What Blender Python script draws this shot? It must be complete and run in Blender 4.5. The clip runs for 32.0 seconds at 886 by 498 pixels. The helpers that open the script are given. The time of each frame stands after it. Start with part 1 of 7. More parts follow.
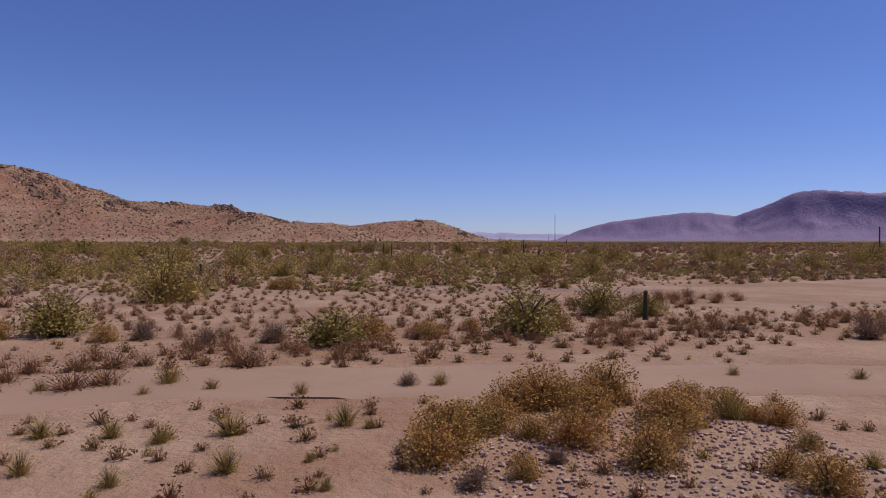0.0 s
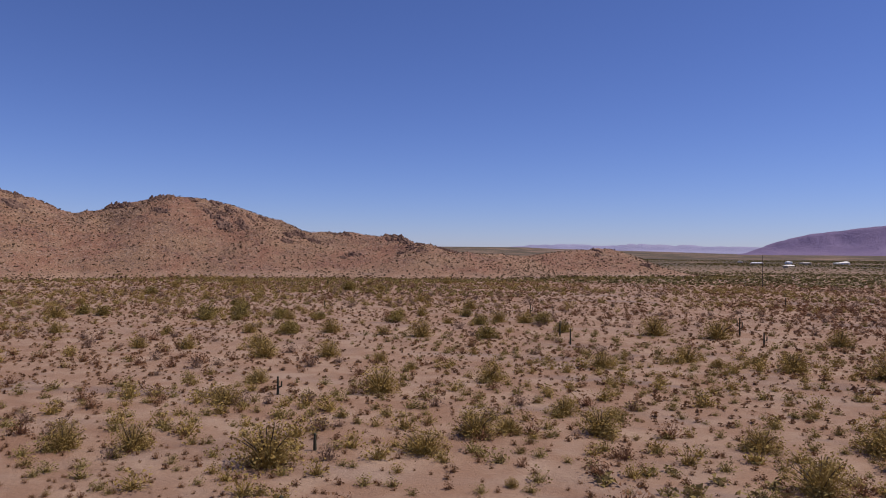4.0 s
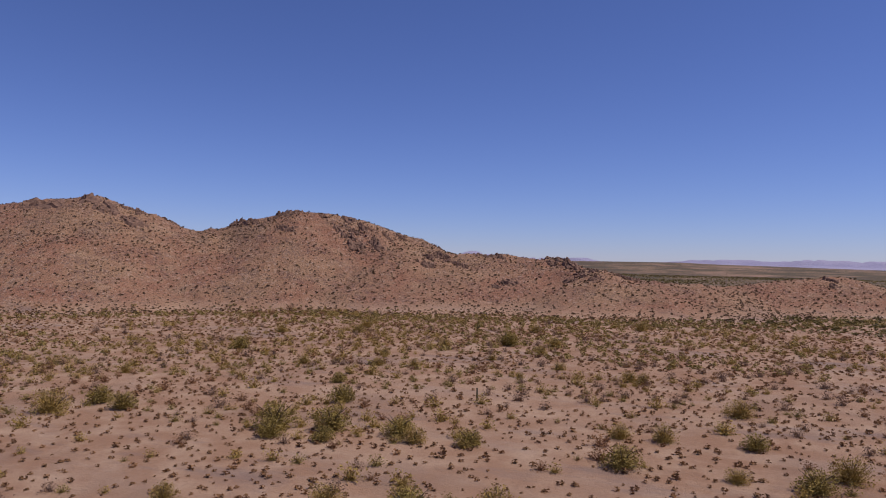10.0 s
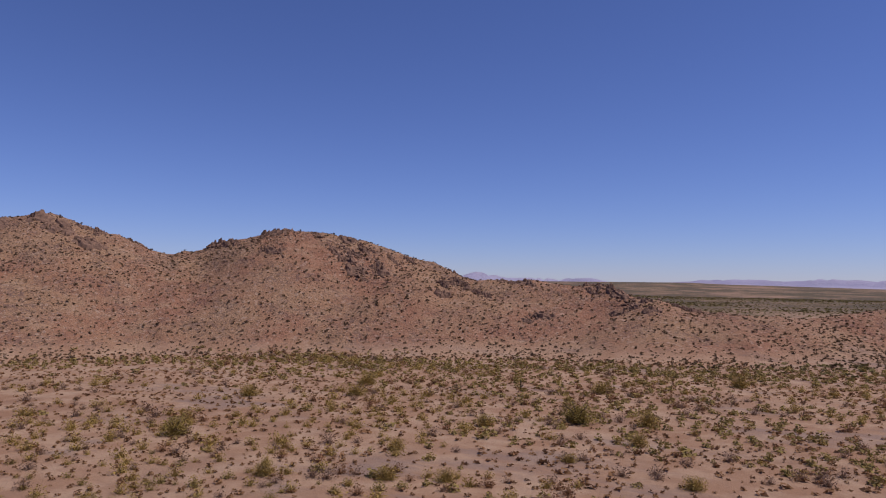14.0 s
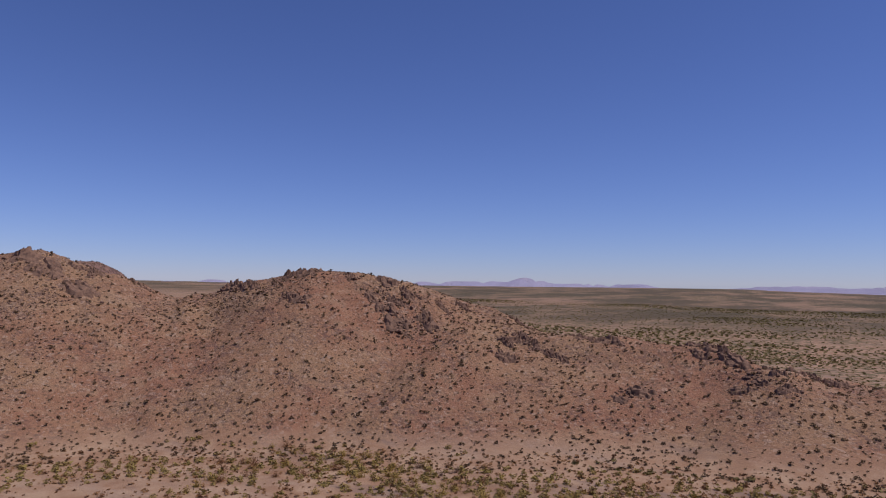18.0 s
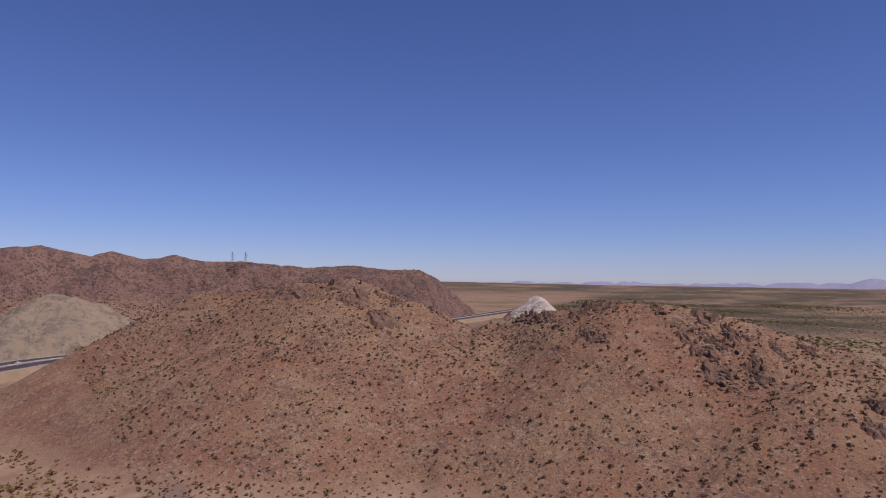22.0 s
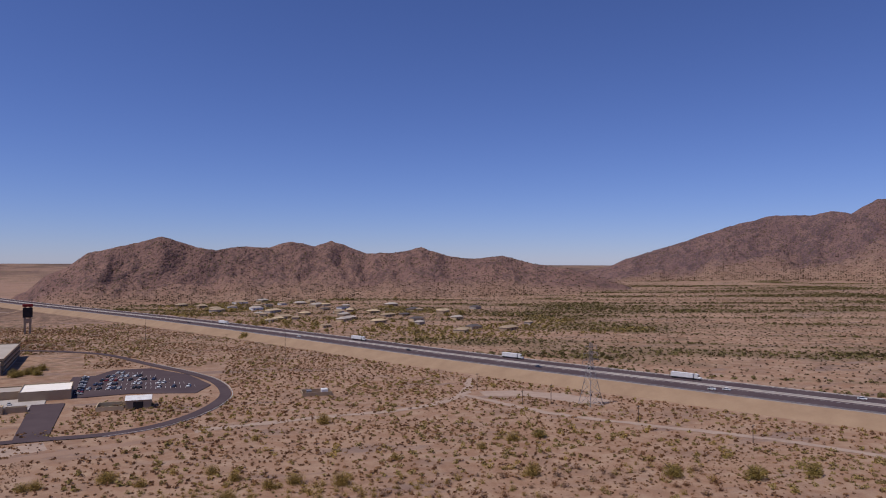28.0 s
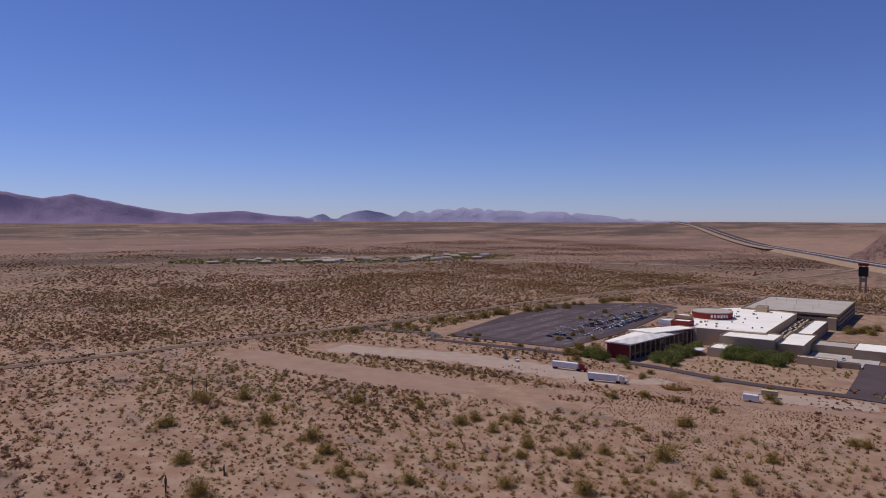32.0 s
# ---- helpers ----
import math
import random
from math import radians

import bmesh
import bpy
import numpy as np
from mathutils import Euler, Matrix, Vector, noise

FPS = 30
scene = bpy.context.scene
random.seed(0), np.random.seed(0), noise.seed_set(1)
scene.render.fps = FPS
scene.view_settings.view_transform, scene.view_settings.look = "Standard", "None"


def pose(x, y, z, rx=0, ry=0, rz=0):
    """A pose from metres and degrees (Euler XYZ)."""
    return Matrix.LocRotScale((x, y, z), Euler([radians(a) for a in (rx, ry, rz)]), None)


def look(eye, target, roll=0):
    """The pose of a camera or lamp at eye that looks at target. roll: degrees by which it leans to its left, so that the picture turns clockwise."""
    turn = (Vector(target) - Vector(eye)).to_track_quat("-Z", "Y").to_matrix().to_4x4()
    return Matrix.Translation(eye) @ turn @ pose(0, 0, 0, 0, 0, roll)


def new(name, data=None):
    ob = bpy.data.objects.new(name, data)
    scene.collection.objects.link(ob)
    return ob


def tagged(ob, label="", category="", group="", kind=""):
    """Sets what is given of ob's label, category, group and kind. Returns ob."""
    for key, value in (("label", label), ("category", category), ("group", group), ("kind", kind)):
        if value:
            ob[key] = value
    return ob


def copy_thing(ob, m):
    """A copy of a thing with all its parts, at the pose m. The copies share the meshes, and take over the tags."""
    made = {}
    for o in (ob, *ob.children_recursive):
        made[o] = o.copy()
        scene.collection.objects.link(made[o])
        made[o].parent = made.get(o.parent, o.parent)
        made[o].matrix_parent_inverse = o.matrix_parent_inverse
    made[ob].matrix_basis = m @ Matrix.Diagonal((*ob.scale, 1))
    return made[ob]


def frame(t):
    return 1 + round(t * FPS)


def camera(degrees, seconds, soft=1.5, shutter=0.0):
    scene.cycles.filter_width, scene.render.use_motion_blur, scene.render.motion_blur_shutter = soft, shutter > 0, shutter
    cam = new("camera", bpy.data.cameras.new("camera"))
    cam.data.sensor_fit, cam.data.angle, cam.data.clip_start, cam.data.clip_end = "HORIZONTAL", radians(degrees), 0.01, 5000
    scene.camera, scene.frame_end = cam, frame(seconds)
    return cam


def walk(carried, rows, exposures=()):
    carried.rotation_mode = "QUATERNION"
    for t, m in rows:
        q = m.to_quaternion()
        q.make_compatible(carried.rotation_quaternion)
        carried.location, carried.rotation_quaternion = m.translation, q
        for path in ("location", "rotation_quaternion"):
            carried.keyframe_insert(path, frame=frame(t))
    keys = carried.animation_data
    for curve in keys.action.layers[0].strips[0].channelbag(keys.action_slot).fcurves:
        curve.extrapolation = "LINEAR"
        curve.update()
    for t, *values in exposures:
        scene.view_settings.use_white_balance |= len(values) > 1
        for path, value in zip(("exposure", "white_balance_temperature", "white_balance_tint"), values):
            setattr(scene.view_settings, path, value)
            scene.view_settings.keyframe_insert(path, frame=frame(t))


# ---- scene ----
cam = camera(65.24, 32.0, soft=1.05)
# seconds, x, y, z, yaw, pitch, roll
ROWS = [
    (0, -0.00, 0.00, 6.72, -0.00, -0.78, -0.04),
    (0.5, -0.06, 4.36, 8.24, -0.77, -0.56, -0.04),
    (1, -0.01, 8.78, 10.30, -1.52, -0.64, -0.09),
    (1.5, -0.16, 13.17, 14.52, -2.29, -0.82, -0.07),
    (1.7, -0.17, 14.94, 16.46, -1.90, -0.84, -0.07),
    (2, -0.17, 17.53, 19.34, 4.52, -0.81, -0.09),
    (2.5, -0.62, 21.67, 22.73, 6.29, -1.04, -0.11),
    (2.65, -0.82, 23.14, 23.46, 9.60, -0.69, -0.15),
    (3, -1.49, 27.13, 24.29, 15.29, -0.56, -0.23),
    (3.5, -2.90, 33.29, 25.13, 14.83, -0.30, -0.28),
    (5.5, -11.66, 59.12, 32.70, 13.21, 0.33, -0.43),
    (6, -14.49, 67.57, 33.45, 16.11, 0.46, -0.62),
    (6.5, -18.13, 77.69, 33.40, 23.17, 0.66, -0.73),
    (7, -22.24, 87.97, 33.36, 24.49, 0.79, -0.78),
    (7.5, -27.04, 97.81, 33.43, 24.25, 0.88, -0.80),
    (8, -32.21, 107.36, 33.61, 24.04, 0.94, -0.77),
    (8.5, -37.52, 116.74, 33.90, 23.86, 0.94, -0.74),
    (9, -42.85, 126.26, 34.43, 24.05, 0.93, -0.75),
    (9.5, -48.26, 135.98, 35.24, 24.85, 0.89, -0.71),
    (10, -53.81, 145.56, 36.08, 26.16, 0.86, -0.77),
    (10.5, -59.31, 154.70, 36.80, 26.24, 0.83, -0.70),
    (11, -64.72, 163.58, 37.60, 26.22, 0.75, -0.64),
    (11.5, -70.28, 172.73, 38.16, 26.35, 0.66, -0.58),
    (12, -75.87, 182.19, 38.38, 26.37, 1.95, -0.58),
    (12.5, -81.71, 191.47, 38.46, 26.38, 2.61, -0.56),
    (13, -87.71, 200.51, 38.48, 26.35, 2.64, -0.48),
    (13.5, -93.64, 209.46, 39.22, 26.38, 2.57, -0.46),
    (15.5, -117.24, 245.40, 44.47, 26.53, 2.63, -0.56),
    (16, -123.08, 254.34, 47.64, 27.76, 2.72, -0.58),
    (16.5, -128.97, 263.10, 51.82, 28.69, 2.80, -0.58),
    (17, -134.39, 271.69, 56.57, 29.37, 2.82, -0.60),
    (17.5, -139.53, 280.31, 61.48, 29.91, 2.82, -0.59),
    (18, -144.46, 288.90, 66.71, 30.10, 2.69, -0.58),
    (18.5, -149.62, 297.17, 71.98, 30.56, 2.64, -0.55),
    (19, -155.20, 305.18, 77.06, 30.64, 2.59, -0.52),
    (19.5, -160.63, 312.57, 81.09, 30.75, 2.71, -0.53),
    (20, -164.54, 317.67, 83.11, 30.94, 2.35, -0.63),
    (20.5, -166.14, 319.52, 82.95, 31.71, 1.95, -0.51),
    (21, -166.82, 320.33, 82.49, 37.79, 2.00, -0.36),
    (21.5, -167.68, 321.40, 82.77, 46.74, 2.17, -0.47),
    (22, -168.91, 322.55, 83.17, 55.19, 2.36, -0.48),
    (22.5, -169.89, 322.91, 83.28, 63.62, 2.55, -0.62),
    (23, -170.65, 323.27, 83.15, 73.57, 2.75, -0.63),
    (23.5, -170.99, 323.49, 83.17, 83.24, 2.83, -0.74),
    (24, -171.46, 323.47, 83.11, 93.09, 2.79, -0.67),
    (24.5, -171.91, 323.37, 83.08, 101.90, 2.62, -0.65),
    (25, -172.26, 323.31, 83.11, 111.24, 2.45, -0.64),
    (25.5, -172.45, 323.22, 83.14, 121.75, 2.28, -0.46),
    (26, -172.96, 322.90, 83.07, 133.39, 2.03, -0.52),
    (26.5, -173.29, 322.75, 82.96, 142.55, 1.82, -0.38),
    (28.5, -175.53, 324.31, 82.31, 176.66, 0.89, -0.21),
    (29, -175.58, 324.16, 82.30, 186.30, 0.71, -0.16),
    (29.5, -175.58, 323.92, 82.24, 196.35, 0.62, -0.01),
    (30, -175.55, 323.82, 82.26, 206.04, 0.41, -0.02),
    (30.5, -175.62, 323.81, 82.24, 210.62, -1.22, 0.00),
    (31, -175.59, 323.73, 82.27, 220.71, -2.23, 0.03),
    (31.5, -175.54, 323.65, 82.27, 228.51, -2.39, 0.01),
    (32, -175.53, 323.64, 82.26, 229.92, -2.55, -0.13),
]
walk(cam, [(t, pose(x, y, z, 90 + p, r, a)) for t, x, y, z, a, p, r in ROWS],
     exposures=[(0, 0.11, 6500, 10), (6, 0.08, 6550, 10), (10, 0.07, 6650, 12), (16, 0.04, 6650, 12), (19, 0.0, 6540, 10), (23, 0.0, 6650, 12), (26, -0.03, 6500, 10), (29, -0.06, 6420, 10), (32, -0.13, 6350, 11)])

# ---- sky and sun ----
SUN_DIR = Vector((0.47, 0.15, 0.87)).normalized()
world = bpy.data.worlds.new("sky")
scene.world = world
world.use_nodes = True
wn = world.node_tree.nodes
wl = world.node_tree.links
sky = wn.new("ShaderNodeTexSky")
sky.sky_type = 'NISHITA'
sky.sun_disc = False
sky.sun_elevation = math.asin(SUN_DIR.z)
sky.sun_rotation = math.atan2(SUN_DIR.x, SUN_DIR.y)
sky.altitude = 400
sky.air_density = 0.85
sky.dust_density = 0.05
sky.ozone_density = 3.0
tint = wn.new("ShaderNodeMix")
tint.data_type = 'RGBA'
tint.blend_type = 'MULTIPLY'
tint.inputs["Factor"].default_value = 1.0
tint.inputs["B"].default_value = (0.63, 0.68, 1.09, 1)
wl.new(sky.outputs[0], tint.inputs["A"])
wl.new(tint.outputs["Result"], wn["Background"].inputs[0])
wn["Background"].inputs[1].default_value = 0.085
lamp = bpy.data.lights.new("sun", 'SUN')
lamp.energy = 3.4
lamp.angle = radians(0.5)
lamp.color = (1.0, 0.93, 0.86)
sun = new("sun", lamp)
sun.matrix_world = look(SUN_DIR * 900, (0, 0, 0))


# ---- numbers: noise and terrain ----
def table(seed):
    return np.random.default_rng(seed).random((256, 256))


TABLES = [table(100 + k) for k in range(8)]


def vnoise(x, y, seed=0):
    """Smooth lattice noise in 0..1."""
    x, y = np.asarray(x, float), np.asarray(y, float)
    xi, yi = np.floor(x).astype(int), np.floor(y).astype(int)
    fx, fy = x - xi, y - yi
    fx, fy = fx * fx * (3 - 2 * fx), fy * fy * (3 - 2 * fy)
    g = TABLES[seed % 8]
    a, b = g[yi % 256, xi % 256], g[yi % 256, (xi + 1) % 256]
    c, d = g[(yi + 1) % 256, xi % 256], g[(yi + 1) % 256, (xi + 1) % 256]
    return (a + (b - a) * fx) * (1 - fy) + (c + (d - c) * fx) * fy


def fbm(x, y, size, octaves=4, seed=0):
    """Noise in about -1..1 with features of that size in metres."""
    total, amp, norm = 0.0, 1.0, 0.0
    for o in range(octaves):
        f = 2.0 ** o / size
        total = total + amp * (2 * vnoise(x * f + 17.3 * o, y * f + 9.1 * o, seed + o) - 1)
        norm += amp
        amp *= 0.5
    return total / norm


def ridged(x, y, size, octaves=4, seed=0):
    """Ridged noise in 0..1, high on the ridges."""
    total, amp, norm = 0.0, 1.0, 0.0
    for o in range(octaves):
        f = 2.0 ** o / size
        n = 1 - np.abs(2 * vnoise(x * f + 31.7 * o, y * f + 5.3 * o, seed + o) - 1)
        total = total + amp * n * n
        norm += amp
        amp *= 0.5
    return total / norm


def smooth(v, a, b):
    t = np.clip((v - a) / (b - a), 0, 1)
    return t * t * (3 - 2 * t)


def crest_height(x, y, crest, k, rounding=8.0, foot=6.0):
    """Height of a ridge whose crest line runs through (x, y, height) points; k: run for each metre of fall."""
    best = np.full(np.shape(x), -1e9)
    for a, b in zip(crest[:-1], crest[1:]):
        dx, dy = b[0] - a[0], b[1] - a[1]
        t = np.clip(((x - a[0]) * dx + (y - a[1]) * dy) / (dx * dx + dy * dy), 0, 1)
        h = a[2] + t * (b[2] - a[2])
        d = np.hypot(x - a[0] - t * dx, y - a[1] - t * dy)
        z = h - (np.sqrt(d * d + rounding * rounding) - rounding) / k
        z = np.where(z > foot, z, foot * np.exp(np.minimum((z - foot) / foot, 0)))
        best = np.maximum(best, z)
    return best


HILLS = [
    ([(-631, 455, 76), (-538, 511, 87), (-508, 525, 76), (-470, 559, 55)], 1.89),
    ([(-444, 575, 66), (-395, 584, 74), (-360, 612, 69.5), (-322, 640, 55), (-300, 655, 43)], 1.6),
    ([(-300, 602, 42), (-255, 628, 42), (-205, 638, 38.5), (-172, 618, 32), (-150, 662, 25)], 2.3),
    ([(-108, 637, 26), (-88, 662, 22), (-13, 721, 30), (30, 692, 13)], 2.4),
]


def hill_height(x, y):
    z = np.stack([crest_height(x, y, c, k) for c, k in HILLS])
    m = z.max(0)
    second = np.sort(z, 0)[-2]
    fill = 4.5 * np.maximum(1 - (m - second) / 18.0, 0) ** 2 * smooth(second, 1, 8)
    return m + fill + 4.0 * np.log(np.exp((z - m) / 4.0).sum(0) / len(HILLS))


FREEWAY = [(900, -1860), (451, -1263), (250, -990), (5, -676), (-164, -440), (-310, -225), (-407, -93), (-497, 25),
           (-572, 105), (-647, 180), (-720, 245), (-850, 350), (-905, 420), (-980, 600), (-1100, 860), (-1292, 1187), (-1500, 1500)]


WASH = [(-606, 247), (-646, 228), (-686, 205), (-735, 172)]


def line_offset(x, y, line):
    """Distance from a line and the side: positive on its left when walked from its first point."""
    best, side = np.full(np.shape(x), 1e9), np.zeros(np.shape(x))
    for a, b in zip(line[:-1], line[1:]):
        dx, dy = b[0] - a[0], b[1] - a[1]
        t = np.clip(((x - a[0]) * dx + (y - a[1]) * dy) / (dx * dx + dy * dy), 0, 1)
        d = np.hypot(x - a[0] - t * dx, y - a[1] - t * dy)
        s = np.sign(dx * (y - a[1]) - dy * (x - a[0]))
        near = d < best
        best, side = np.where(near, d, best), np.where(near, s, side)
    return best, side


EYE = (-175.0, 324.0, 82.5)


def rim(x, y):
    """How far the plain rises towards the skyline, by direction."""
    r = np.hypot(x - EYE[0], y - EYE[1])
    az = np.degrees(np.arctan2(-(x - EYE[0]), y - EYE[1]))
    up = np.interp(az, [-180, -95, -60, -12, 4, 40, 60, 180], [60, 58, 20, 8, 36, 42, 58, 60])
    return up * smooth(r, 1800, 4700)


def base_height(x, y):
    d, side = line_offset(x, y, FREEWAY)
    west = np.where(side > 0, np.maximum(d - 30, 0), 0)
    z = 3.0 * smooth(y, 130, 400) * smooth(x, -560, -420)
    z = z - 3.4 * np.exp(-(line_offset(x, y, WASH)[0] / 20) ** 2)
    z = z - 11.0 * smooth(y, 680, 1000) * smooth(x, -700, -400)
    z = z + np.minimum(0.030 * west, 112) * (1 - smooth(y - 0.25 * x, 900, 1500)) * (1 - smooth(-y, 1150, 1900))
    return z + rim(x, y) * (1 - smooth(west, 0, 500) * (1 - smooth(-y, 1150, 1900)) * (1 - smooth(y - 0.25 * x, 900, 1500)))


def fan(x, y):
    """Shallow washes that run slantwise down the long slope: high along each wash."""
    along, across = -0.93 * x + 0.37 * y, 0.37 * x + 0.93 * y
    across = across + 26 * fbm(x, y, 210, 3, 6) + 0.00008 * (along - 900) ** 2
    return ridged(across, along * 0.11, 58, 3, 3)


def ground_height(x, y):
    x, y = np.asarray(x, float), np.asarray(y, float)
    h = hill_height(x, y)
    up = smooth(h, 2, 20)
    z = base_height(x, y) + h + fbm(x, y, 60, 3, 1) * (0.25 + 0.5 * up)
    rocky = smooth(h, 5, 30) * (0.45 + 0.9 * vnoise(x / 33, y / 33, 4))
    z = z - 3.2 * up * (1 - smooth(h, 40, 70)) * (ridged(x, y, 70, 3, 2) - 0.45)
    return z + rocky * (1.7 * fbm(x, y, 16, 4, 3) + 2.6 * (ridged(x, y, 11, 3, 5) - 0.3))


# ---- materials ----
def material(name, base, rough=0.9, metal=0.0, spec=0.2):
    m = bpy.data.materials.new(name)
    m.use_nodes = True
    b = m.node_tree.nodes["Principled BSDF"]
    b.inputs["Base Color"].default_value = (*base, 1)
    b.inputs["Roughness"].default_value = rough
    b.inputs["Metallic"].default_value = metal
    b.inputs["Specular IOR Level"].default_value = spec
    return m


class Nodes:
    """Shorter calls for a material's nodes."""

    def __init__(self, m):
        self.m, self.t = m, m.node_tree
        self.bsdf = self.t.nodes["Principled BSDF"]
        self.pos = self.t.nodes.new("ShaderNodeNewGeometry").outputs["Position"]

    def link(self, a, b):
        self.t.links.new(a, b)

    def noise(self, scale, detail=4, rough=0.6, vector=None):
        n = self.t.nodes.new("ShaderNodeTexNoise")
        n.inputs["Scale"].default_value = scale
        n.inputs["Detail"].default_value = detail
        n.inputs["Roughness"].default_value = rough
        self.link(vector or self.pos, n.inputs["Vector"])
        return n.outputs["Fac"]

    def spots(self, scale, a, b, vector=None):
        n = self.t.nodes.new("ShaderNodeTexVoronoi")
        n.inputs["Scale"].default_value = scale
        self.link(vector or self.pos, n.inputs["Vector"])
        return self.ramp(n.outputs["Distance"], a, b)

    def cells(self, scale, vector=None):
        """A random value for each stone-like cell."""
        n = self.t.nodes.new("ShaderNodeTexVoronoi")
        n.inputs["Scale"].default_value = scale
        self.link(vector or self.pos, n.inputs["Vector"])
        sep = self.t.nodes.new("ShaderNodeSeparateColor")
        self.link(n.outputs["Color"], sep.inputs[0])
        return sep.outputs[0]

    def ramp(self, fac, a, b, lo=0.0, hi=1.0):
        n = self.t.nodes.new("ShaderNodeMapRange")
        n.inputs["From Min"].default_value, n.inputs["From Max"].default_value = a, b
        n.inputs["To Min"].default_value, n.inputs["To Max"].default_value = lo, hi
        self.link(fac, n.inputs["Value"])
        return n.outputs["Result"]

    def mix(self, fac, a, b, kind='MIX'):
        n = self.t.nodes.new("ShaderNodeMix")
        n.data_type, n.blend_type = 'RGBA', kind
        for sock, v in (("Factor", fac), ("A", a), ("B", b)):
            if isinstance(v, tuple):
                n.inputs[sock].default_value = (*v, 1)
            elif isinstance(v, (int, float)):
                n.inputs[sock].default_value = v
            else:
                self.link(v, n.inputs[sock])
        return n.outputs["Result"]

    def math(self, op, a, b=0.0):
        n = self.t.nodes.new("ShaderNodeMath")
        n.operation = op
        for k, v in enumerate((a, b)):
            if isinstance(v, (int, float)):
                n.inputs[k].default_value = v
            else:
                self.link(v, n.inputs[k])
        return n.outputs[0]

    def attr(self, name):
        n = self.t.nodes.new("ShaderNodeAttribute")
        n.attribute_name = name
        return n.outputs["Fac"]

    def island(self):
        return self.t.nodes.new("ShaderNodeNewGeometry").outputs["Random Per Island"]

    def random(self):
        return self.t.nodes.new("ShaderNodeObjectInfo").outputs["Random"]

    def stretch(self, sx, sy, sz, rz=0.0):
        n = self.t.nodes.new("ShaderNodeMapping")
        n.inputs["Scale"].default_value = (sx, sy, sz)
        n.inputs["Rotation"].default_value = (0, 0, rz)
        self.link(self.pos, n.inputs["Vector"])
        return n.outputs["Vector"]

    def colour(self, c):
        self.link(c, self.bsdf.inputs["Base Color"])

    def bump(self, h, strength, distance):
        n = self.t.nodes.new("ShaderNodeBump")
        n.inputs["Strength"].default_value = strength
        n.inputs["Distance"].default_value = distance
        self.link(h, n.inputs["Height"])
        self.link(n.outputs["Normal"], self.bsdf.inputs["Normal"])


def worn(name, base, dark, scale=0.6, rough=0.85, spec=0.2, metal=0.0, bump=0.02, grain=12.0):
    """A plain surface with stains at two scales and a fine grain."""
    m = material(name, base, rough, metal, spec)
    n = Nodes(m)
    big, fine = n.noise(scale, 4), n.noise(grain, 3)
    c = n.mix(n.ramp(big, 0.35, 0.7), base, dark)
    n.colour(n.mix(n.ramp(fine, 0.4, 0.8, 0, 0.35), c, dark))
    n.bump(fine, 0.4, bump)
    return m


SAND, SAND_PALE, SAND_RED = (0.33, 0.198, 0.126), (0.40, 0.268, 0.182), (0.27, 0.148, 0.09)


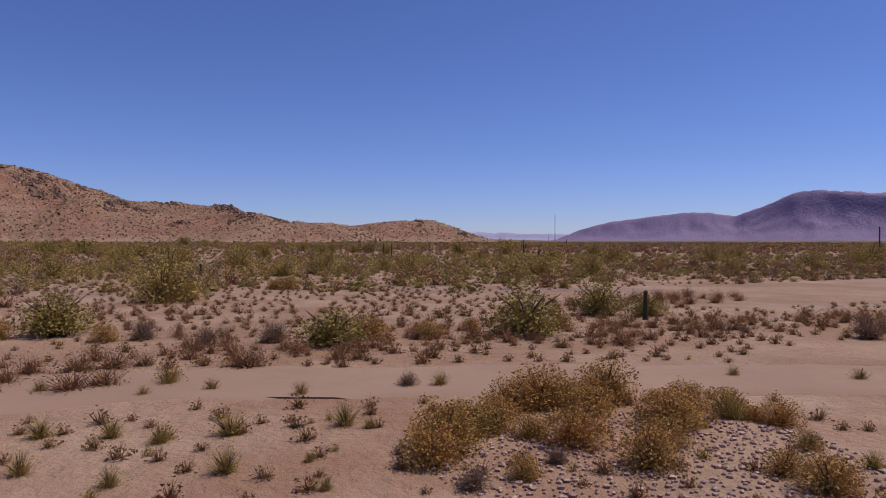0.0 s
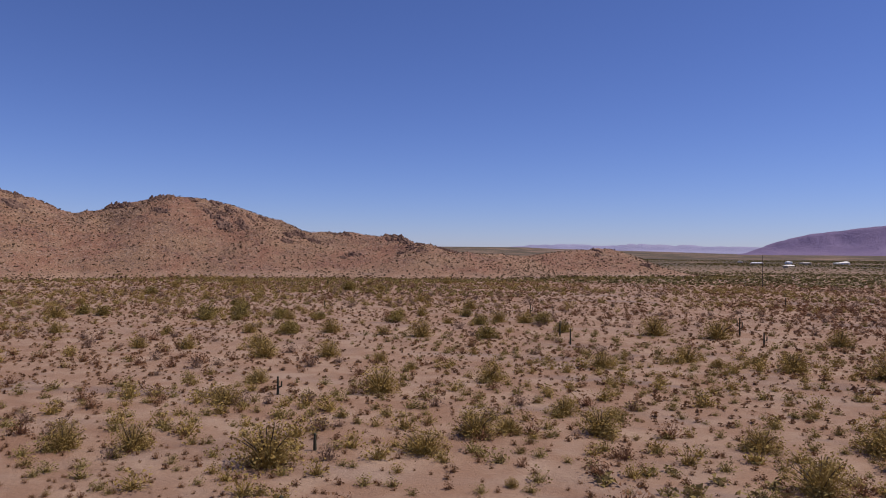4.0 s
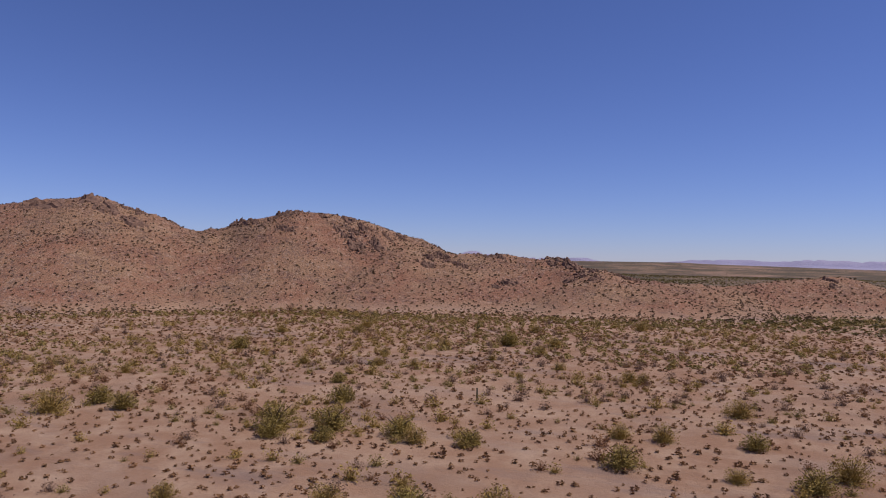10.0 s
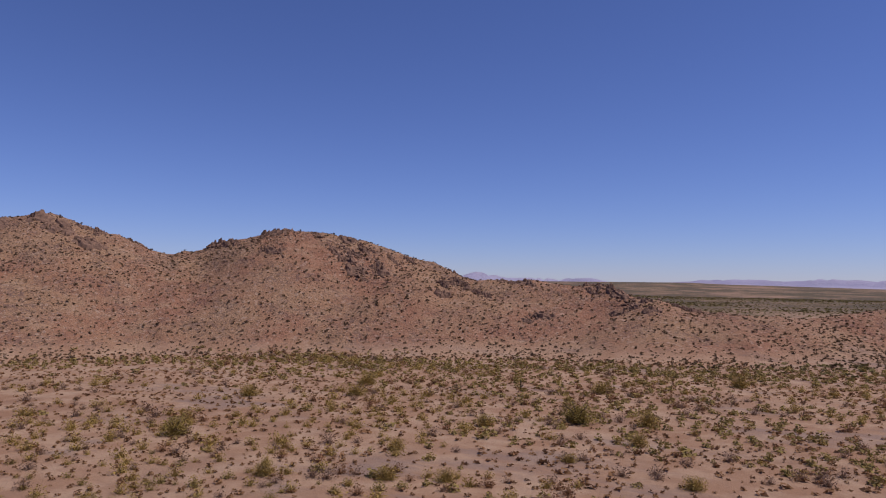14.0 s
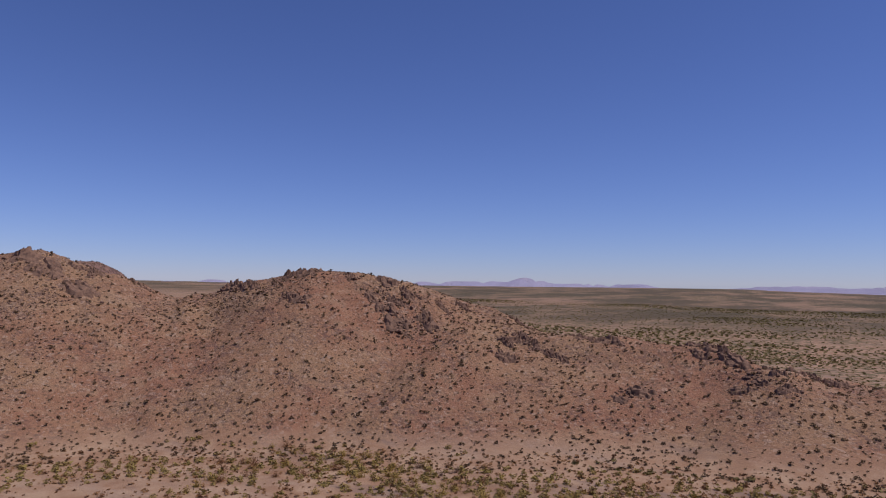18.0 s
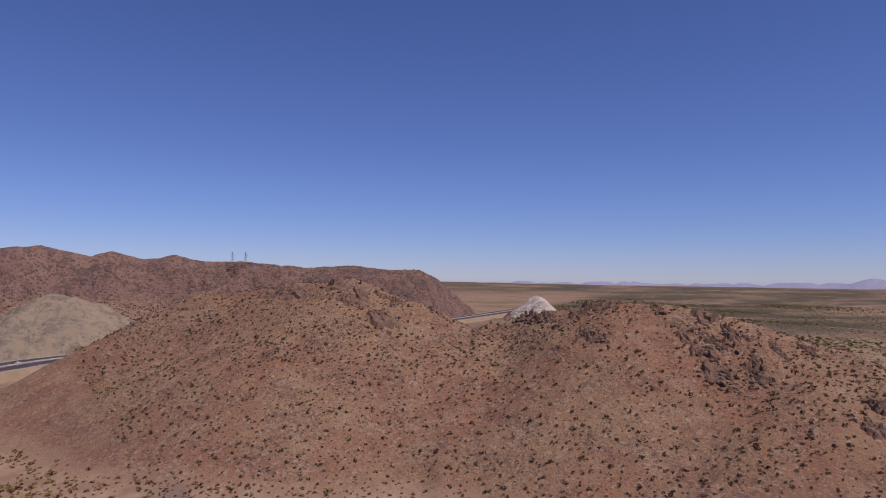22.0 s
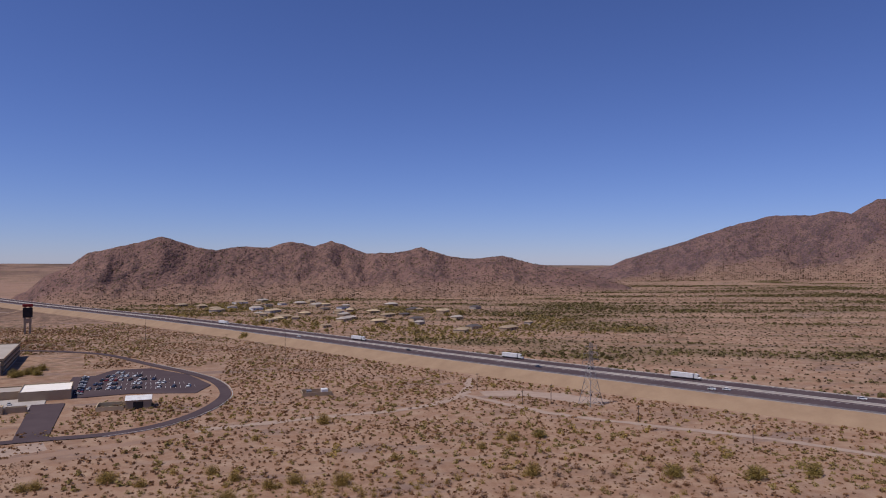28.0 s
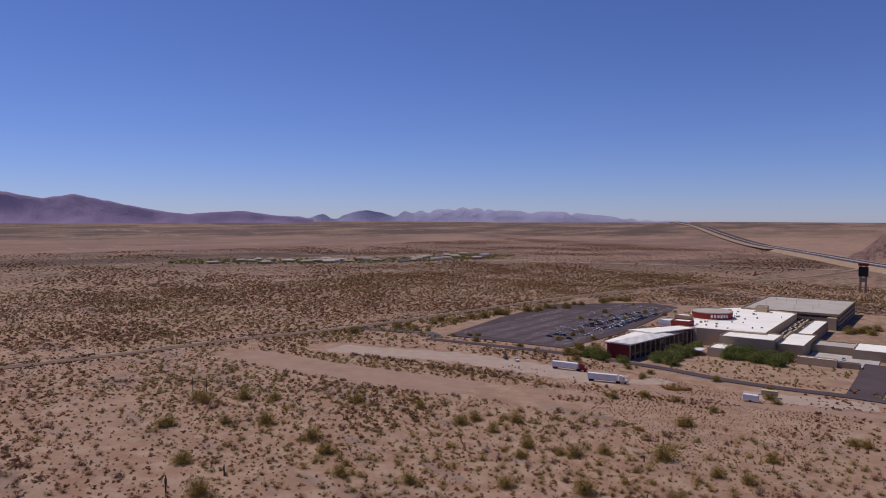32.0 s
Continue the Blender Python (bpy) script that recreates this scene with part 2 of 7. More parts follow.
def ground_material():
    m = material("desert_ground", SAND, 0.95)
    n = Nodes(m)
    patch, mid, fine = n.noise(0.012, 5), n.noise(0.11, 5), n.noise(1.6, 5, 0.7)
    c = n.mix(n.ramp(patch, 0.35, 0.65), SAND_RED, SAND)
    c = n.mix(n.ramp(mid, 0.42, 0.68), c, SAND_PALE)
    streak = n.noise(0.05, 4, 0.6, n.stretch(0.35, 1.6, 1))
    c = n.mix(n.ramp(streak, 0.55, 0.72, 0, 0.6), c, (0.33, 0.235, 0.18))
    c = n.mix(n.ramp(n.noise(0.03, 5, 0.65), 0.52, 0.66, 0, 0.5), c, (0.21, 0.13, 0.095))
    c = n.mix(n.ramp(n.noise(0.022, 5, 0.7, n.stretch(0.6, 1.7, 1, -0.4)), 0.56, 0.64, 0, 0.6), c, (0.20, 0.142, 0.125))
    c = n.mix(n.ramp(fine, 0.5, 0.78, 0, 0.55), c, (0.19, 0.12, 0.085))
    pebble = n.spots(2.2, 0.05, 0.28)
    c = n.mix(n.math('MULTIPLY', n.math('SUBTRACT', 1.0, pebble), 0.35), c, (0.17, 0.115, 0.095))
    # hills: redder, strewn with stones in patches
    rock = n.attr("rock")
    stone = n.noise(0.5, 6, 0.75)
    hill = n.mix(n.ramp(n.noise(0.022, 4), 0.40, 0.60), (0.29, 0.142, 0.088), (0.315, 0.182, 0.108))
    hill = n.mix(n.ramp(n.noise(0.08, 5, 0.7), 0.5, 0.66, 0, 0.6), hill, (0.375, 0.24, 0.152))
    where = n.ramp(n.noise(0.045, 5, 0.65), 0.44, 0.60, 0.10, 1.0)
    for scale, lo, hi, strength in ((0.6, 0.70, 0.78, 0.5), (1.5, 0.64, 0.74, 0.5)):
        cell = n.cells(scale)
        hill = n.mix(n.math('MULTIPLY', n.math('MULTIPLY', n.ramp(cell, lo, hi), where), strength), hill, (0.115, 0.07, 0.066))
        hill = n.mix(n.ramp(cell, 0.10, 0.04, 0, 0.45), hill, (0.42, 0.30, 0.23))
    tufts = n.math('SUBTRACT', 1.0, n.spots(0.42, 0.20, 0.33))
    hill = n.mix(n.math('MULTIPLY', tufts, 0.6), hill, (0.13, 0.08, 0.055))
    edge = n.ramp(n.math('ADD', rock, n.math('MULTIPLY', n.math('SUBTRACT', mid, 0.5), 0.5)), 0.25, 0.75)
    c = n.mix(edge, c, hill)
    # far brush, too small to tell apart
    veg, green_land = n.attr("brush"), n.attr("green")
    dots = n.math('SUBTRACT', 1.0, n.spots(0.16, 0.24, 0.48))
    dots = n.math('MAXIMUM', dots, n.math('SUBTRACT', 1.0, n.spots(0.07, 0.28, 0.52)))
    stripes = n.ramp(n.noise(0.014, 5, 0.65, n.stretch(1.0, 0.22, 1, 0.65)), 0.34, 0.56, 0.15, 1.0)
    cover = n.math('MULTIPLY', n.math('MULTIPLY', dots, stripes), veg)
    green = n.mix(n.ramp(n.noise(0.006, 3), 0.4, 0.6), (0.085, 0.07, 0.03), (0.115, 0.068, 0.042))
    green = n.mix(n.math('MULTIPLY', green_land, 0.8), green, (0.075, 0.072, 0.028))
    c = n.mix(n.math('MULTIPLY', cover, 0.92), c, green)
    # washes on the long slope: darker soil and dry grass along them
    wash = n.math('MULTIPLY', n.ramp(n.attr("wash"), 0.42, 0.62), n.ramp(n.noise(0.03, 4), 0.35, 0.6, 0.3, 1.0))
    c = n.mix(n.math('MULTIPLY', wash, 0.75), c, (0.15, 0.105, 0.058))
    # the wide plain: bands of brush, bare fields and scrub
    plain = n.attr("plain")
    belts = n.ramp(n.noise(0.0045, 6, 0.7, n.stretch(1, 0.55, 1, 0.5)), 0.37, 0.53, 0.15, 0.95)
    tone = n.mix(n.ramp(n.noise(0.0012, 3), 0.42, 0.58), (0.115, 0.066, 0.052), (0.095, 0.062, 0.044))
    tone = n.mix(n.math('MULTIPLY', green_land, 0.6), tone, (0.072, 0.066, 0.032))
    c = n.mix(n.math('MULTIPLY', belts, plain), c, tone)
    field = n.math('MULTIPLY', n.ramp(n.noise(0.0016, 6, 0.72, n.stretch(1, 0.6, 1, 0.3)), 0.54, 0.60), plain)
    c = n.mix(n.math('MULTIPLY', field, 0.75), c, (0.30, 0.185, 0.125))
    bare = n.ramp(n.math('ADD', n.attr("bare"), n.math('MULTIPLY', n.math('SUBTRACT', n.noise(0.004, 7, 0.75), 0.5), 2.2)), 0.62, 0.85)
    c = n.mix(n.math('MULTIPLY', bare, 0.45), c, (0.32, 0.19, 0.138))
    tracks = n.math('MULTIPLY', n.ramp(n.noise(0.006, 7, 0.75, n.stretch(0.3, 1.4, 1, -0.35)), 0.60, 0.64), plain)
    c = n.mix(n.math('MULTIPLY', tracks, 0.6), c, (0.36, 0.25, 0.18))
    n.colour(c)
    rough = n.math('ADD', n.math('MULTIPLY', stone, 4.0), n.math('MULTIPLY', n.cells(0.9), 1.4))
    n.bump(n.math('ADD', fine, n.math('MULTIPLY', rough, rock)), 0.9, 0.3)
    return m


def mountain_material(name, lit, dark, speck, dots=True):
    """Stony slopes: pale soil on the aprons, dark crags in patches and bands towards the crest."""
    m = material(name, lit, 0.95)
    n = Nodes(m)
    crag = n.attr("crag")
    big, mid, fine = n.noise(0.011, 3), n.noise(0.055, 3, 0.65), n.noise(0.17, 2, 0.6)
    c = n.mix(n.ramp(big, 0.40, 0.62, 0, 0.55), lit, dark)
    where = n.math('ADD', n.math('ADD', n.math('MULTIPLY', mid, 0.6), n.math('MULTIPLY', fine, 0.6)), n.math('MULTIPLY', crag, 0.17))
    c = n.mix(n.ramp(where, 0.56, 0.78, 0, 0.6), c, dark)
    c = n.mix(n.ramp(where, 0.72, 0.82, 0, 0.6), c, speck)
    if dots:
        soil = n.mix(n.ramp(n.noise(0.03, 4), 0.4, 0.62), (0.255, 0.15, 0.10), (0.315, 0.20, 0.138))
        c = n.mix(n.ramp(n.math('ADD', n.attr("body"), n.math('MULTIPLY', n.math('SUBTRACT', mid, 0.5), 0.3)), 0.06, 0.5), soil, c)
        pale = n.math('MULTIPLY', n.ramp(n.noise(0.05, 4, 0.7), 0.57, 0.66), n.math('SUBTRACT', 1.0, n.math('MULTIPLY', crag, 0.6)))
        c = n.mix(n.math('MULTIPLY', pale, 0.35), c, tuple(min(v * 1.22, 0.5) for v in lit))
        far = n.math('SUBTRACT', 1.0, n.spots(0.10, 0.20, 0.30))
        near = n.math('SUBTRACT', 1.0, n.spots(0.17, 0.20, 0.30))
        c = n.mix(n.math('MULTIPLY', n.math('MAXIMUM', far, near), 0.8), c, (0.085, 0.06, 0.034))
    n.colour(c)
    n.bump(n.math('ADD', mid, n.math('MULTIPLY', fine, 0.6)), 1.0, 6.0)
    return m


def foliage(name, a, b, c):
    """Thin leaves: the colour drifts from plant to plant and from leaf to leaf, some light passes through."""
    m = material(name, a, 0.8, 0.0, 0.15)
    n = Nodes(m)
    col = n.mix(n.ramp(n.noise(0.35, 2), 0.35, 0.65), a, b)
    col = n.mix(n.ramp(n.island(), 0.2, 1.0, 0, 0.7), col, c)
    n.colour(col)
    thin = n.t.nodes.new("ShaderNodeBsdfTranslucent")
    both = n.t.nodes.new("ShaderNodeMixShader")
    both.inputs[0].default_value = 0.22
    n.link(col, thin.inputs["Color"])
    n.link(n.bsdf.outputs[0], both.inputs[1])
    n.link(thin.outputs[0], both.inputs[2])
    n.link(both.outputs[0], n.t.nodes["Material Output"].inputs["Surface"])
    return m


def mixed_stone(name, a, b, c):
    """Loose stones, each of its own tone."""
    m = material(name, a, 0.9)
    n = Nodes(m)
    col = n.mix(n.ramp(n.island(), 0.1, 0.6), a, b)
    col = n.mix(n.ramp(n.island(), 0.7, 1.0), col, c)
    n.colour(n.mix(n.ramp(n.noise(9.0, 4), 0.45, 0.7, 0, 0.5), col, a))
    n.bump(n.noise(14.0, 4), 0.5, 0.02)
    return m


M_GROUND = ground_material()
M_HILL = mountain_material("mountain_rock", (0.245, 0.142, 0.112), (0.16, 0.09, 0.08), (0.085, 0.055, 0.053))
M_HILL_DARK = mountain_material("dark_mountain_rock", (0.215, 0.128, 0.108), (0.13, 0.077, 0.08), (0.07, 0.048, 0.054))
M_CUT = mountain_material("blasted_rock", (0.31, 0.225, 0.155), (0.235, 0.175, 0.132), (0.15, 0.12, 0.10), False)
# the haze of distance is painted into the next two base colours
M_FAR_HAZED = mountain_material("hazed_far_range", (0.23, 0.168, 0.268), (0.205, 0.152, 0.25), (0.185, 0.138, 0.235), False)
M_FARTHEST_HAZED = mountain_material("hazed_farthest_range", (0.34, 0.32, 0.44), (0.31, 0.295, 0.42), (0.30, 0.28, 0.40), False)
M_ROCK = worn("desert_rock", (0.25, 0.145, 0.10), (0.10, 0.06, 0.046), 0.5, 0.9, grain=3.0, bump=0.2)
M_STONE = mixed_stone("pale_stone", (0.27, 0.165, 0.13), (0.39, 0.25, 0.20), (0.54, 0.39, 0.32))
M_ASPHALT = worn("asphalt", (0.08, 0.058, 0.064), (0.105, 0.078, 0.082), 0.05, 1.0, 0.0, grain=1.5)
M_ASPHALT_OLD = worn("worn_asphalt", (0.13, 0.11, 0.105), (0.085, 0.072, 0.07), 0.1, 0.9, grain=1.0)
M_CONCRETE = worn("concrete", (0.50, 0.45, 0.41), (0.36, 0.31, 0.28), 0.12, 0.85, grain=2.0)
M_LINE = worn("road_paint", (0.75, 0.72, 0.68), (0.55, 0.52, 0.48), 0.3, 0.7)
M_GRAVEL = worn("gravel", (0.41, 0.30, 0.235), (0.335, 0.24, 0.185), 0.15, 0.95, grain=2.5, bump=0.05)
M_SANDY = worn("packed_sand", (0.335, 0.215, 0.15), (0.265, 0.165, 0.115), 0.08, 0.95, grain=1.2, bump=0.05)
M_TRACK = worn("trodden_earth", (0.20, 0.125, 0.088), (0.155, 0.095, 0.068), 0.1, 0.95, grain=0.9, bump=0.08)
M_DIRT = worn("graded_dirt", (0.345, 0.235, 0.15), (0.275, 0.18, 0.115), 0.06, 0.95, grain=0.8, bump=0.1)
M_CREOSOTE = foliage("creosote_leaves", (0.35, 0.235, 0.07), (0.28, 0.19, 0.064), (0.43, 0.30, 0.095))
M_BROWN = foliage("brown_brush_leaves", (0.40, 0.20, 0.06), (0.29, 0.19, 0.062), (0.46, 0.26, 0.085))
M_GREY = foliage("grey_brush_leaves", (0.27, 0.165, 0.11), (0.215, 0.135, 0.092), (0.34, 0.225, 0.155))
M_GREEN = foliage("green_tree_leaves", (0.29, 0.21, 0.06), (0.23, 0.16, 0.052), (0.36, 0.275, 0.082))
M_SHRUB = foliage("small_shrub_leaves", (0.25, 0.125, 0.062), (0.195, 0.105, 0.052), (0.31, 0.175, 0.085))
M_GARDEN = foliage("garden_tree_leaves", (0.17, 0.185, 0.045), (0.125, 0.135, 0.04), (0.24, 0.25, 0.065))
M_THICKET = foliage("dark_thicket_twigs", (0.13, 0.07, 0.04), (0.10, 0.055, 0.035), (0.17, 0.095, 0.055))
M_RUSSET = foliage("russet_brush_leaves", (0.27, 0.13, 0.07), (0.20, 0.105, 0.058), (0.33, 0.18, 0.09))
M_OLIVE = foliage("olive_bush_leaves", (0.285, 0.21, 0.068), (0.22, 0.155, 0.06), (0.36, 0.27, 0.095))
M_HILL_SHRUB = foliage("hill_shrub_leaves", (0.14, 0.086, 0.052), (0.105, 0.068, 0.044), (0.19, 0.125, 0.066))
M_WASH = foliage("wash_brush_leaves", (0.165, 0.13, 0.05), (0.13, 0.098, 0.044), (0.21, 0.17, 0.065))
M_TWIG = worn("twigs", (0.12, 0.085, 0.065), (0.07, 0.05, 0.04), 2.0)
M_CACTUS = worn("cactus_skin", (0.075, 0.075, 0.045), (0.05, 0.045, 0.03), 1.5)
M_WOOD = worn("weathered_pole_wood", (0.11, 0.08, 0.065), (0.06, 0.045, 0.04), 1.5)
M_STEEL = worn("galvanised_steel", (0.34, 0.32, 0.32), (0.24, 0.22, 0.22), 0.8, 0.5, 0.4, 0.6)
M_TANK = worn("tank_paint", (0.62, 0.44, 0.42), (0.52, 0.36, 0.34), 0.25, 0.55, 0.3)
M_TANK_ROOF = worn("tank_roof_paint", (0.80, 0.74, 0.70), (0.68, 0.62, 0.58), 0.3, 0.6)
M_ROOF = worn("white_roof_membrane", (0.90, 0.84, 0.75), (0.80, 0.73, 0.63), 0.08, 0.8, grain=1.0)
M_ROOF_TAN = worn("tan_deck", (0.47, 0.41, 0.35), (0.38, 0.32, 0.27), 0.06, 0.9, grain=1.0)
M_STUCCO = worn("tan_stucco", (0.56, 0.43, 0.275), (0.48, 0.36, 0.225), 0.12, 0.9, grain=3.0)
M_STUCCO_DARK = worn("brown_stucco", (0.40, 0.30, 0.20), (0.33, 0.24, 0.16), 0.12, 0.9, grain=3.0)
M_RED = worn("red_wall_paint", (0.28, 0.035, 0.03), (0.19, 0.025, 0.025), 0.2, 0.7)
M_DARK = worn("dark_recess", (0.035, 0.03, 0.03), (0.02, 0.018, 0.018), 0.3, 0.6)
M_WHITE = worn("white_paint", (0.78, 0.76, 0.74), (0.62, 0.59, 0.57), 0.4, 0.5, 0.4)
M_GLASS = material("tinted_glass", (0.02, 0.025, 0.03), 0.08, 0.0, 0.6)
M_TYRE = material("tyre_rubber", (0.02, 0.02, 0.02), 0.9)
M_POND = worn("muddy_ground", (0.16, 0.085, 0.045), (0.11, 0.06, 0.035), 0.08, 0.6, grain=0.8)


# ---- mesh helpers ----
def mesh_object(name, verts, faces, mat, parent=None, shade=False):
    me = bpy.data.meshes.new(name)
    me.from_pydata([tuple(v) for v in verts], [], [tuple(f) for f in faces])
    me.materials.append(mat)
    if shade:
        me.polygons.foreach_set("use_smooth", np.ones(len(me.polygons), bool))
    me.update()
    ob = new(name, me)
    if parent:
        ob.parent = parent
    return ob


def part(name, bm, mat, parent, label="", shade=False):
    me = bpy.data.meshes.new(name)
    bmesh.ops.recalc_face_normals(bm, faces=bm.faces)
    bm.to_mesh(me)
    bm.free()
    me.materials.append(mat)
    if shade:
        me.polygons.foreach_set("use_smooth", np.ones(len(me.polygons), bool))
    ob = new(name, me)
    ob.parent = parent
    return tagged(ob, label)


def again(name, ob, parent, m):
    """Another part on the same mesh."""
    o = new(name, ob.data)
    o.parent = parent
    o.matrix_basis = m
    return o


def box(bm, x0, x1, y0, y1, z0, z1, bevel=0.0):
    r = bmesh.ops.create_cube(bm, size=1.0)
    vs = r["verts"]
    for v in vs:
        v.co = Vector(((x0 + x1) / 2 + v.co.x * (x1 - x0), (y0 + y1) / 2 + v.co.y * (y1 - y0), (z0 + z1) / 2 + v.co.z * (z1 - z0)))
    if bevel:
        edges = {e for v in vs for e in v.link_edges}
        bmesh.ops.bevel(bm, geom=list(edges), offset=bevel, segments=1, affect='EDGES')
    return bm


def boxed(*a, bevel=0.0):
    return box(bmesh.new(), *a, bevel=bevel)


def rod(bm, a, b, r0, r1=None, sides=6):
    a, b = Vector(a), Vector(b)
    r1 = r0 if r1 is None else r1
    q = (b - a).to_track_quat('Z', 'Y').to_matrix().to_4x4()
    bmesh.ops.create_cone(bm, cap_ends=True, segments=sides, radius1=r0, radius2=r1, depth=(b - a).length,
                          matrix=Matrix.Translation((a + b) / 2) @ q)
    return bm


def prism(bm, outline, z0, z1):
    """A solid over a flat outline of (x, y)."""
    lo = [bm.verts.new((x, y, z0)) for x, y in outline]
    hi = [bm.verts.new((x, y, z1)) for x, y in outline]
    n = len(outline)
    bm.faces.new(hi)
    bm.faces.new(lo[::-1])
    for k in range(n):
        bm.faces.new((lo[k], lo[(k + 1) % n], hi[(k + 1) % n], hi[k]))
    return bm


def thing(name, label, category, group="", at=(0, 0, 0), turn=0.0):
    e = new(name)
    e.empty_display_size = 0.1
    e.matrix_basis = pose(*at, 0, 0, turn)
    return tagged(e, label, category, group)


def zg(x, y):
    return float(ground_height(np.array([float(x)]), np.array([float(y)]))[0])


# ---- ground ----
def graded(a0, a1, step, far, grow=1.09, breaks=()):
    """Grid lines: even between a0 and a1, finer inside the breaks, wider outwards to the far ends."""
    c, x = [], a0
    while x <= a1:
        c.append(x)
        s = step
        for b0, b1, fine in breaks:
            if b0 <= x < b1:
                s = fine
        x += s
    s, x = step, a1
    while x < far[1]:
        s = min(s * grow, 220)
        x += s
        c.append(x)
    s, x = step, a0
    while x > far[0]:
        s = min(s * grow, 220)
        x -= s
        c.insert(0, x)
    return np.array(c)


xs = graded(-1700, 320, 8, (-4900, 4600), breaks=((-660, 46, 2.0),))
ys = graded(-1000, 780, 8, (-4500, 5000), breaks=((10, 62, 2.5), (430, 720, 2.0)))
GX, GY = np.meshgrid(xs, ys)
GZ = ground_height(GX, GY)


def grid_object(name, x, y, z, mat, shade=True, **attrs):
    ny, nx = x.shape
    me = bpy.data.meshes.new(name)
    idx = np.arange(nx * ny).reshape(ny, nx)
    quads = np.stack([idx[:-1, :-1], idx[:-1, 1:], idx[1:, 1:], idx[1:, :-1]], -1).reshape(-1, 4)
    me.vertices.add(nx * ny)
    me.vertices.foreach_set("co", np.stack([x, y, z], -1).astype(np.float32).ravel())
    me.loops.add(quads.size)
    me.loops.foreach_set("vertex_index", quads.ravel().astype(np.int32))
    me.polygons.add(len(quads))
    me.polygons.foreach_set("loop_start", np.arange(0, quads.size, 4, dtype=np.int32))
    me.polygons.foreach_set("use_smooth", np.full(len(quads), shade))
    for k, v in attrs.items():
        a = me.attributes.new(k, 'FLOAT', 'POINT')
        a.data.foreach_set("value", v.astype(np.float32).ravel())
    me.materials.append(mat)
    me.update()
    me.validate()
    return new(name, me)


HH = hill_height(GX, GY)
FD, FS = line_offset(GX, GY, FREEWAY)
RR = np.hypot(GX - EYE[0], GY - EYE[1])
ground = grid_object("ground", GX, GY, GZ, M_GROUND,
                     rock=0.3 * smooth(HH, 0.2, 2.0) + 0.7 * smooth(HH, 0.6, 11), green=smooth(GY - 0.35 * np.abs(GX), 250, 700),
                     brush=np.maximum(np.maximum(smooth(RR, 450, 800), 0.9 * smooth(GY, 540, 700) * (1 - smooth(HH, 0.3, 1.5))) * np.where(FS > 0, 0.45, 1.0), np.where(FS > 0, 0.45 * smooth(FD, 60, 200), 0)),
                     bare=smooth(RR, 1450, 1800) * (1 - smooth(RR, 2500, 3100)) * (GY < 300) * (GX > -200),
                     wash=np.where(FS > 0, fan(GX, GY) * smooth(FD, 40, 90), 0),
                     plain=smooth(RR, 900, 1500) * np.where(FS > 0, smooth(RR, 2600, 3600), 1.0))
tagged(ground, "sandy desert plain with stony brown hills", "ground", kind="structure")


# ---- mountains ----
def from_eye(az, el, r, eye=EYE):
    a = radians(az)
    return (eye[0] - math.sin(a) * r, eye[1] + math.cos(a) * r, eye[2] + r * math.tan(radians(el)))


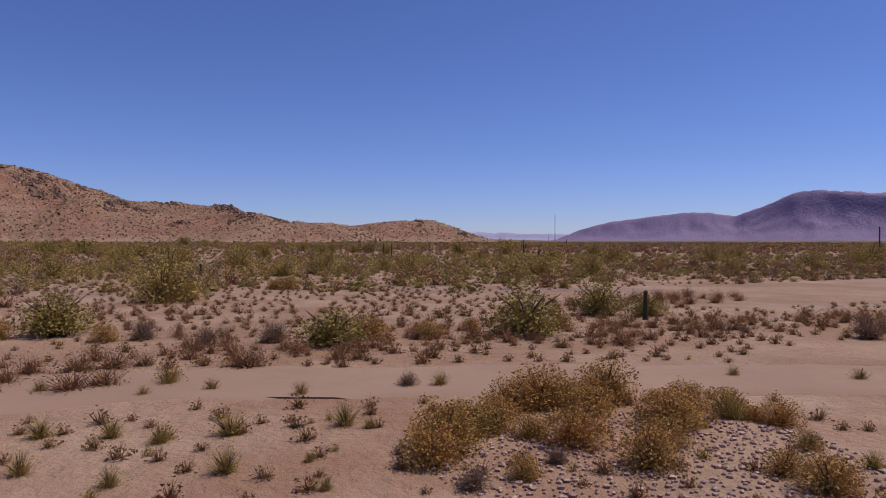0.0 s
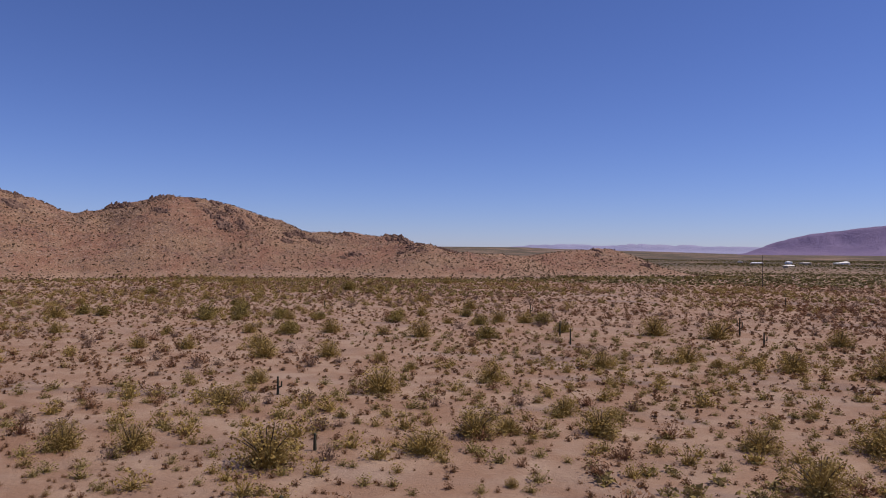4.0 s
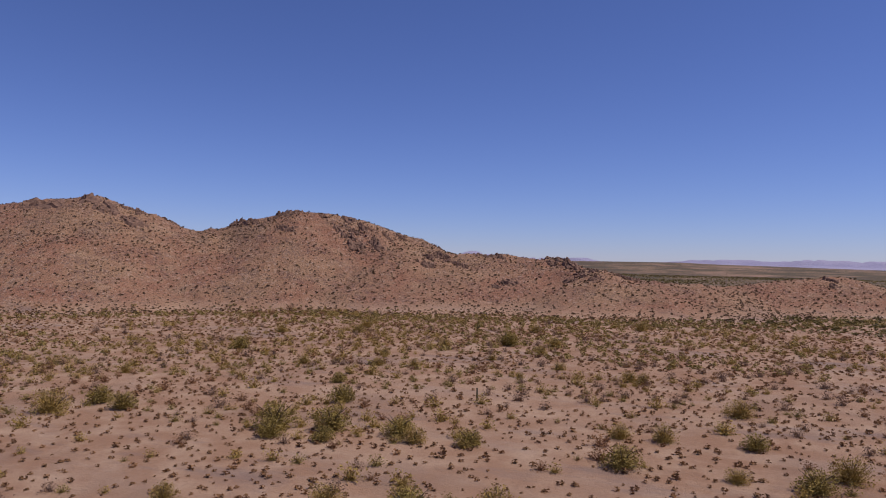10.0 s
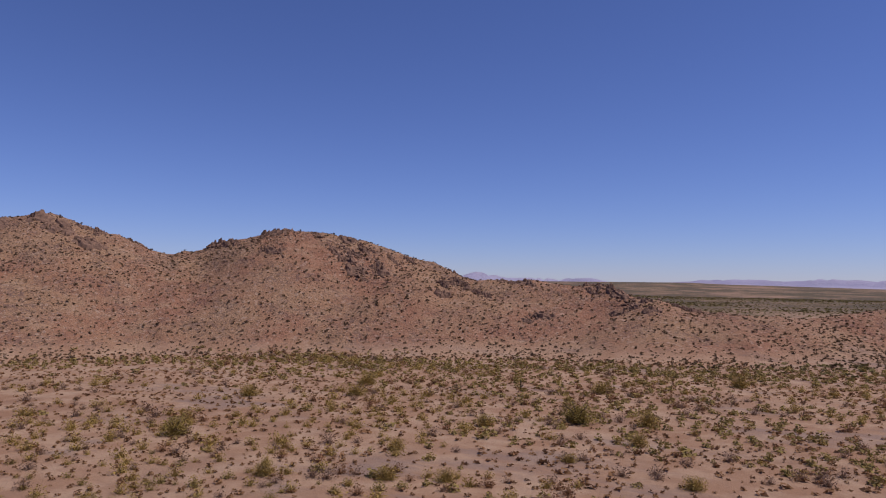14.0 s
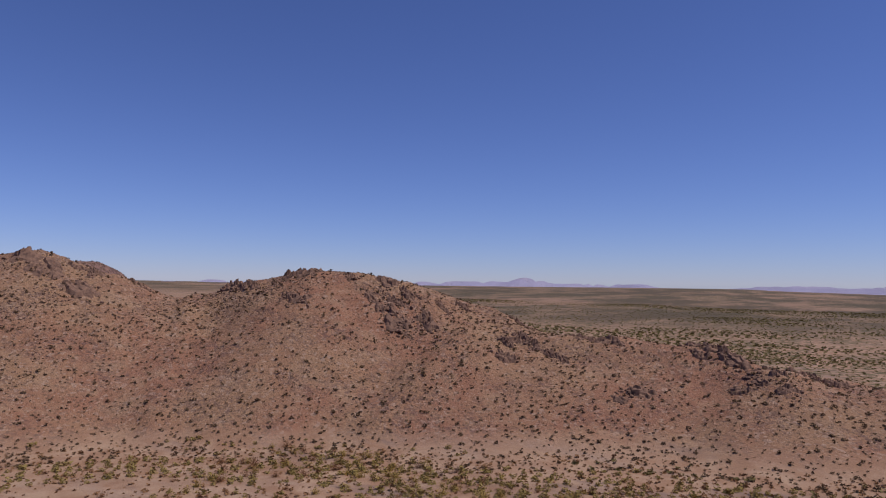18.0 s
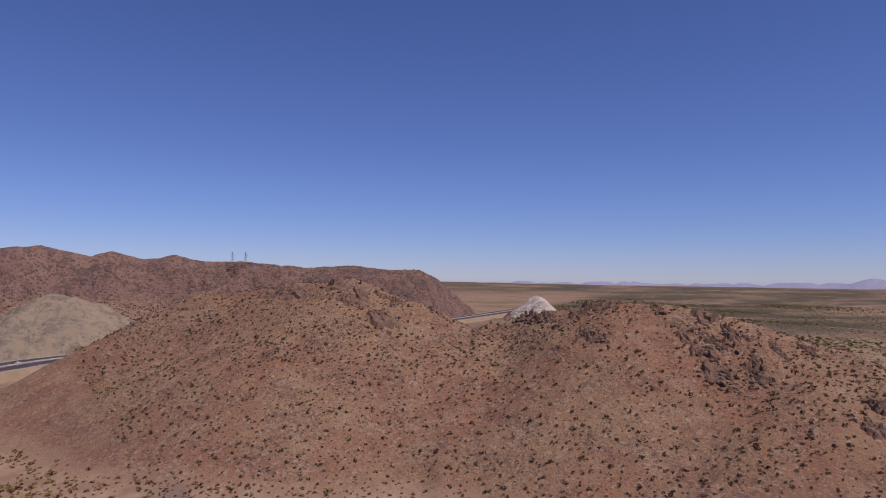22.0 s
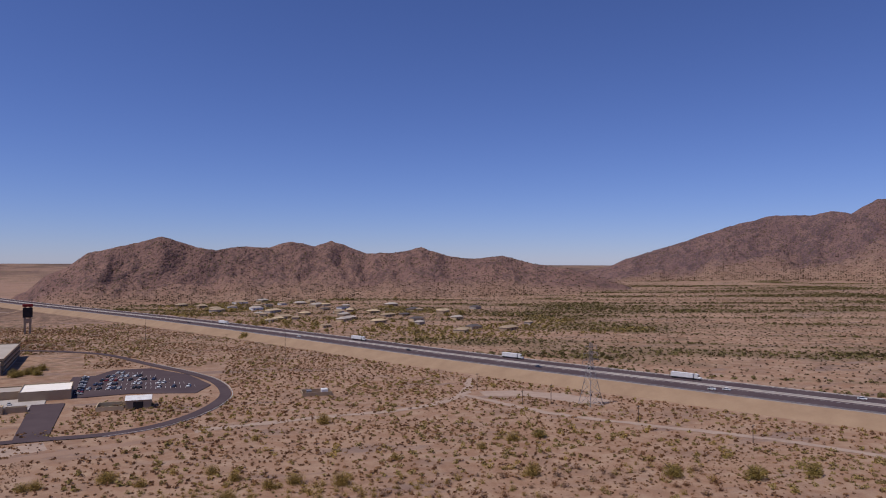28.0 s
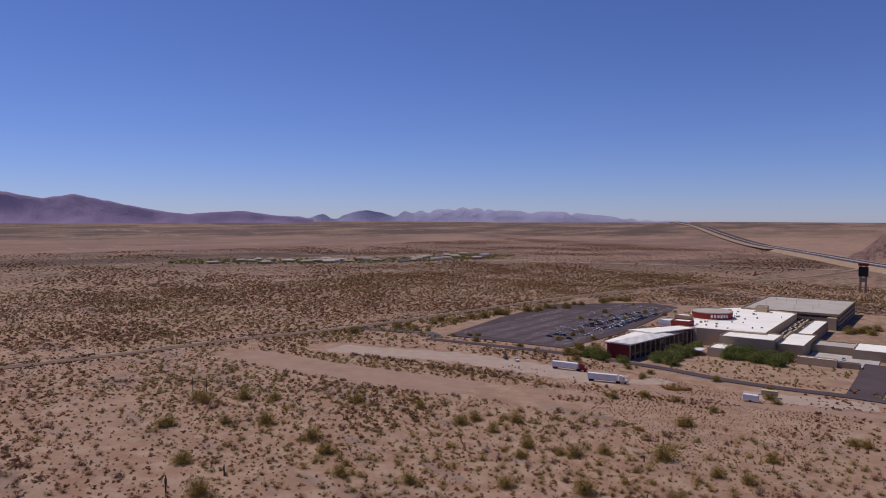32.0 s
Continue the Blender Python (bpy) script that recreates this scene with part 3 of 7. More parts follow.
def mountain(name, label, crest, r, k, mat, reach, spur, seed, steps=(0.16, 7.0), base=None, eye=EYE, depth=1.0, spread=0.8, shrubs=0):
    """A range whose crest is given by bearing and elevation from the hovering place, about r metres away."""
    order = sorted(crest)
    a0, a1 = order[0][0] - 1.5, order[-1][0] + 1.5
    az = np.radians(np.arange(a0, a1, steps[0]))
    rr = np.arange(r - reach, r + reach * 0.35, steps[1])
    A, Rr = np.meshgrid(az, rr)
    x, y = eye[0] - np.sin(A) * Rr, eye[1] + np.cos(A) * Rr
    arc = A * r
    up = np.tan(np.radians(np.interp(np.degrees(A), [c[0] for c in order], [c[1] for c in order])))
    rc = r + 0.05 * r * fbm(arc, 0 * arc, spur * 2.5, 2, seed)
    floor = base_height(x, y) - 3 if base is None else base + 0 * x
    tall = np.maximum(eye[2] + rc * up - floor, 1)
    d = Rr - rc + 0.16 * spur * fbm(x, y, spur * 0.6, 3, seed + 3)
    bend = arc + 0.45 * spur * fbm(x, y, spur * 1.3, 3, seed + 1) + 0.35 * d
    spurs = ridged(bend, 0.35 * d, spur, 3, seed)
    width = np.maximum(2.1 * k * tall * (0.72 + 0.6 * spurs), 1.2 * spur * (0.5 + 0.5 * spurs))
    width = spread * reach * (1 - np.exp(-width / (spread * reach)))
    q = np.clip((np.sqrt(d * d + 36) - 6) / width, 0, 1)
    big = ridged(bend + 0.2 * spur * fbm(x, y, spur * 0.4, 2, seed), 0.8 * d, spur * 0.62, 3, seed + 2)
    mid = ridged(x, y, spur * 0.2, 3, seed + 4)
    body = (1 - q) ** 2.2
    z = floor + tall * body * (1 - 0.72 * depth * smooth(q, 0.0, 0.3) * (1 - big))
    z = z + 0.21 * tall * (mid - 0.42) * (1 - q) ** 1.5 * smooth(q, 0.0, 0.14) * depth
    z = z + 0.022 * tall * fbm(x, y, 17, 2, seed + 1) * (1 - q) * depth
    z = np.minimum(z, eye[2] + Rr * up + 0.03 * tall * (fbm(x, y, spur * 0.1, 3, seed + 5) - 0.2))
    side = smooth(np.abs(A - radians((a0 + a1) / 2)), radians((a1 - a0) / 2 - 1.5), radians((a1 - a0) / 2 - 0.1))
    z = z - 10 * np.maximum(smooth(np.abs(Rr - r), reach * 0.9, reach * 0.99), side) - 4 * smooth(q, 0.9, 1.0)
    if base is None:
        off = line_offset(x, y, FREEWAY)[0]
        z = np.minimum(z, floor + 1.5 * np.maximum(off - 46, 0))
    crag = np.clip(smooth(body, 0.12, 0.6) * (0.45 + 0.8 * smooth(mid, 0.35, 0.7)), 0, 1)
    if shrubs:
        g = np.random.default_rng(seed + 60)
        i, j = g.integers(0, x.shape[0] - 1, shrubs * 3), g.integers(0, x.shape[1] - 1, shrubs * 3)
        ok = (Rr[i, j] < r + 10) & (z[i, j] > floor[i, j] + 3.2) & (g.random(len(i)) < (1.0 - 0.55 * crag[i, j]) * (0.35 + 0.9 * vnoise(x[i, j] / 60, y[i, j] / 60, 3)))
        i, j, f = i[ok], j[ok], g.random(ok.sum())
        MOUNTAIN_BRUSH.append((x[i, j] + f * (x[i + 1, j] - x[i, j]), y[i, j] + f * (y[i + 1, j] - y[i, j]), z[i, j] + f * (z[i + 1, j] - z[i, j]), r))
    return tagged(grid_object(name, x, y, z, mat, crag=crag, body=body), label, "mountain", kind="structure")


MOUNTAIN_BRUSH = []
mountain("mountain_west", "brown rocky desert mountain range with scattered brush",
         [(113.5, -1.6), (112, -0.4), (111, 0.6), (109.7, 1.27), (106.2, 2.61), (104, 3.35), (101.7, 3.72), (99.8, 3.29), (97.1, 2.78), (95.2, 3.09),
          (92.4, 2.37), (90, 1.56), (85.4, 2.16), (82.2, 1.35), (80.9, 1.86), (78.6, 1.23), (76.3, 1.61), (74.4, 1.13),
          (71.5, 1.23), (68.7, 0.98), (66.4, 0.74), (62.5, 1.0), (59.6, 0.6), (57.4, 0.7), (56.3, 0.3), (54.5, -0.4), (51, -2.0)],
         1500, 3.6, M_HILL, 1000, 200, 0, shrubs=24000)
mountain("mountain_south_west", "tall dark brown rocky mountain with two summits",
         [(158, -1.0), (154.1, -0.34), (152.9, 0.24), (148.7, 1.55), (145.1, 2.84), (142, 3.59), (139.7, 3.49), (138.3, 3.79), (137.1, 3.58),
          (135.5, 4.48), (132.7, 4.65), (131.3, 5.03), (129.9, 4.67), (129, 5.04), (127.1, 3.98), (123.4, 2.59), (120.7, 2.14),
          (116.8, 0.79), (113, -0.4)],
         2300, 2.7, M_HILL_DARK, 1150, 280, 2, shrubs=20000)
mountain("mountain_south", "row of brown rocky peaks above a settlement",
         [(201, -2.6), (199.3, -1.81), (196.2, -0.57), (194.8, 0.58), (192.1, 1.2), (189.7, 1.91), (187.4, 1.13), (185.8, 0.85), (183.7, 1.18), (181.8, 1.14),
          (180, 1.65), (178.1, 1.23), (176.8, 1.74), (174, 0.68), (171.8, 0.68), (169.5, 1.22), (167.1, 0.46), (165.1, 0.24),
          (162.7, 0.54), (160.4, -0.09), (157, -0.6), (153, -1.8), (150, -3.0)],
         1560, 2.4, M_HILL, 640, 170, 4, shrubs=15000)
# far ranges: violet and pale blue are painted haze, not rock colour
mountain("far_range_east", "mountain range across the plain, coloured with violet haze",
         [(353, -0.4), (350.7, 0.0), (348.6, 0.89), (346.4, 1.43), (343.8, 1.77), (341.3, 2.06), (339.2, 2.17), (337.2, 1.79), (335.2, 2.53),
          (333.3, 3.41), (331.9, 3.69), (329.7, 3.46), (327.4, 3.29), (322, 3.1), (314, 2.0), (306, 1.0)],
         4350, 3.0, M_FAR_HAZED, 700, 420, 1, depth=0.45, steps=(0.2, 22.0), base=-10, eye=(0.0, 0.0, 8.4))
mountain("far_range_south_east", "mountain range beyond the village, coloured with violet haze",
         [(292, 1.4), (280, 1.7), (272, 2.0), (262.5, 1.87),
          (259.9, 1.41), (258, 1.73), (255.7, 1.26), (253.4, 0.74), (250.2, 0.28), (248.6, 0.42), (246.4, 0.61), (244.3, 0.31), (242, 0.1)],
         4300, 3.0, M_FAR_HAZED, 700, 420, 6, depth=0.45, steps=(0.2, 22.0), base=20)
mountain("farthest_range_south_east", "mountain range on the skyline, coloured with pale blue haze",
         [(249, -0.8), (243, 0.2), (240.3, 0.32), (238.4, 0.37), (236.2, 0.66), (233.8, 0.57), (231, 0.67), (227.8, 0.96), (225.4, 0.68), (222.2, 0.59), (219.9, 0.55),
          (216.3, 0.19), (211, -0.2), (204, -1.0)], 4620, 2.0, M_FARTHEST_HAZED, 300, 420, 3, steps=(0.3, 40.0), base=20)
mountain("farthest_range_north", "low hills on the skyline, coloured with pale blue haze",
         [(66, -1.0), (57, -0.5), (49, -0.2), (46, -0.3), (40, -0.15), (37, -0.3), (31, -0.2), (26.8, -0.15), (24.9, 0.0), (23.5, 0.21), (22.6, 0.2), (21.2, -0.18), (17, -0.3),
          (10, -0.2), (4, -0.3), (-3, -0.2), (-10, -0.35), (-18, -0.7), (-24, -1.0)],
         4620, 2.0, M_FARTHEST_HAZED, 300, 420, 5, steps=(0.3, 40.0), base=10)


def wedge(name, label, crest, k, mat, size, seed):
    """A blasted slope beside the freeway."""
    cx, cy = sum(c[0] for c in crest) / len(crest), sum(c[1] for c in crest) / len(crest)
    x, y = np.meshgrid(np.arange(cx - size, cx + size, 5.0), np.arange(cy - size, cy + size, 5.0))
    z = crest_height(x, y, crest, k, 4.0, 3.0)
    z = z + smooth(z, 3, 15) * (4.5 * fbm(x, y, 26, 4, seed) + 7 * (ridged(x, y, 34, 4, seed + 1) - 0.5))
    d, s = line_offset(x, y, FREEWAY)
    z = np.where(d < 40, np.minimum(z, 1 + np.maximum(d - 30, 0) * 1.2), z)
    edge = smooth(np.hypot(x - cx, y - cy), size * 0.75, size * 0.98)
    ob = grid_object(name, x, y, (z + base_height(x, y) - 3) * (1 - edge) - 12 * edge, mat, crag=0.5 + 0.5 * ridged(x, y, 30, 3, seed))
    return tagged(ob, label, "slope", kind="structure")


wedge("cut_slope_1", "pale grey blasted rock slope beside the freeway", [(-945, 335, 12), (-985, 365, 38), (-1025, 405, 64), (-1020, 450, 52), (-970, 500, 30)], 1.75, M_CUT, 190, 3)
M_CUT_PALE = mountain_material("pale_blasted_rock", (0.55, 0.47, 0.41), (0.42, 0.34, 0.28), (0.30, 0.23, 0.19), False)
wedge("cut_slope_2", "white blasted rock slope beside the far freeway", [(-1340, 1395, 36), (-1290, 1350, 49), (-1245, 1328, 38)], 1.3, M_CUT_PALE, 150, 5)


# ---- strips: roads and tracks ----
def resample(line, step):
    """A smooth line through the points, with even steps."""
    p = [Vector((*q, 0)) for q in line]
    p = [2 * p[0] - p[1]] + p + [2 * p[-1] - p[-2]]
    out = []
    for k in range(1, len(p) - 2):
        n = max(2, int((p[k + 1] - p[k]).length / step))
        for j in range(n):
            t = j / n
            out.append(0.5 * ((2 * p[k]) + (p[k + 1] - p[k - 1]) * t + (2 * p[k - 1] - 5 * p[k] + 4 * p[k + 1] - p[k + 2]) * t * t
                              + (3 * p[k] - p[k - 1] - 3 * p[k + 1] + p[k + 2]) * t ** 3))
    out.append(p[-2])
    a = np.array([(v.x, v.y) for v in out])
    d = np.gradient(a, axis=0)
    d /= np.linalg.norm(d, axis=1)[:, None]
    return a, np.stack([-d[:, 1], d[:, 0]], 1)


def strip(name, line, off0, off1, z, mat, step=10.0, kind="structure", label="", category="road", fray=0.0, thick=0.0, parent=None):
    """A band along a line between two sideways offsets; z is a height over the ground, or a function of the points."""
    a, nrm = resample(line, step)
    rng = np.random.default_rng(len(line) + int(abs(off1) * 10))
    f0, f1 = rng.normal(0, fray, len(a)), rng.normal(0, fray, len(a))
    p, q = a + nrm * (off0 + f0)[:, None], a + nrm * (off1 + f1)[:, None]
    zp, zq = (z(p), z(q)) if callable(z) else (ground_height(p[:, 0], p[:, 1]) + z, ground_height(q[:, 0], q[:, 1]) + z)
    n = len(a)
    verts = [(*p[k], zp[k]) for k in range(n)] + [(*q[k], zq[k]) for k in range(n)]
    faces = [(k, k + 1, n + k + 1, n + k) for k in range(n - 1)]
    if thick:
        verts += [(v[0], v[1], v[2] - thick) for v in verts]
        m = 2 * n
        faces += [(m + k, m + n + k, m + n + k + 1, m + k + 1) for k in range(n - 1)]
        faces += [(k, m + k, m + k + 1, k + 1) for k in range(n - 1)] + [(n + k, n + k + 1, m + n + k + 1, m + n + k) for k in range(n - 1)]
        faces += [(0, n, m + n, m), (n - 1, m + n - 1, m + 2 * n - 1, 2 * n - 1)]
    ob = mesh_object(name, verts, faces, mat, parent)
    if parent is None:
        tagged(ob, label, category, kind=kind)
    return ob


DECK = 6.0


# stretches of the freeway on each side of the wash bridge
BRIDGE_A, BRIDGE_B = (-649, 182), (-700, 227)
SOUTH = FREEWAY[:9] + [(-612, 146), BRIDGE_A]
NORTH = [BRIDGE_B, (-725, 249)] + FREEWAY[11:]
BRIDGE = [BRIDGE_A, (-674.5, 205), BRIDGE_B]


def slope_side(name, line, side, label):
    a, nrm = resample(line, 12)
    rows, cols = [], [(23.5, DECK - 0.15), (25.5, DECK - 0.6), (33, 2.2), (40, -1.0)]
    for off, z in cols:
        p = a + nrm * off * side
        rows.append([(*q, z + (base if z < 3 else 0)) for q, base in zip(p, base_height(p[:, 0], p[:, 1]))])
    n = len(a)
    verts = [v for r in rows for v in r]
    faces = [(c * n + k, c * n + k + 1, (c + 1) * n + k + 1, (c + 1) * n + k) for c in range(3) for k in range(n - 1)]
    return tagged(mesh_object(name, verts, faces, M_DIRT), label, "embankment", kind="structure")


for tag, line in (("south", SOUTH), ("north", NORTH)):
    slope_side("embankment_east_" + tag, line, -1, "graded tan dirt embankment of the freeway")
    slope_side("embankment_west_" + tag, line, 1, "graded tan dirt embankment of the freeway")
WHOLE = SOUTH + [(-674.5, 205)] + NORTH
for name, o0, o1, mat, dz, label in (
        ("shoulder_east", -24, -22.6, M_CONCRETE, 0.0, "pale concrete freeway shoulder"),
        ("road_east", -22.6, -1.8, M_ASPHALT, 0.02, "dark asphalt freeway carriageway"),
        ("median", -1.8, 1.8, M_CONCRETE, 0.04, "pale concrete freeway median"),
        ("road_west", 1.8, 21.8, M_ASPHALT, 0.02, "dark asphalt freeway carriageway"),
        ("shoulder_west", 21.8, 24, M_CONCRETE, 0.0, "pale concrete freeway shoulder")):
    strip(name, WHOLE, o0, o1, lambda p, dz=dz: np.full(len(p), DECK + dz), mat, 12.0, label=label, thick=0.5)
strip("median_barrier", WHOLE, -0.4, 0.4, lambda p: np.full(len(p), DECK + 1.0), M_CONCRETE, 12.0, label="concrete median barrier", category="barrier", thick=1.0)
strip("edge_barrier_east", SOUTH, -23.8, -23.4, lambda p: np.full(len(p), DECK + 0.8), M_STEEL, 12.0, label="low steel guard rail beside the freeway", category="barrier", thick=0.5)
for o in (-20.6, -5.0, 5.0, 19.6):
    strip("road_edge_line", WHOLE, o - 0.12, o + 0.12, lambda p: np.full(len(p), DECK + 0.03), M_LINE, 12.0, label="painted freeway edge line", category="road line")

FREEWAY_FAR = [(610, -1475), (900, -1860), (1240, -2330), (1700, -2960), (2300, -3700)]
for name, o0, o1, mat, label in (("far_road_east", -22, -1.8, M_ASPHALT, "dark asphalt freeway in the distance"), ("far_median", -1.8, 1.8, M_CONCRETE, "pale freeway median in the distance"),
                                 ("far_road_west", 1.8, 22, M_ASPHALT, "dark asphalt freeway in the distance"), ("far_verge", 22, 48, M_DIRT, "bare dirt verge of the far freeway")):
    strip(name, FREEWAY_FAR, o0, o1, lambda p: np.maximum(base_height(p[:, 0], p[:, 1]) + 3.2, DECK - 0.3), mat, 20.0, label=label)

# ---- wash bridge ----
def wash_bridge():
    b = thing("freeway_bridge", "concrete freeway bridge over a dry wash, dark underneath", "bridge")
    a, nrm = resample(BRIDGE, 8)
    for off in (-21, -14, -7, 0, 7, 14, 21):
        bm = bmesh.new()
        p, q = a[0] + nrm[0] * off, a[-1] + nrm[-1] * off
        d = Vector((q[0] - p[0], q[1] - p[1], 0)).normalized()
        s = Vector((-d.y, d.x, 0)) * 0.45
        prism(bm, [(p[0] + s.x, p[1] + s.y), (q[0] + s.x, q[1] + s.y), (q[0] - s.x, q[1] - s.y), (p[0] - s.x, p[1] - s.y)], DECK - 1.9, DECK - 0.52)
        part("girder", bm, M_CONCRETE, b)
    for side in (-1, 1):
        bm = bmesh.new()
        o0, o1 = 23.9 * side, 24.4 * side
        pts = [a[k] + nrm[k] * o for o, seq in ((o0, range(len(a))), (o1, range(len(a) - 1, -1, -1))) for k in seq]
        prism(bm, [tuple(p) for p in pts], DECK - 1.2, DECK + 0.9)
        part("parapet", bm, M_CONCRETE, b)
    # sloped concrete banks under both ends
    for k, way in ((0, 1), (-1, -1)):
        d = Vector((a[1][0] - a[0][0], a[1][1] - a[0][1], 0)).normalized() if k == 0 else Vector((a[-1][0] - a[-2][0], a[-1][1] - a[-2][1], 0)).normalized()
        n = Vector((*nrm[k], 0))
        e = Vector((*a[k], 0))
        bm = bmesh.new()
        prof = [(-16, DECK - 0.6), (0.5, DECK - 0.6), (2.0, DECK - 1.9), (15, -3.6), (15, -6), (-16, -6)]
        rings = []
        for off in (-27, 27):
            rings.append([bm.verts.new(e + n * off + d * (u * way) + Vector((0, 0, z))) for u, z in prof])
        for j in range(len(prof)):
            bm.faces.new((rings[0][j], rings[0][(j + 1) % 6], rings[1][(j + 1) % 6], rings[1][j]))
        bm.faces.new(rings[0])
        bm.faces.new(rings[1][::-1])
        part("abutment", bm, M_CONCRETE, b, "sloped concrete bank")


wash_bridge()
wash = strip("wash_bed", [(-560, 262), (-610, 245), (-650, 228), (-690, 205), (-740, 172), (-820, 130)], -14, 14, 0.10, M_GRAVEL, 8, label="pale sandy bed of a dry wash", category="wash", fray=3)

# ---- water tanks ----
def water_tank(x, y, r, h, turn):
    t = thing("water_tank", "pale pink steel water tank with a white roof", "water tank", "water tanks", (x, y, zg(x, y) + 0.2), turn)
    bm = bmesh.new()
    bmesh.ops.create_cone(bm, cap_ends=True, segments=64, radius1=r, radius2=r, depth=h, matrix=Matrix.Translation((0, 0, h / 2)))
    part("shell", bm, M_TANK, t, shade=False)
    bm = bmesh.new()
    bmesh.ops.create_cone(bm, cap_ends=True, segments=64, radius1=r + 0.12, radius2=0.3, depth=0.9, matrix=Matrix.Translation((0, 0, h + 0.45)))
    part("roof", bm, M_TANK_ROOF, t, "white shallow cone roof")
    bm = bmesh.new()
    bmesh.ops.create_cone(bm, cap_ends=False, segments=64, radius1=r + 0.2, radius2=r + 0.2, depth=0.25, matrix=Matrix.Translation((0, 0, h - 0.1)))
    part("rim", bm, M_TANK_ROOF, t)
    for z in (h * 0.25, h * 0.5, h * 0.75):
        bm = bmesh.new()
        bmesh.ops.create_cone(bm, cap_ends=False, segments=64, radius1=r + 0.03, radius2=r + 0.03, depth=0.1, matrix=Matrix.Translation((0, 0, z)))
        part("weld_seam", bm, M_TANK, t)
    bm = bmesh.new()
    for s in (-0.25, 0.25):
        rod(bm, (r + 0.25, s, 0.5), (r + 0.25, s, h + 0.9), 0.04)
    for k in range(int(h / 0.6)):
        rod(bm, (r + 0.25, -0.25, 0.8 + 0.6 * k), (r + 0.25, 0.25, 0.8 + 0.6 * k), 0.03, sides=4)
    part("ladder", bm, M_WOOD, t, "dark caged ladder")
    part("hatch", boxed(r - 0.05, r + 0.12, 2.2, 3.2, 0.6, 2.4, bevel=0.05), M_WOOD, t, "dark access hatch")
    bm = bmesh.new()
    rod(bm, (0, 0, h + 0.8), (0, 0, h + 1.5), 0.35, sides=12)
    part("vent", bm, M_TANK_ROOF, t)


water_tank(-491, 321, 7.2, 10.0, 12)
water_tank(-512, 311, 7.2, 10.2, 25)
PAD = [(-514, 290), (-470, 324), (-488, 343), (-532, 312)]
bm = bmesh.new()
prism(bm, PAD, -1.0, 0.42)
pad = part("tank_pad", bm, M_GRAVEL, None)
tagged(pad, "graded gravel pad under the water tanks", "pad", kind="structure")
fence = thing("tank_fence", "low dark brown block wall round the tank pad", "wall")
for (x0, y0), (x1, y1) in zip(PAD, PAD[1:] + PAD[:1]):
    bm = bmesh.new()
    d = Vector((x1 - x0, y1 - y0, 0)).normalized()
    s = Vector((-d.y, d.x, 0)) * 0.15
    prism(bm, [(x0 + s.x, y0 + s.y), (x1 + s.x, y1 + s.y), (x1 - s.x, y1 - s.y), (x0 - s.x, y0 - s.y)], 0.3, 1.5)
    part("wall_panel", bm, M_STUCCO_DARK, fence)

# ---- pylons and poles ----
def lattice(name, label, x, y, h, w, group="", arms=3):
    t = thing(name, label, "pylon", group, (x, y, zg(x, y) - 0.3), 20)

    def at(z, sx, sy):
        f = w / 2 * (1 - 0.86 * min(z / (h * 0.72), 1)) if z < h * 0.72 else w / 2 * 0.14
        return Vector((sx * f, sy * f, z))
    corners = ((1, 1), (-1, 1), (-1, -1), (1, -1))
    for sx, sy in corners:
        bm = bmesh.new()
        rod(bm, at(0, sx, sy), at(h * 0.72, sx, sy), 0.16, 0.12, 4)
        rod(bm, at(h * 0.72, sx, sy), at(h, sx, sy), 0.12, 0.08, 4)
        part("leg", bm, M_STEEL, t)
    zs = [0, h * 0.2, h * 0.36, h * 0.49, h * 0.6, h * 0.68, h * 0.76, h * 0.84, h * 0.92, h]
    for k in range(4):
        a, b = corners[k], corners[(k + 1) % 4]
        bm = bmesh.new()
        for z0, z1 in zip(zs[:-1], zs[1:]):
            rod(bm, at(z0, *a), at(z1, *b), 0.07, sides=4)
            rod(bm, at(z0, *b), at(z1, *a), 0.07, sides=4)
            rod(bm, at(z1, *a), at(z1, *b), 0.06, sides=4)
        part("bracing", bm, M_STEEL, t)
    for z, reach in ((h * 0.72, 6.5), (h * 0.83, 5.5), (h * 0.94, 4.5))[:arms]:
        bm = bmesh.new()
        for s in (-1, 1):
            rod(bm, (s * 0.5, 0, z + 1.2), (s * reach, 0, z + 0.3), 0.09, sides=4)
            rod(bm, (s * 0.5, 0.4, z), (s * reach, 0, z + 0.2), 0.09, sides=4)
            rod(bm, (s * 0.5, -0.4, z), (s * reach, 0, z + 0.2), 0.09, sides=4)
            rod(bm, (s * reach, 0, z + 0.2), (s * reach, 0, z - 1.6), 0.12, sides=5)
        part("cross_arm", bm, M_STEEL, t)
    return t


lattice("transmission_tower", "grey lattice steel transmission tower on the desert", -345, -50, 36, 10)


def ridge_tower(az, r, h):
    x, y, _ = from_eye(az, 0, r)
    t = lattice("ridge_tower", "grey lattice tower on the mountain ridge", x, y, h, 8, "ridge towers", 2)
    t.location.z = EYE[2] + r * math.tan(radians(0.95))
    return t


ridge_tower(71.1, 1495, 26)
ridge_tower(72.1, 1495, 26)


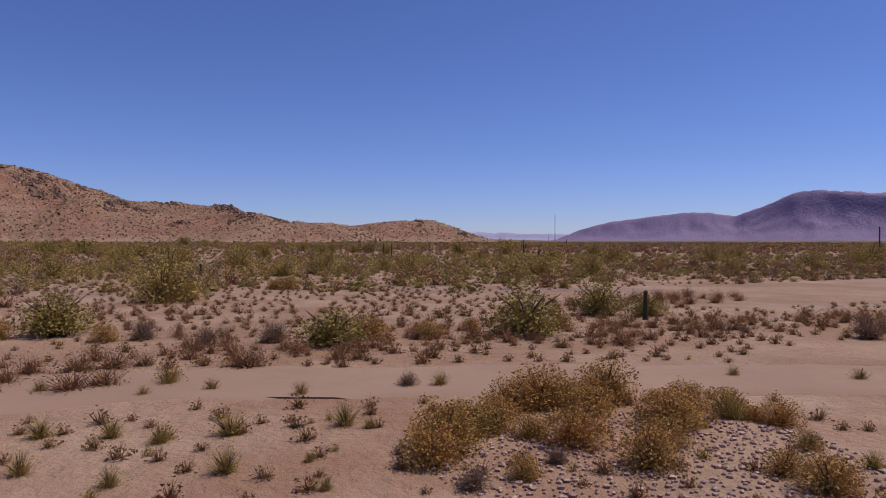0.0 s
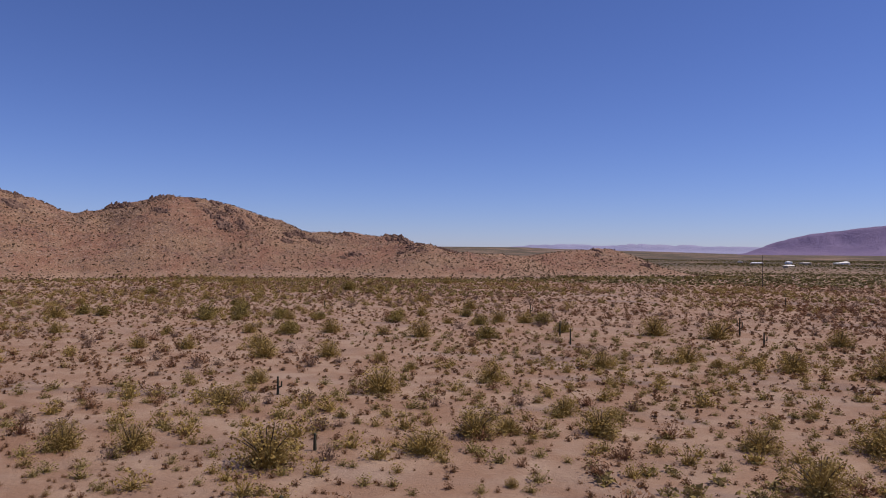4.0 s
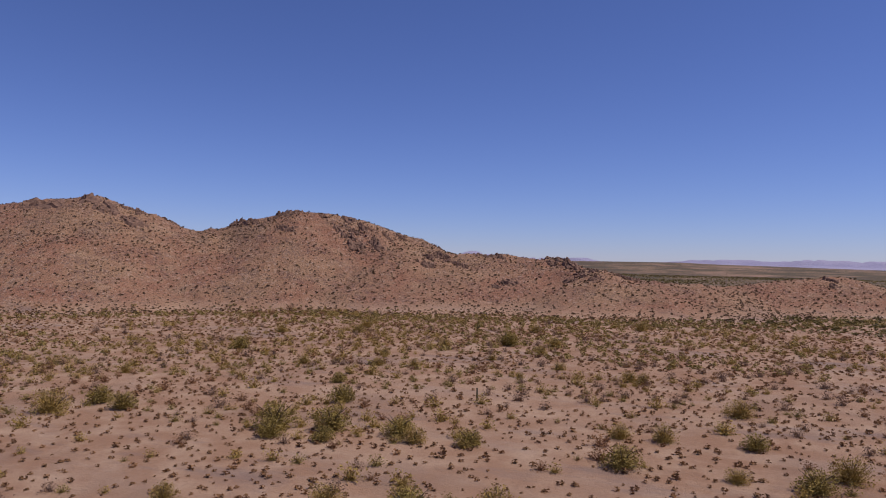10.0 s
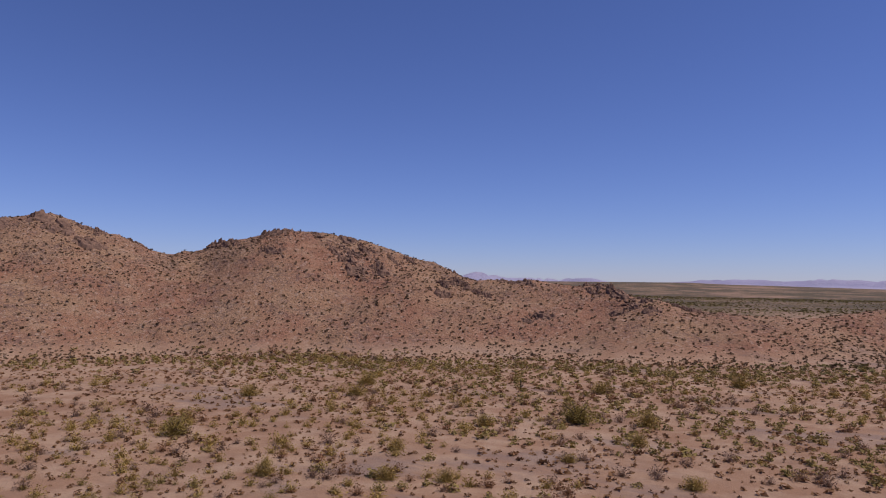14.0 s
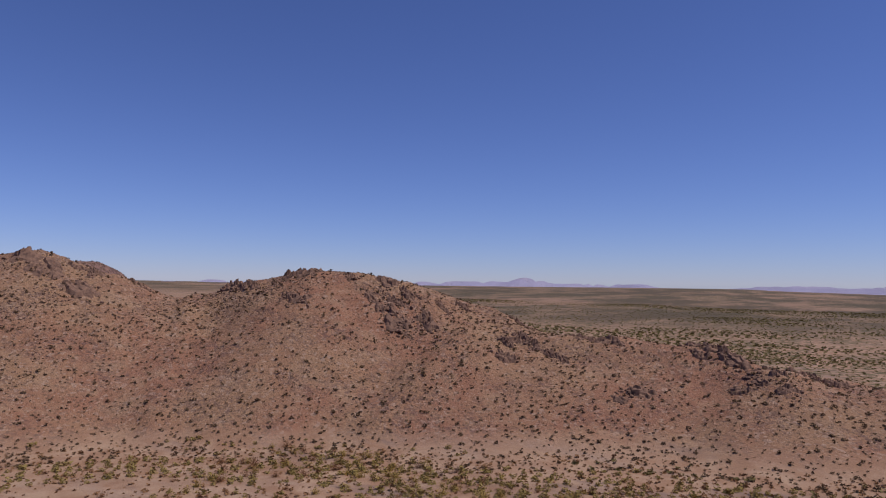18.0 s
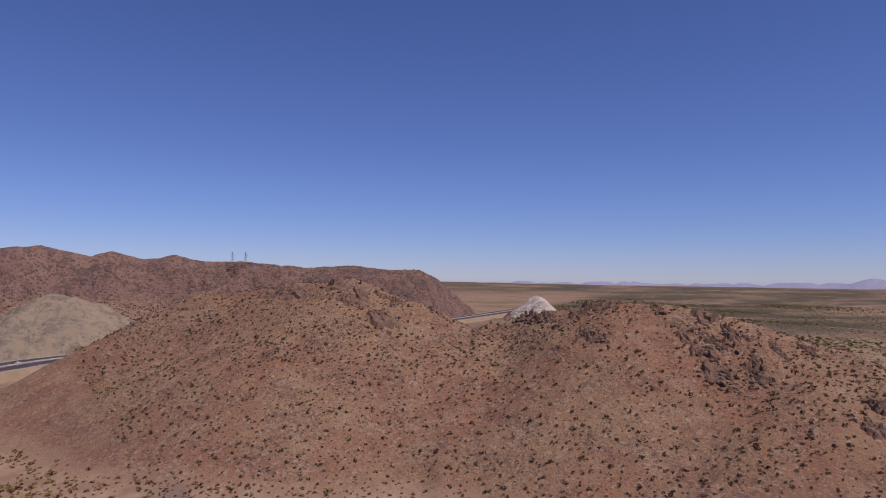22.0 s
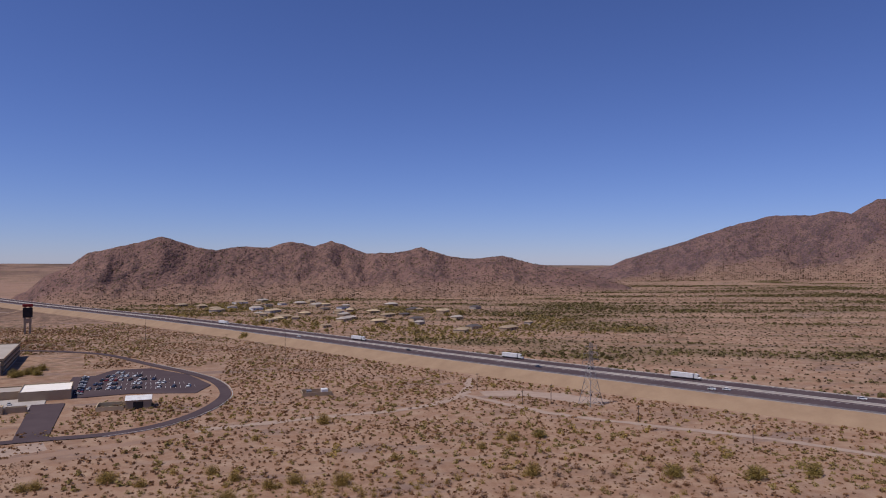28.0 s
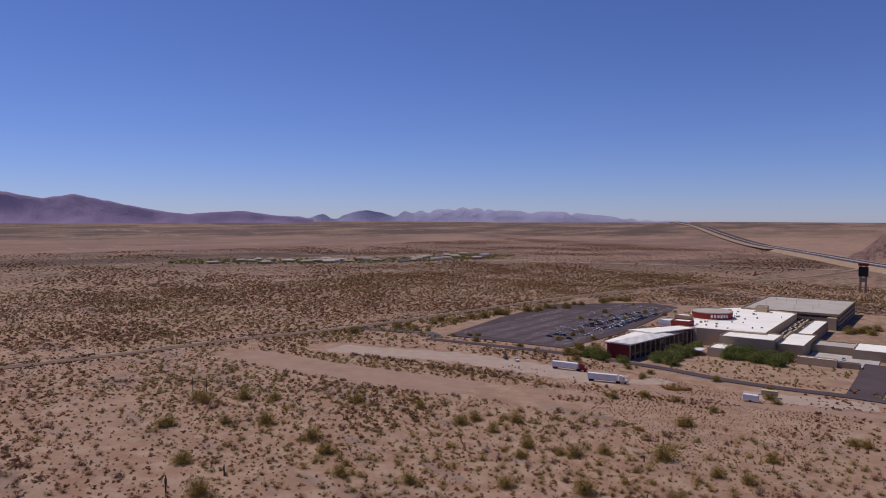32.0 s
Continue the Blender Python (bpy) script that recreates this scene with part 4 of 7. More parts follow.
def utility_pole(x, y, h, arm=True, lean=0.0, label="weathered wooden utility pole with a cross arm"):
    t = thing("utility_pole", label, "pole", "utility poles", (x, y, zg(x, y) - 0.3), 30)
    t.rotation_euler.x = radians(lean)
    part("shaft", rod(bmesh.new(), (0, 0, 0), (0, 0, h), 0.2, 0.13, 8), M_WOOD, t)
    if arm:
        part("cross_arm", boxed(-1.3, 1.3, 0.1, 0.24, h - 1.0, h - 0.8, bevel=0.02), M_WOOD, t)
        for s in (-1.1, 0, 1.1):
            part("insulator", rod(bmesh.new(), (s, 0.17, h - 0.8), (s, 0.17, h - 0.5), 0.08, 0.05, 6), M_STEEL, t)


for x, y, h in ((-323, -56, 12), (-382, 44, 9), (-415, 90, 9), (-440, 141, 9), (-478, 188, 9), (-509, 240, 9), (-293, -109, 11), (-351, -5, 9),
                (-306, -57, 9), (-163, -260, 10), (-115, -376, 12), (377, 77, 17), (444, -207, 17), (545, -536, 18)):
    utility_pole(x, y, h)
for x, y, h in ((130, 206, 10.5), (133, 211, 10.5), (146, 959, 24), (76, 470, 21), (-171, -245, 26), (-28, -446, 24), (-171, 1546, 28), (-139, 1405, 28)):
    utility_pole(x, y, h, False, label="tall slim dark steel power pole")


# ---- casino building ----
TH = radians(13.5)
UA, VB = Vector((math.sin(TH), -math.cos(TH))), Vector((math.cos(TH), math.sin(TH)))


def site(a, b):
    """From the building's own axes (a away from the hovering place, b sideways) to the ground plan."""
    p = Vector((10, -90)) + UA * a + VB * b
    return (p.x, p.y)


def rect(a0, a1, b0, b1):
    return [site(a0, b0), site(a1, b0), site(a1, b1), site(a0, b1)]


def block(parent, name, outline, z0, z1, wall, roof, label="", lip=0.7):
    """Walls with a parapet and a roof sunk behind it."""
    bm = bmesh.new()
    n = len(outline)
    c = Vector((sum(p[0] for p in outline) / n, sum(p[1] for p in outline) / n))
    inner = [tuple(Vector(p) + (c - Vector(p)).normalized() * 0.5) for p in outline]
    rings = [[bm.verts.new((x, y, z)) for x, y in o] for o, z in ((outline, z0), (outline, z1), (inner, z1), (inner, z1 - lip))]
    for r0, r1 in zip(rings[:-1], rings[1:]):
        for k in range(n):
            bm.faces.new((r0[k], r0[(k + 1) % n], r1[(k + 1) % n], r1[k]))
    w = part(name, bm, wall, parent, label)
    bm = bmesh.new()
    prism(bm, [tuple(Vector(p) + (c - Vector(p)).normalized() * 0.3) for p in outline], z1 - lip - 0.2, z1 - lip + 0.05)
    part("flat_roof", bm, roof, w)
    return w


def casino():
    c = thing("casino_building", "large tan casino building with white flat roofs and a red rotunda", "building")
    block(c, "main_hall", [site(16, 50), site(20, 9), site(134, 10), site(150, 52), site(112, 82), site(50, 66), site(22, 70)], 0, 11, M_STUCCO, M_ROOF)
    block(c, "front_block", rect(-2, 26, 0, 31), 0, 10.4, M_STUCCO_DARK, M_ROOF)
    block(c, "entry_annex", rect(-20, -2.3, 23, 33), 0, 5.6, M_STUCCO, M_ROOF)
    block(c, "service_wing", rect(4, 52, -15, -0.3), 0, 8, M_STUCCO_DARK, M_ROOF)
    block(c, "service_wing", rect(52.3, 126, -12, -3), 0, 8, M_STUCCO_DARK, M_ROOF)
    block(c, "kitchen_annex", rect(22, 52, -65, -38), 0, 5.8, M_STUCCO_DARK, M_ROOF)
    block(c, "kitchen_annex", rect(32, 52, -37.7, -15.3), 0, 5, M_STUCCO_DARK, M_ROOF_TAN)
    block(c, "dock_wall", rect(-11, -6, -34, -14), 0, 4.2, M_STUCCO, M_ROOF)
    block(c, "dock_wall", rect(-9, -5, -45, -34.3), 0, 3, M_STUCCO_DARK, M_ROOF_TAN)
    # roof plant in the yard between hall and service wing
    yard = part("plant_deck", prism(bmesh.new(), rect(27, 132, -2.7, 8.6), 0, 5.5), M_ROOF_TAN, c)
    rng = random.Random(3)
    for k in range(15):
        a = 30 + k * 6.6
        p = site(a + 2, 2.6 + rng.uniform(-1, 1))
        bm = boxed(-2.0, 2.0, -3.4, 3.4, 0, 2.2, bevel=0.12)
        u = part("cooling_unit", bm, M_STUCCO, yard, "tan rooftop cooling unit")
        u.matrix_basis = pose(p[0], p[1], 5.5, 0, 0, 13.5)
        bm = rod(bmesh.new(), (0, 1.6, 2.2), (0, 1.6, 2.5), 1.1, sides=14)
        rod(bm, (0, -1.6, 2.2), (0, -1.6, 2.5), 1.1, sides=14)
        o = part("fan_cowl", bm, M_DARK, yard)
        o.matrix_basis = pose(p[0], p[1], 5.5, 0, 0, 13.5)
    # rotunda
    x, y = site(74, 56)
    rot = part("rotunda", rod(bmesh.new(), (x, y, 10), (x, y, 15.4), 14, sides=72), M_RED, c, "round dark red drum wall", shade=False)
    bm = bmesh.new()
    for r, z0, z1 in ((14.25, 15.0, 15.6),):
        bmesh.ops.create_cone(bm, cap_ends=False, segments=72, radius1=r, radius2=r, depth=z1 - z0, matrix=Matrix.Translation((x, y, (z0 + z1) / 2)))
    part("cornice", bm, M_STUCCO, rot)
    part("drum_roof", rod(bmesh.new(), (x, y, 15.35), (x, y, 15.5), 13.6, sides=72), M_ROOF_TAN, rot)
    part("canopy", rod(bmesh.new(), (x, y, 10.45), (x, y, 10.75), 16.5, sides=72), M_ROOF, rot)
    part("sign_base", boxed(-3, 3, -2, 2, 0, 1.6, bevel=0.1), M_WHITE, rot).matrix_basis = pose(*site(100, 62), 10.6, 0, 0, 13.5)
    # white bars of the rooftop sign, on the drum's outer face
    for k in range(6):
        ang = radians(118 + 9 * k)
        d = Vector((math.cos(ang), math.sin(ang)))
        bm = boxed(-0.75, 0.75, -0.12, 0.12, 0, 2.2, bevel=0.05)
        o = part("sign_letter_bar", bm, M_WHITE, rot)
        o.matrix_basis = pose(x + d.x * 14.2, y + d.y * 14.2, 12.0, 0, 0, math.degrees(ang) + 90)
    cube = block(c, "red_stair_tower", rect(20, 31, 56, 68), 10, 14, M_RED, M_ROOF, "dark red roof block")
    block(c, "white_stair_tower", rect(24, 34, 70, 78), 9, 13, M_WHITE, M_ROOF)
    block(c, "roof_house", rect(52, 62, 66, 76), 10, 13.4, M_STUCCO, M_ROOF)
    block(c, "roof_house", rect(128, 136, 30, 38), 10, 15, M_STUCCO, M_STUCCO)
    # long front wing with red end wall, windows and a projecting roof
    wing = block(c, "front_wing", [site(-59, 80), site(-60, 66), site(19, 52), site(21.5, 78)], 0, 9.0, M_RED, M_ROOF, "long red wing with dark windows")
    part("wing_roof", prism(bmesh.new(), [site(-61, 81), site(-62, 64.5), site(-12, 56), site(-10, 79)], 9.1, 9.7), M_ROOF, wing, "white ribbed overhanging roof")
    part("wing_roof", prism(bmesh.new(), [site(-16, 84), site(-18, 66), site(20, 50.6), site(23, 62)], 10.0, 10.5), M_ROOF, wing, "white overhanging roof")
    p0, p1 = Vector(site(-60, 66)), Vector(site(19, 52))
    d = (p1 - p0).normalized()
    nrm = Vector((-d.y, d.x))
    if nrm.dot(Vector(site(0, 0)) - p0) < 0:
        nrm = -nrm
    ang = math.degrees(math.atan2(d.y, d.x))
    n = 14
    for k in range(n):
        q = p0 + d * ((p1 - p0).length * (k + 0.6) / n)
        for z in (0.6, 4.8):
            o = part("window", boxed(-1.9, 1.9, -0.12, 0.12, 0, 3.1, bevel=0.03), M_GLASS, wing)
            o.matrix_basis = pose(q.x + nrm.x * 0.06, q.y + nrm.y * 0.06, z, 0, 0, ang)
        o = part("pier", boxed(-0.45, 0.45, -0.35, 0.35, 0, 8.9, bevel=0.05), M_STUCCO_DARK, wing)
        q2 = p0 + d * ((p1 - p0).length * (k + 0.1) / n)
        o.matrix_basis = pose(q2.x + nrm.x * 0.2, q2.y + nrm.y * 0.2, 0, 0, 0, ang)
    for k in range(16):
        q = Vector(site(-61.6, 65)) + (Vector(site(-11.4, 56)) - Vector(site(-61.6, 65))) * (k / 15)
        o = part("roof_rib", boxed(-0.3, 0.3, -0.2, 12.5, 0, 0.3), M_WHITE, wing)
        o.matrix_basis = pose(q.x, q.y, 9.7, 0, 0, math.degrees(math.atan2(VB.y, VB.x)) - 90)
    # garden terrace: pale shade sail between annex and wing
    part("shade_canopy", prism(bmesh.new(), rect(-22, -12, 36, 44), 3.0, 3.3), M_WHITE, c, "pale garden canopy")
    part("canopy_post", rod(bmesh.new(), (*site(-17, 40), 0), (*site(-17, 40), 3.1), 0.25, sides=8), M_STEEL, c)
    # small roof hats and pipes
    for k in range(38):
        p = site(rng.uniform(28, 130), rng.uniform(14, 62))
        if (Vector(p) - Vector((x, y))).length < 19:
            continue
        s = rng.uniform(0.3, 0.8)
        o = part("roof_vent", boxed(-s, s, -s, s, 0, rng.uniform(0.5, 1.3), bevel=0.06), M_STEEL, c)
        o.matrix_basis = pose(p[0], p[1], 10.35, 0, 0, 13.5)
    return c


casino()


def parking_garage():
    g = thing("parking_garage", "tan open-sided concrete parking garage", "building")
    for z in (0.0, 3.4, 6.9, 10.3):
        part("deck", prism(bmesh.new(), rect(140, 245, -17, 51), z, z + 0.5), M_ROOF_TAN, g)
    for z in (3.4, 6.9, 10.3):
        for r in (rect(139.6, 140.2, -17.3, 51.3), rect(244.8, 245.4, -17.3, 51.3), rect(140.3, 244.7, -17.4, -16.9), rect(140.3, 244.7, 50.9, 51.4)):
            part("spandrel", prism(bmesh.new(), r, z - 0.5, z + 1.3), M_STUCCO_DARK, g)
    for k in range(14):
        for b in (-16.6, 50.6):
            part("column", prism(bmesh.new(), rect(141 + k * 7.9, 141.9 + k * 7.9, b - 0.4, b + 0.4), 0.1, 10.3), M_STUCCO_DARK, g)
    for k in range(9):
        part("column", prism(bmesh.new(), rect(140.3, 141.1, -14 + k * 7.8, -13.2 + k * 7.8), 0.1, 10.3), M_STUCCO_DARK, g)
    part("core_wall", prism(bmesh.new(), rect(150, 236, -8, 42), 0.2, 10.2), M_STUCCO_DARK, g)
    part("stair_tower", prism(bmesh.new(), rect(134.6, 139.4, -16, -10), 0, 9), M_STUCCO, g)
    rng = random.Random(5)
    for k in range(12):
        p = site(rng.uniform(150, 238), rng.uniform(-10, 44))
        o = part("deck_lamp", rod(bmesh.new(), (0, 0, 0), (0, 0, 4.5), 0.09, 0.06, 6), M_STEEL, g)
        o.location = (p[0], p[1], 10.8)


parking_garage()

# ---- paving round the building ----
def paving(name, outline, mat, z, label, category="paving"):
    bm = bmesh.new()
    prism(bm, outline, -0.6, z)
    ob = part(name, bm, mat, None)
    return tagged(ob, label, category, kind="structure")


paving("parking_lot_main", [site(-56, 200), site(-50, 112), site(30, 105), site(130, 112), site(196, 120), site(214, 150), site(150, 222), site(40, 216)], M_ASPHALT, 0.42, "dark asphalt parking lot with white stall lines", "parking lot")
paving("parking_lot_staff", [(-40, -212), (-55, -128), (-80, -136), (-118, -130), (-124, -158), (-104, -203), (-72, -240), (-46, -236)], M_ASPHALT, 0.42, "dark asphalt parking lot beside the loop drive", "parking lot")
paving("service_yard", rect(-4, 31, -52, -16), M_CONCRETE, 0.40, "pale concrete service yard")
paving("drive_1", [(-53, -22), (-67, -24), (-49, -112), (-32, -110)], M_ASPHALT, 0.46, "dark asphalt service drive", "road")
paving("staff_strip", [(-40, -212), (-26, -208), (-40, -128), (-55, -128)], M_ASPHALT, 0.38, "dark asphalt staff parking strip", "parking lot")
LOOP = [(190, 30), (140, 12), (90, -4), (40, -11), (1, -11), (-27, -16), (-54, -24), (-88, -30), (-110, -44), (-125, -68), (-134, -97), (-136, -126), (-126, -169), (-107, -206), (-65, -264), (-28, -318), (8, -349), (60, -372), (160, -380), (262, -400)]
strip("loop_drive", LOOP, -3.4, 3.4, 0.36, M_ASPHALT, 6, label="worn asphalt loop drive", category="road")
strip("loop_kerb", LOOP[7:15], -4.5, -4.0, 0.45, M_CONCRETE, 6, label="pale concrete kerb of the loop drive", category="kerb", thick=0.4)
ROAD = [(250, 330), (258, 240), (262, 195), (268, 145), (265, 75), (265, 12), (273, -62), (286, -183), (288, -286), (281, -419), (240, -700), (250, -990)]
strip("side_road", ROAD, -3.6, 3.6, 0.36, M_TRACK, 10, label="narrow brown earth road across the desert", category="road")
strip("side_road_verge", ROAD, 5, 9, 0.2, M_DIRT, 10, label="bare dirt verge of the road", category="verge", fray=1.2)
strip("entry_drive", [(266, 45), (235, 30), (206, 14), (190, 22)], -4, 4, 0.40, M_ASPHALT_OLD, 6, label="asphalt entry drive", category="road")
strip("north_track", [(255, -880), (420, -820), (640, -700), (900, -560), (1250, -420)], -5, 5, 0.6, M_GRAVEL, 14, label="pale dirt road", category="road", fray=1)

# gravel truck lot and dirt tracks
LOT = [(205, 96), (175, 82), (135, 57), (95, 46), (58, 38), (30, 30)]
LOT_STRIP = [(30, 34), (16, 33), (4, 33), (-14, 31.5), (-30, 24), (-65, 6), (-130, -24)]


def sheet(name, line, w, mat, label, category, lift=0.05, step=3.0):
    """A thin spread of gravel whose ragged edges sink into the ground."""
    a, nrm = resample(line, step)
    rng = np.random.default_rng(len(line))
    cols = []
    for k in np.linspace(-1, 1, 9):
        p = a + nrm * (w * k + rng.normal(0, 0.12 * w * abs(k), len(a)))[:, None]
        low = np.where((np.abs(k) > 0.9) | (np.arange(len(a)) < 1) | (np.arange(len(a)) > len(a) - 2), -0.2, lift)
        cols.append([(*q, z + e) for q, z, e in zip(p, ground_height(p[:, 0], p[:, 1]), low)])
    n = len(a)
    faces = [(c * n + k, c * n + k + 1, (c + 1) * n + k + 1, (c + 1) * n + k) for c in range(8) for k in range(n - 1)]
    return tagged(mesh_object(name, [v for c in cols for v in c], faces, mat, None, True), label, category, kind="structure")


for tag, line, w in (("gravel_lot_1", LOT, 15), ("gravel_lot_2", LOT_STRIP, 4.4), ("gravel_lot_3", [(32, 30), (24, 26), (20, 19), (18, 8)], 7), ("gravel_lot_4", [(-18, 10), (-30, 5), (-48, -4), (-72, -15)], 10)):
    sheet(tag, line, w, M_SANDY if line is LOT_STRIP else M_GRAVEL, "pale packed gravel of the truck lot", "lot", 0.04 + 0.004 * len(line))
sheet("bare_ground_1", [(222, 150), (150, 131), (95, 111), (66, 100)], 20, M_SANDY, "bare packed ground beside the truck lot", "ground patch", 0.14)
TRACK = [(-279, -94), (-313, -34), (-350, 0), (-395, 40), (-439, 98), (-480, 160), (-505, 230), (-492, 300), (-505, 325)]
strip("dirt_track_1", TRACK, -2.6, 2.6, 0.12, M_GRAVEL, 6, label="pale dirt track", category="track", fray=0.6)
strip("dirt_track_2", [(-130, -30), (-190, -48), (-240, -60), (-279, -94), (-300, -150)], -3, 3, 0.12, M_GRAVEL, 6, label="pale dirt track", category="track", fray=0.8)
strip("dirt_track_4", [(-900, 60), (-935, 20), (-1010, -10), (-1120, -60), (-1300, -160)], -3, 3, 0.3, M_GRAVEL, 10, label="pale dirt track on the slope", category="track", fray=1)
strip("dirt_track_5", [(-800, 165), (-840, 190), (-905, 235), (-960, 260), (-1000, 330)], -2.5, 2.5, 0.3, M_GRAVEL, 8, label="pale dirt track on the slope", category="track", fray=1)
strip("bare_patch", [(-292, -92), (-318, -90), (-348, -64), (-358, -54)], -9, 9, 0.1, M_GRAVEL, 6, label="pale bare graded patch", category="ground patch", fray=2)
strip("pond_bed", [(-548, 168), (-562, 182), (-580, 200), (-592, 216)], -7, 7, 0.12, M_POND, 5, label="dark muddy basin beside the freeway", category="pond", fray=1.4)
strip("hill_trail", [(-16, 640), (20, 655), (60, 668), (110, 690)], -1.5, 1.5, 0.15, M_GRAVEL, 5, label="pale trail over the low hill", category="track", fray=0.4)

# white stall lines: countless, one mesh
def stall_lines():
    verts, faces = [], []

    def bar(p, q, w=0.08, z=0.425):
        d = (q - p).normalized()
        s = Vector((-d.y, d.x)) * w
        k = len(verts)
        for c in (p + s, q + s, q - s, p - s):
            verts.append((c.x, c.y, z))
        faces.append((k, k + 1, k + 2, k + 3))
    for b in range(116, 206, 15):
        for a in np.arange(-42, 190, 2.9):
            if a > 150 - 0.9 * (b - 112) * 0.4 and b > 170:
                continue
            bar(Vector(site(a, b)), Vector(site(a, b + 10)))
    for k in range(5):
        for j in range(22):
            p = Vector((-52 - 3.0 * j, -150 - 16 * k))
            if p.x < -118 + k * 12 or p.x > -46:
                continue
            bar(p, p + Vector((1.5, -9)))
    ob = mesh_object("stall_lines", verts, faces, M_LINE)
    tagged(ob, "white painted parking stall lines", "road line", kind="stuff")


stall_lines()


# ---- sign tower, sheds ----
def sign_tower(x, y):
    t = thing("sign_tower", "tall dark brown roadside sign tower with screen panels", "sign", at=(x, y, 0), turn=20)
    for s in (-2.6, 2.6):
        part("leg", boxed(s - 1.1, s + 1.1, -1.2, 1.2, 0, 30, bevel=0.1), M_STUCCO_DARK, t)
    part("screen", boxed(-4.8, 4.8, -1.6, 1.6, 18, 29, bevel=0.15), M_DARK, t, "dark screen panel")
    part("cap", boxed(-5.2, 5.2, -1.8, 1.8, 30, 33, bevel=0.2), M_RED, t, "dark red top panel")
    part("panel", boxed(-4.0, 4.0, -1.4, 1.4, 12, 16.5, bevel=0.15), M_STUCCO_DARK, t)


sign_tower(113, -535)


def shed(x, y, w, d, h, turn, wall, roof, label, name="shed"):
    s = thing(name, label, "shed", at=(x, y, zg(x, y)), turn=turn)
    part("wall", boxed(-w / 2, w / 2, -d / 2, d / 2, -0.3, h), wall, s)
    bm = bmesh.new()
    e = 0.4
    v = [bm.verts.new(p) for p in ((-w / 2 - e, -d / 2 - e, h), (w / 2 + e, -d / 2 - e, h), (w / 2 + e, d / 2 + e, h), (-w / 2 - e, d / 2 + e, h), (-w / 2 - e, 0, h + d * 0.14), (w / 2 + e, 0, h + d * 0.14))]
    for f in ((0, 1, 5, 4), (2, 3, 4, 5), (0, 4, 3), (1, 2, 5), (0, 3, 2, 1)):
        bm.faces.new([v[k] for k in f])
    part("roof", bm, roof, s)
    part("door", boxed(-w * 0.2, w * 0.2, d / 2 - 0.05, d / 2 + 0.06, -0.2, h * 0.8), M_DARK, s)
    return s


shed(-92, -95, 13, 12, 5, 8, M_STUCCO_DARK, M_WHITE, "tan maintenance shed with a white metal roof")
yardwall = thing("storage_yard", "small walled storage yard with dark bays", "wall", at=(-78, -92, 0.05), turn=8)
part("wall", boxed(-7, 7, -7, -6.5, 0, 2.6), M_STUCCO, yardwall)
part("wall", boxed(-7, 7, 6.5, 7, 0, 2.6), M_STUCCO, yardwall)
part("wall", boxed(6.5, 7, -6.4, 6.4, 0, 2.6), M_STUCCO, yardwall)
part("bay_floor", boxed(-6.9, 6.4, -6.4, 6.4, 0, 0.3), M_DARK, yardwall)
pump = thing("pump_station", "small fenced pump station with grey boxes", "pump station", at=(-191, -113, zg(-191, -113)), turn=5)
part("wall", boxed(-9, 9, 5.7, 6, 0, 2.4), M_STUCCO_DARK, pump)
part("wall", boxed(-9, 9, -6, -5.7, 0, 2.4), M_STUCCO_DARK, pump)
part("wall", boxed(-9, -8.7, -5.6, 5.6, 0, 2.4), M_STUCCO_DARK, pump)
part("wall", boxed(8.7, 9, -5.6, 5.6, 0, 2.4), M_STUCCO_DARK, pump)
part("control_box", boxed(-7, -3, -3, 2, 0, 3.2, bevel=0.1), M_WHITE, pump)
part("pump_unit", boxed(3, 6, -2, 2, 0, 2.8, bevel=0.1), M_STEEL, pump)
part("pipe", rod(bmesh.new(), (-3, 0, 1), (3, 0, 1), 0.4, sides=10), M_STEEL, pump)


# ---- vehicles ----
CAR_PAINTS = [material(n, c, 0.35, 0.0, 0.5) for n, c in (("white_car_paint", (0.7, 0.7, 0.7)), ("black_car_paint", (0.02, 0.02, 0.022)),
              ("silver_car_paint", (0.42, 0.42, 0.43)), ("red_car_paint", (0.22, 0.02, 0.02)), ("dark_blue_car_paint", (0.03, 0.04, 0.08)))]
CAR_WORDS = ["white", "black", "silver", "dark red", "dark blue"]


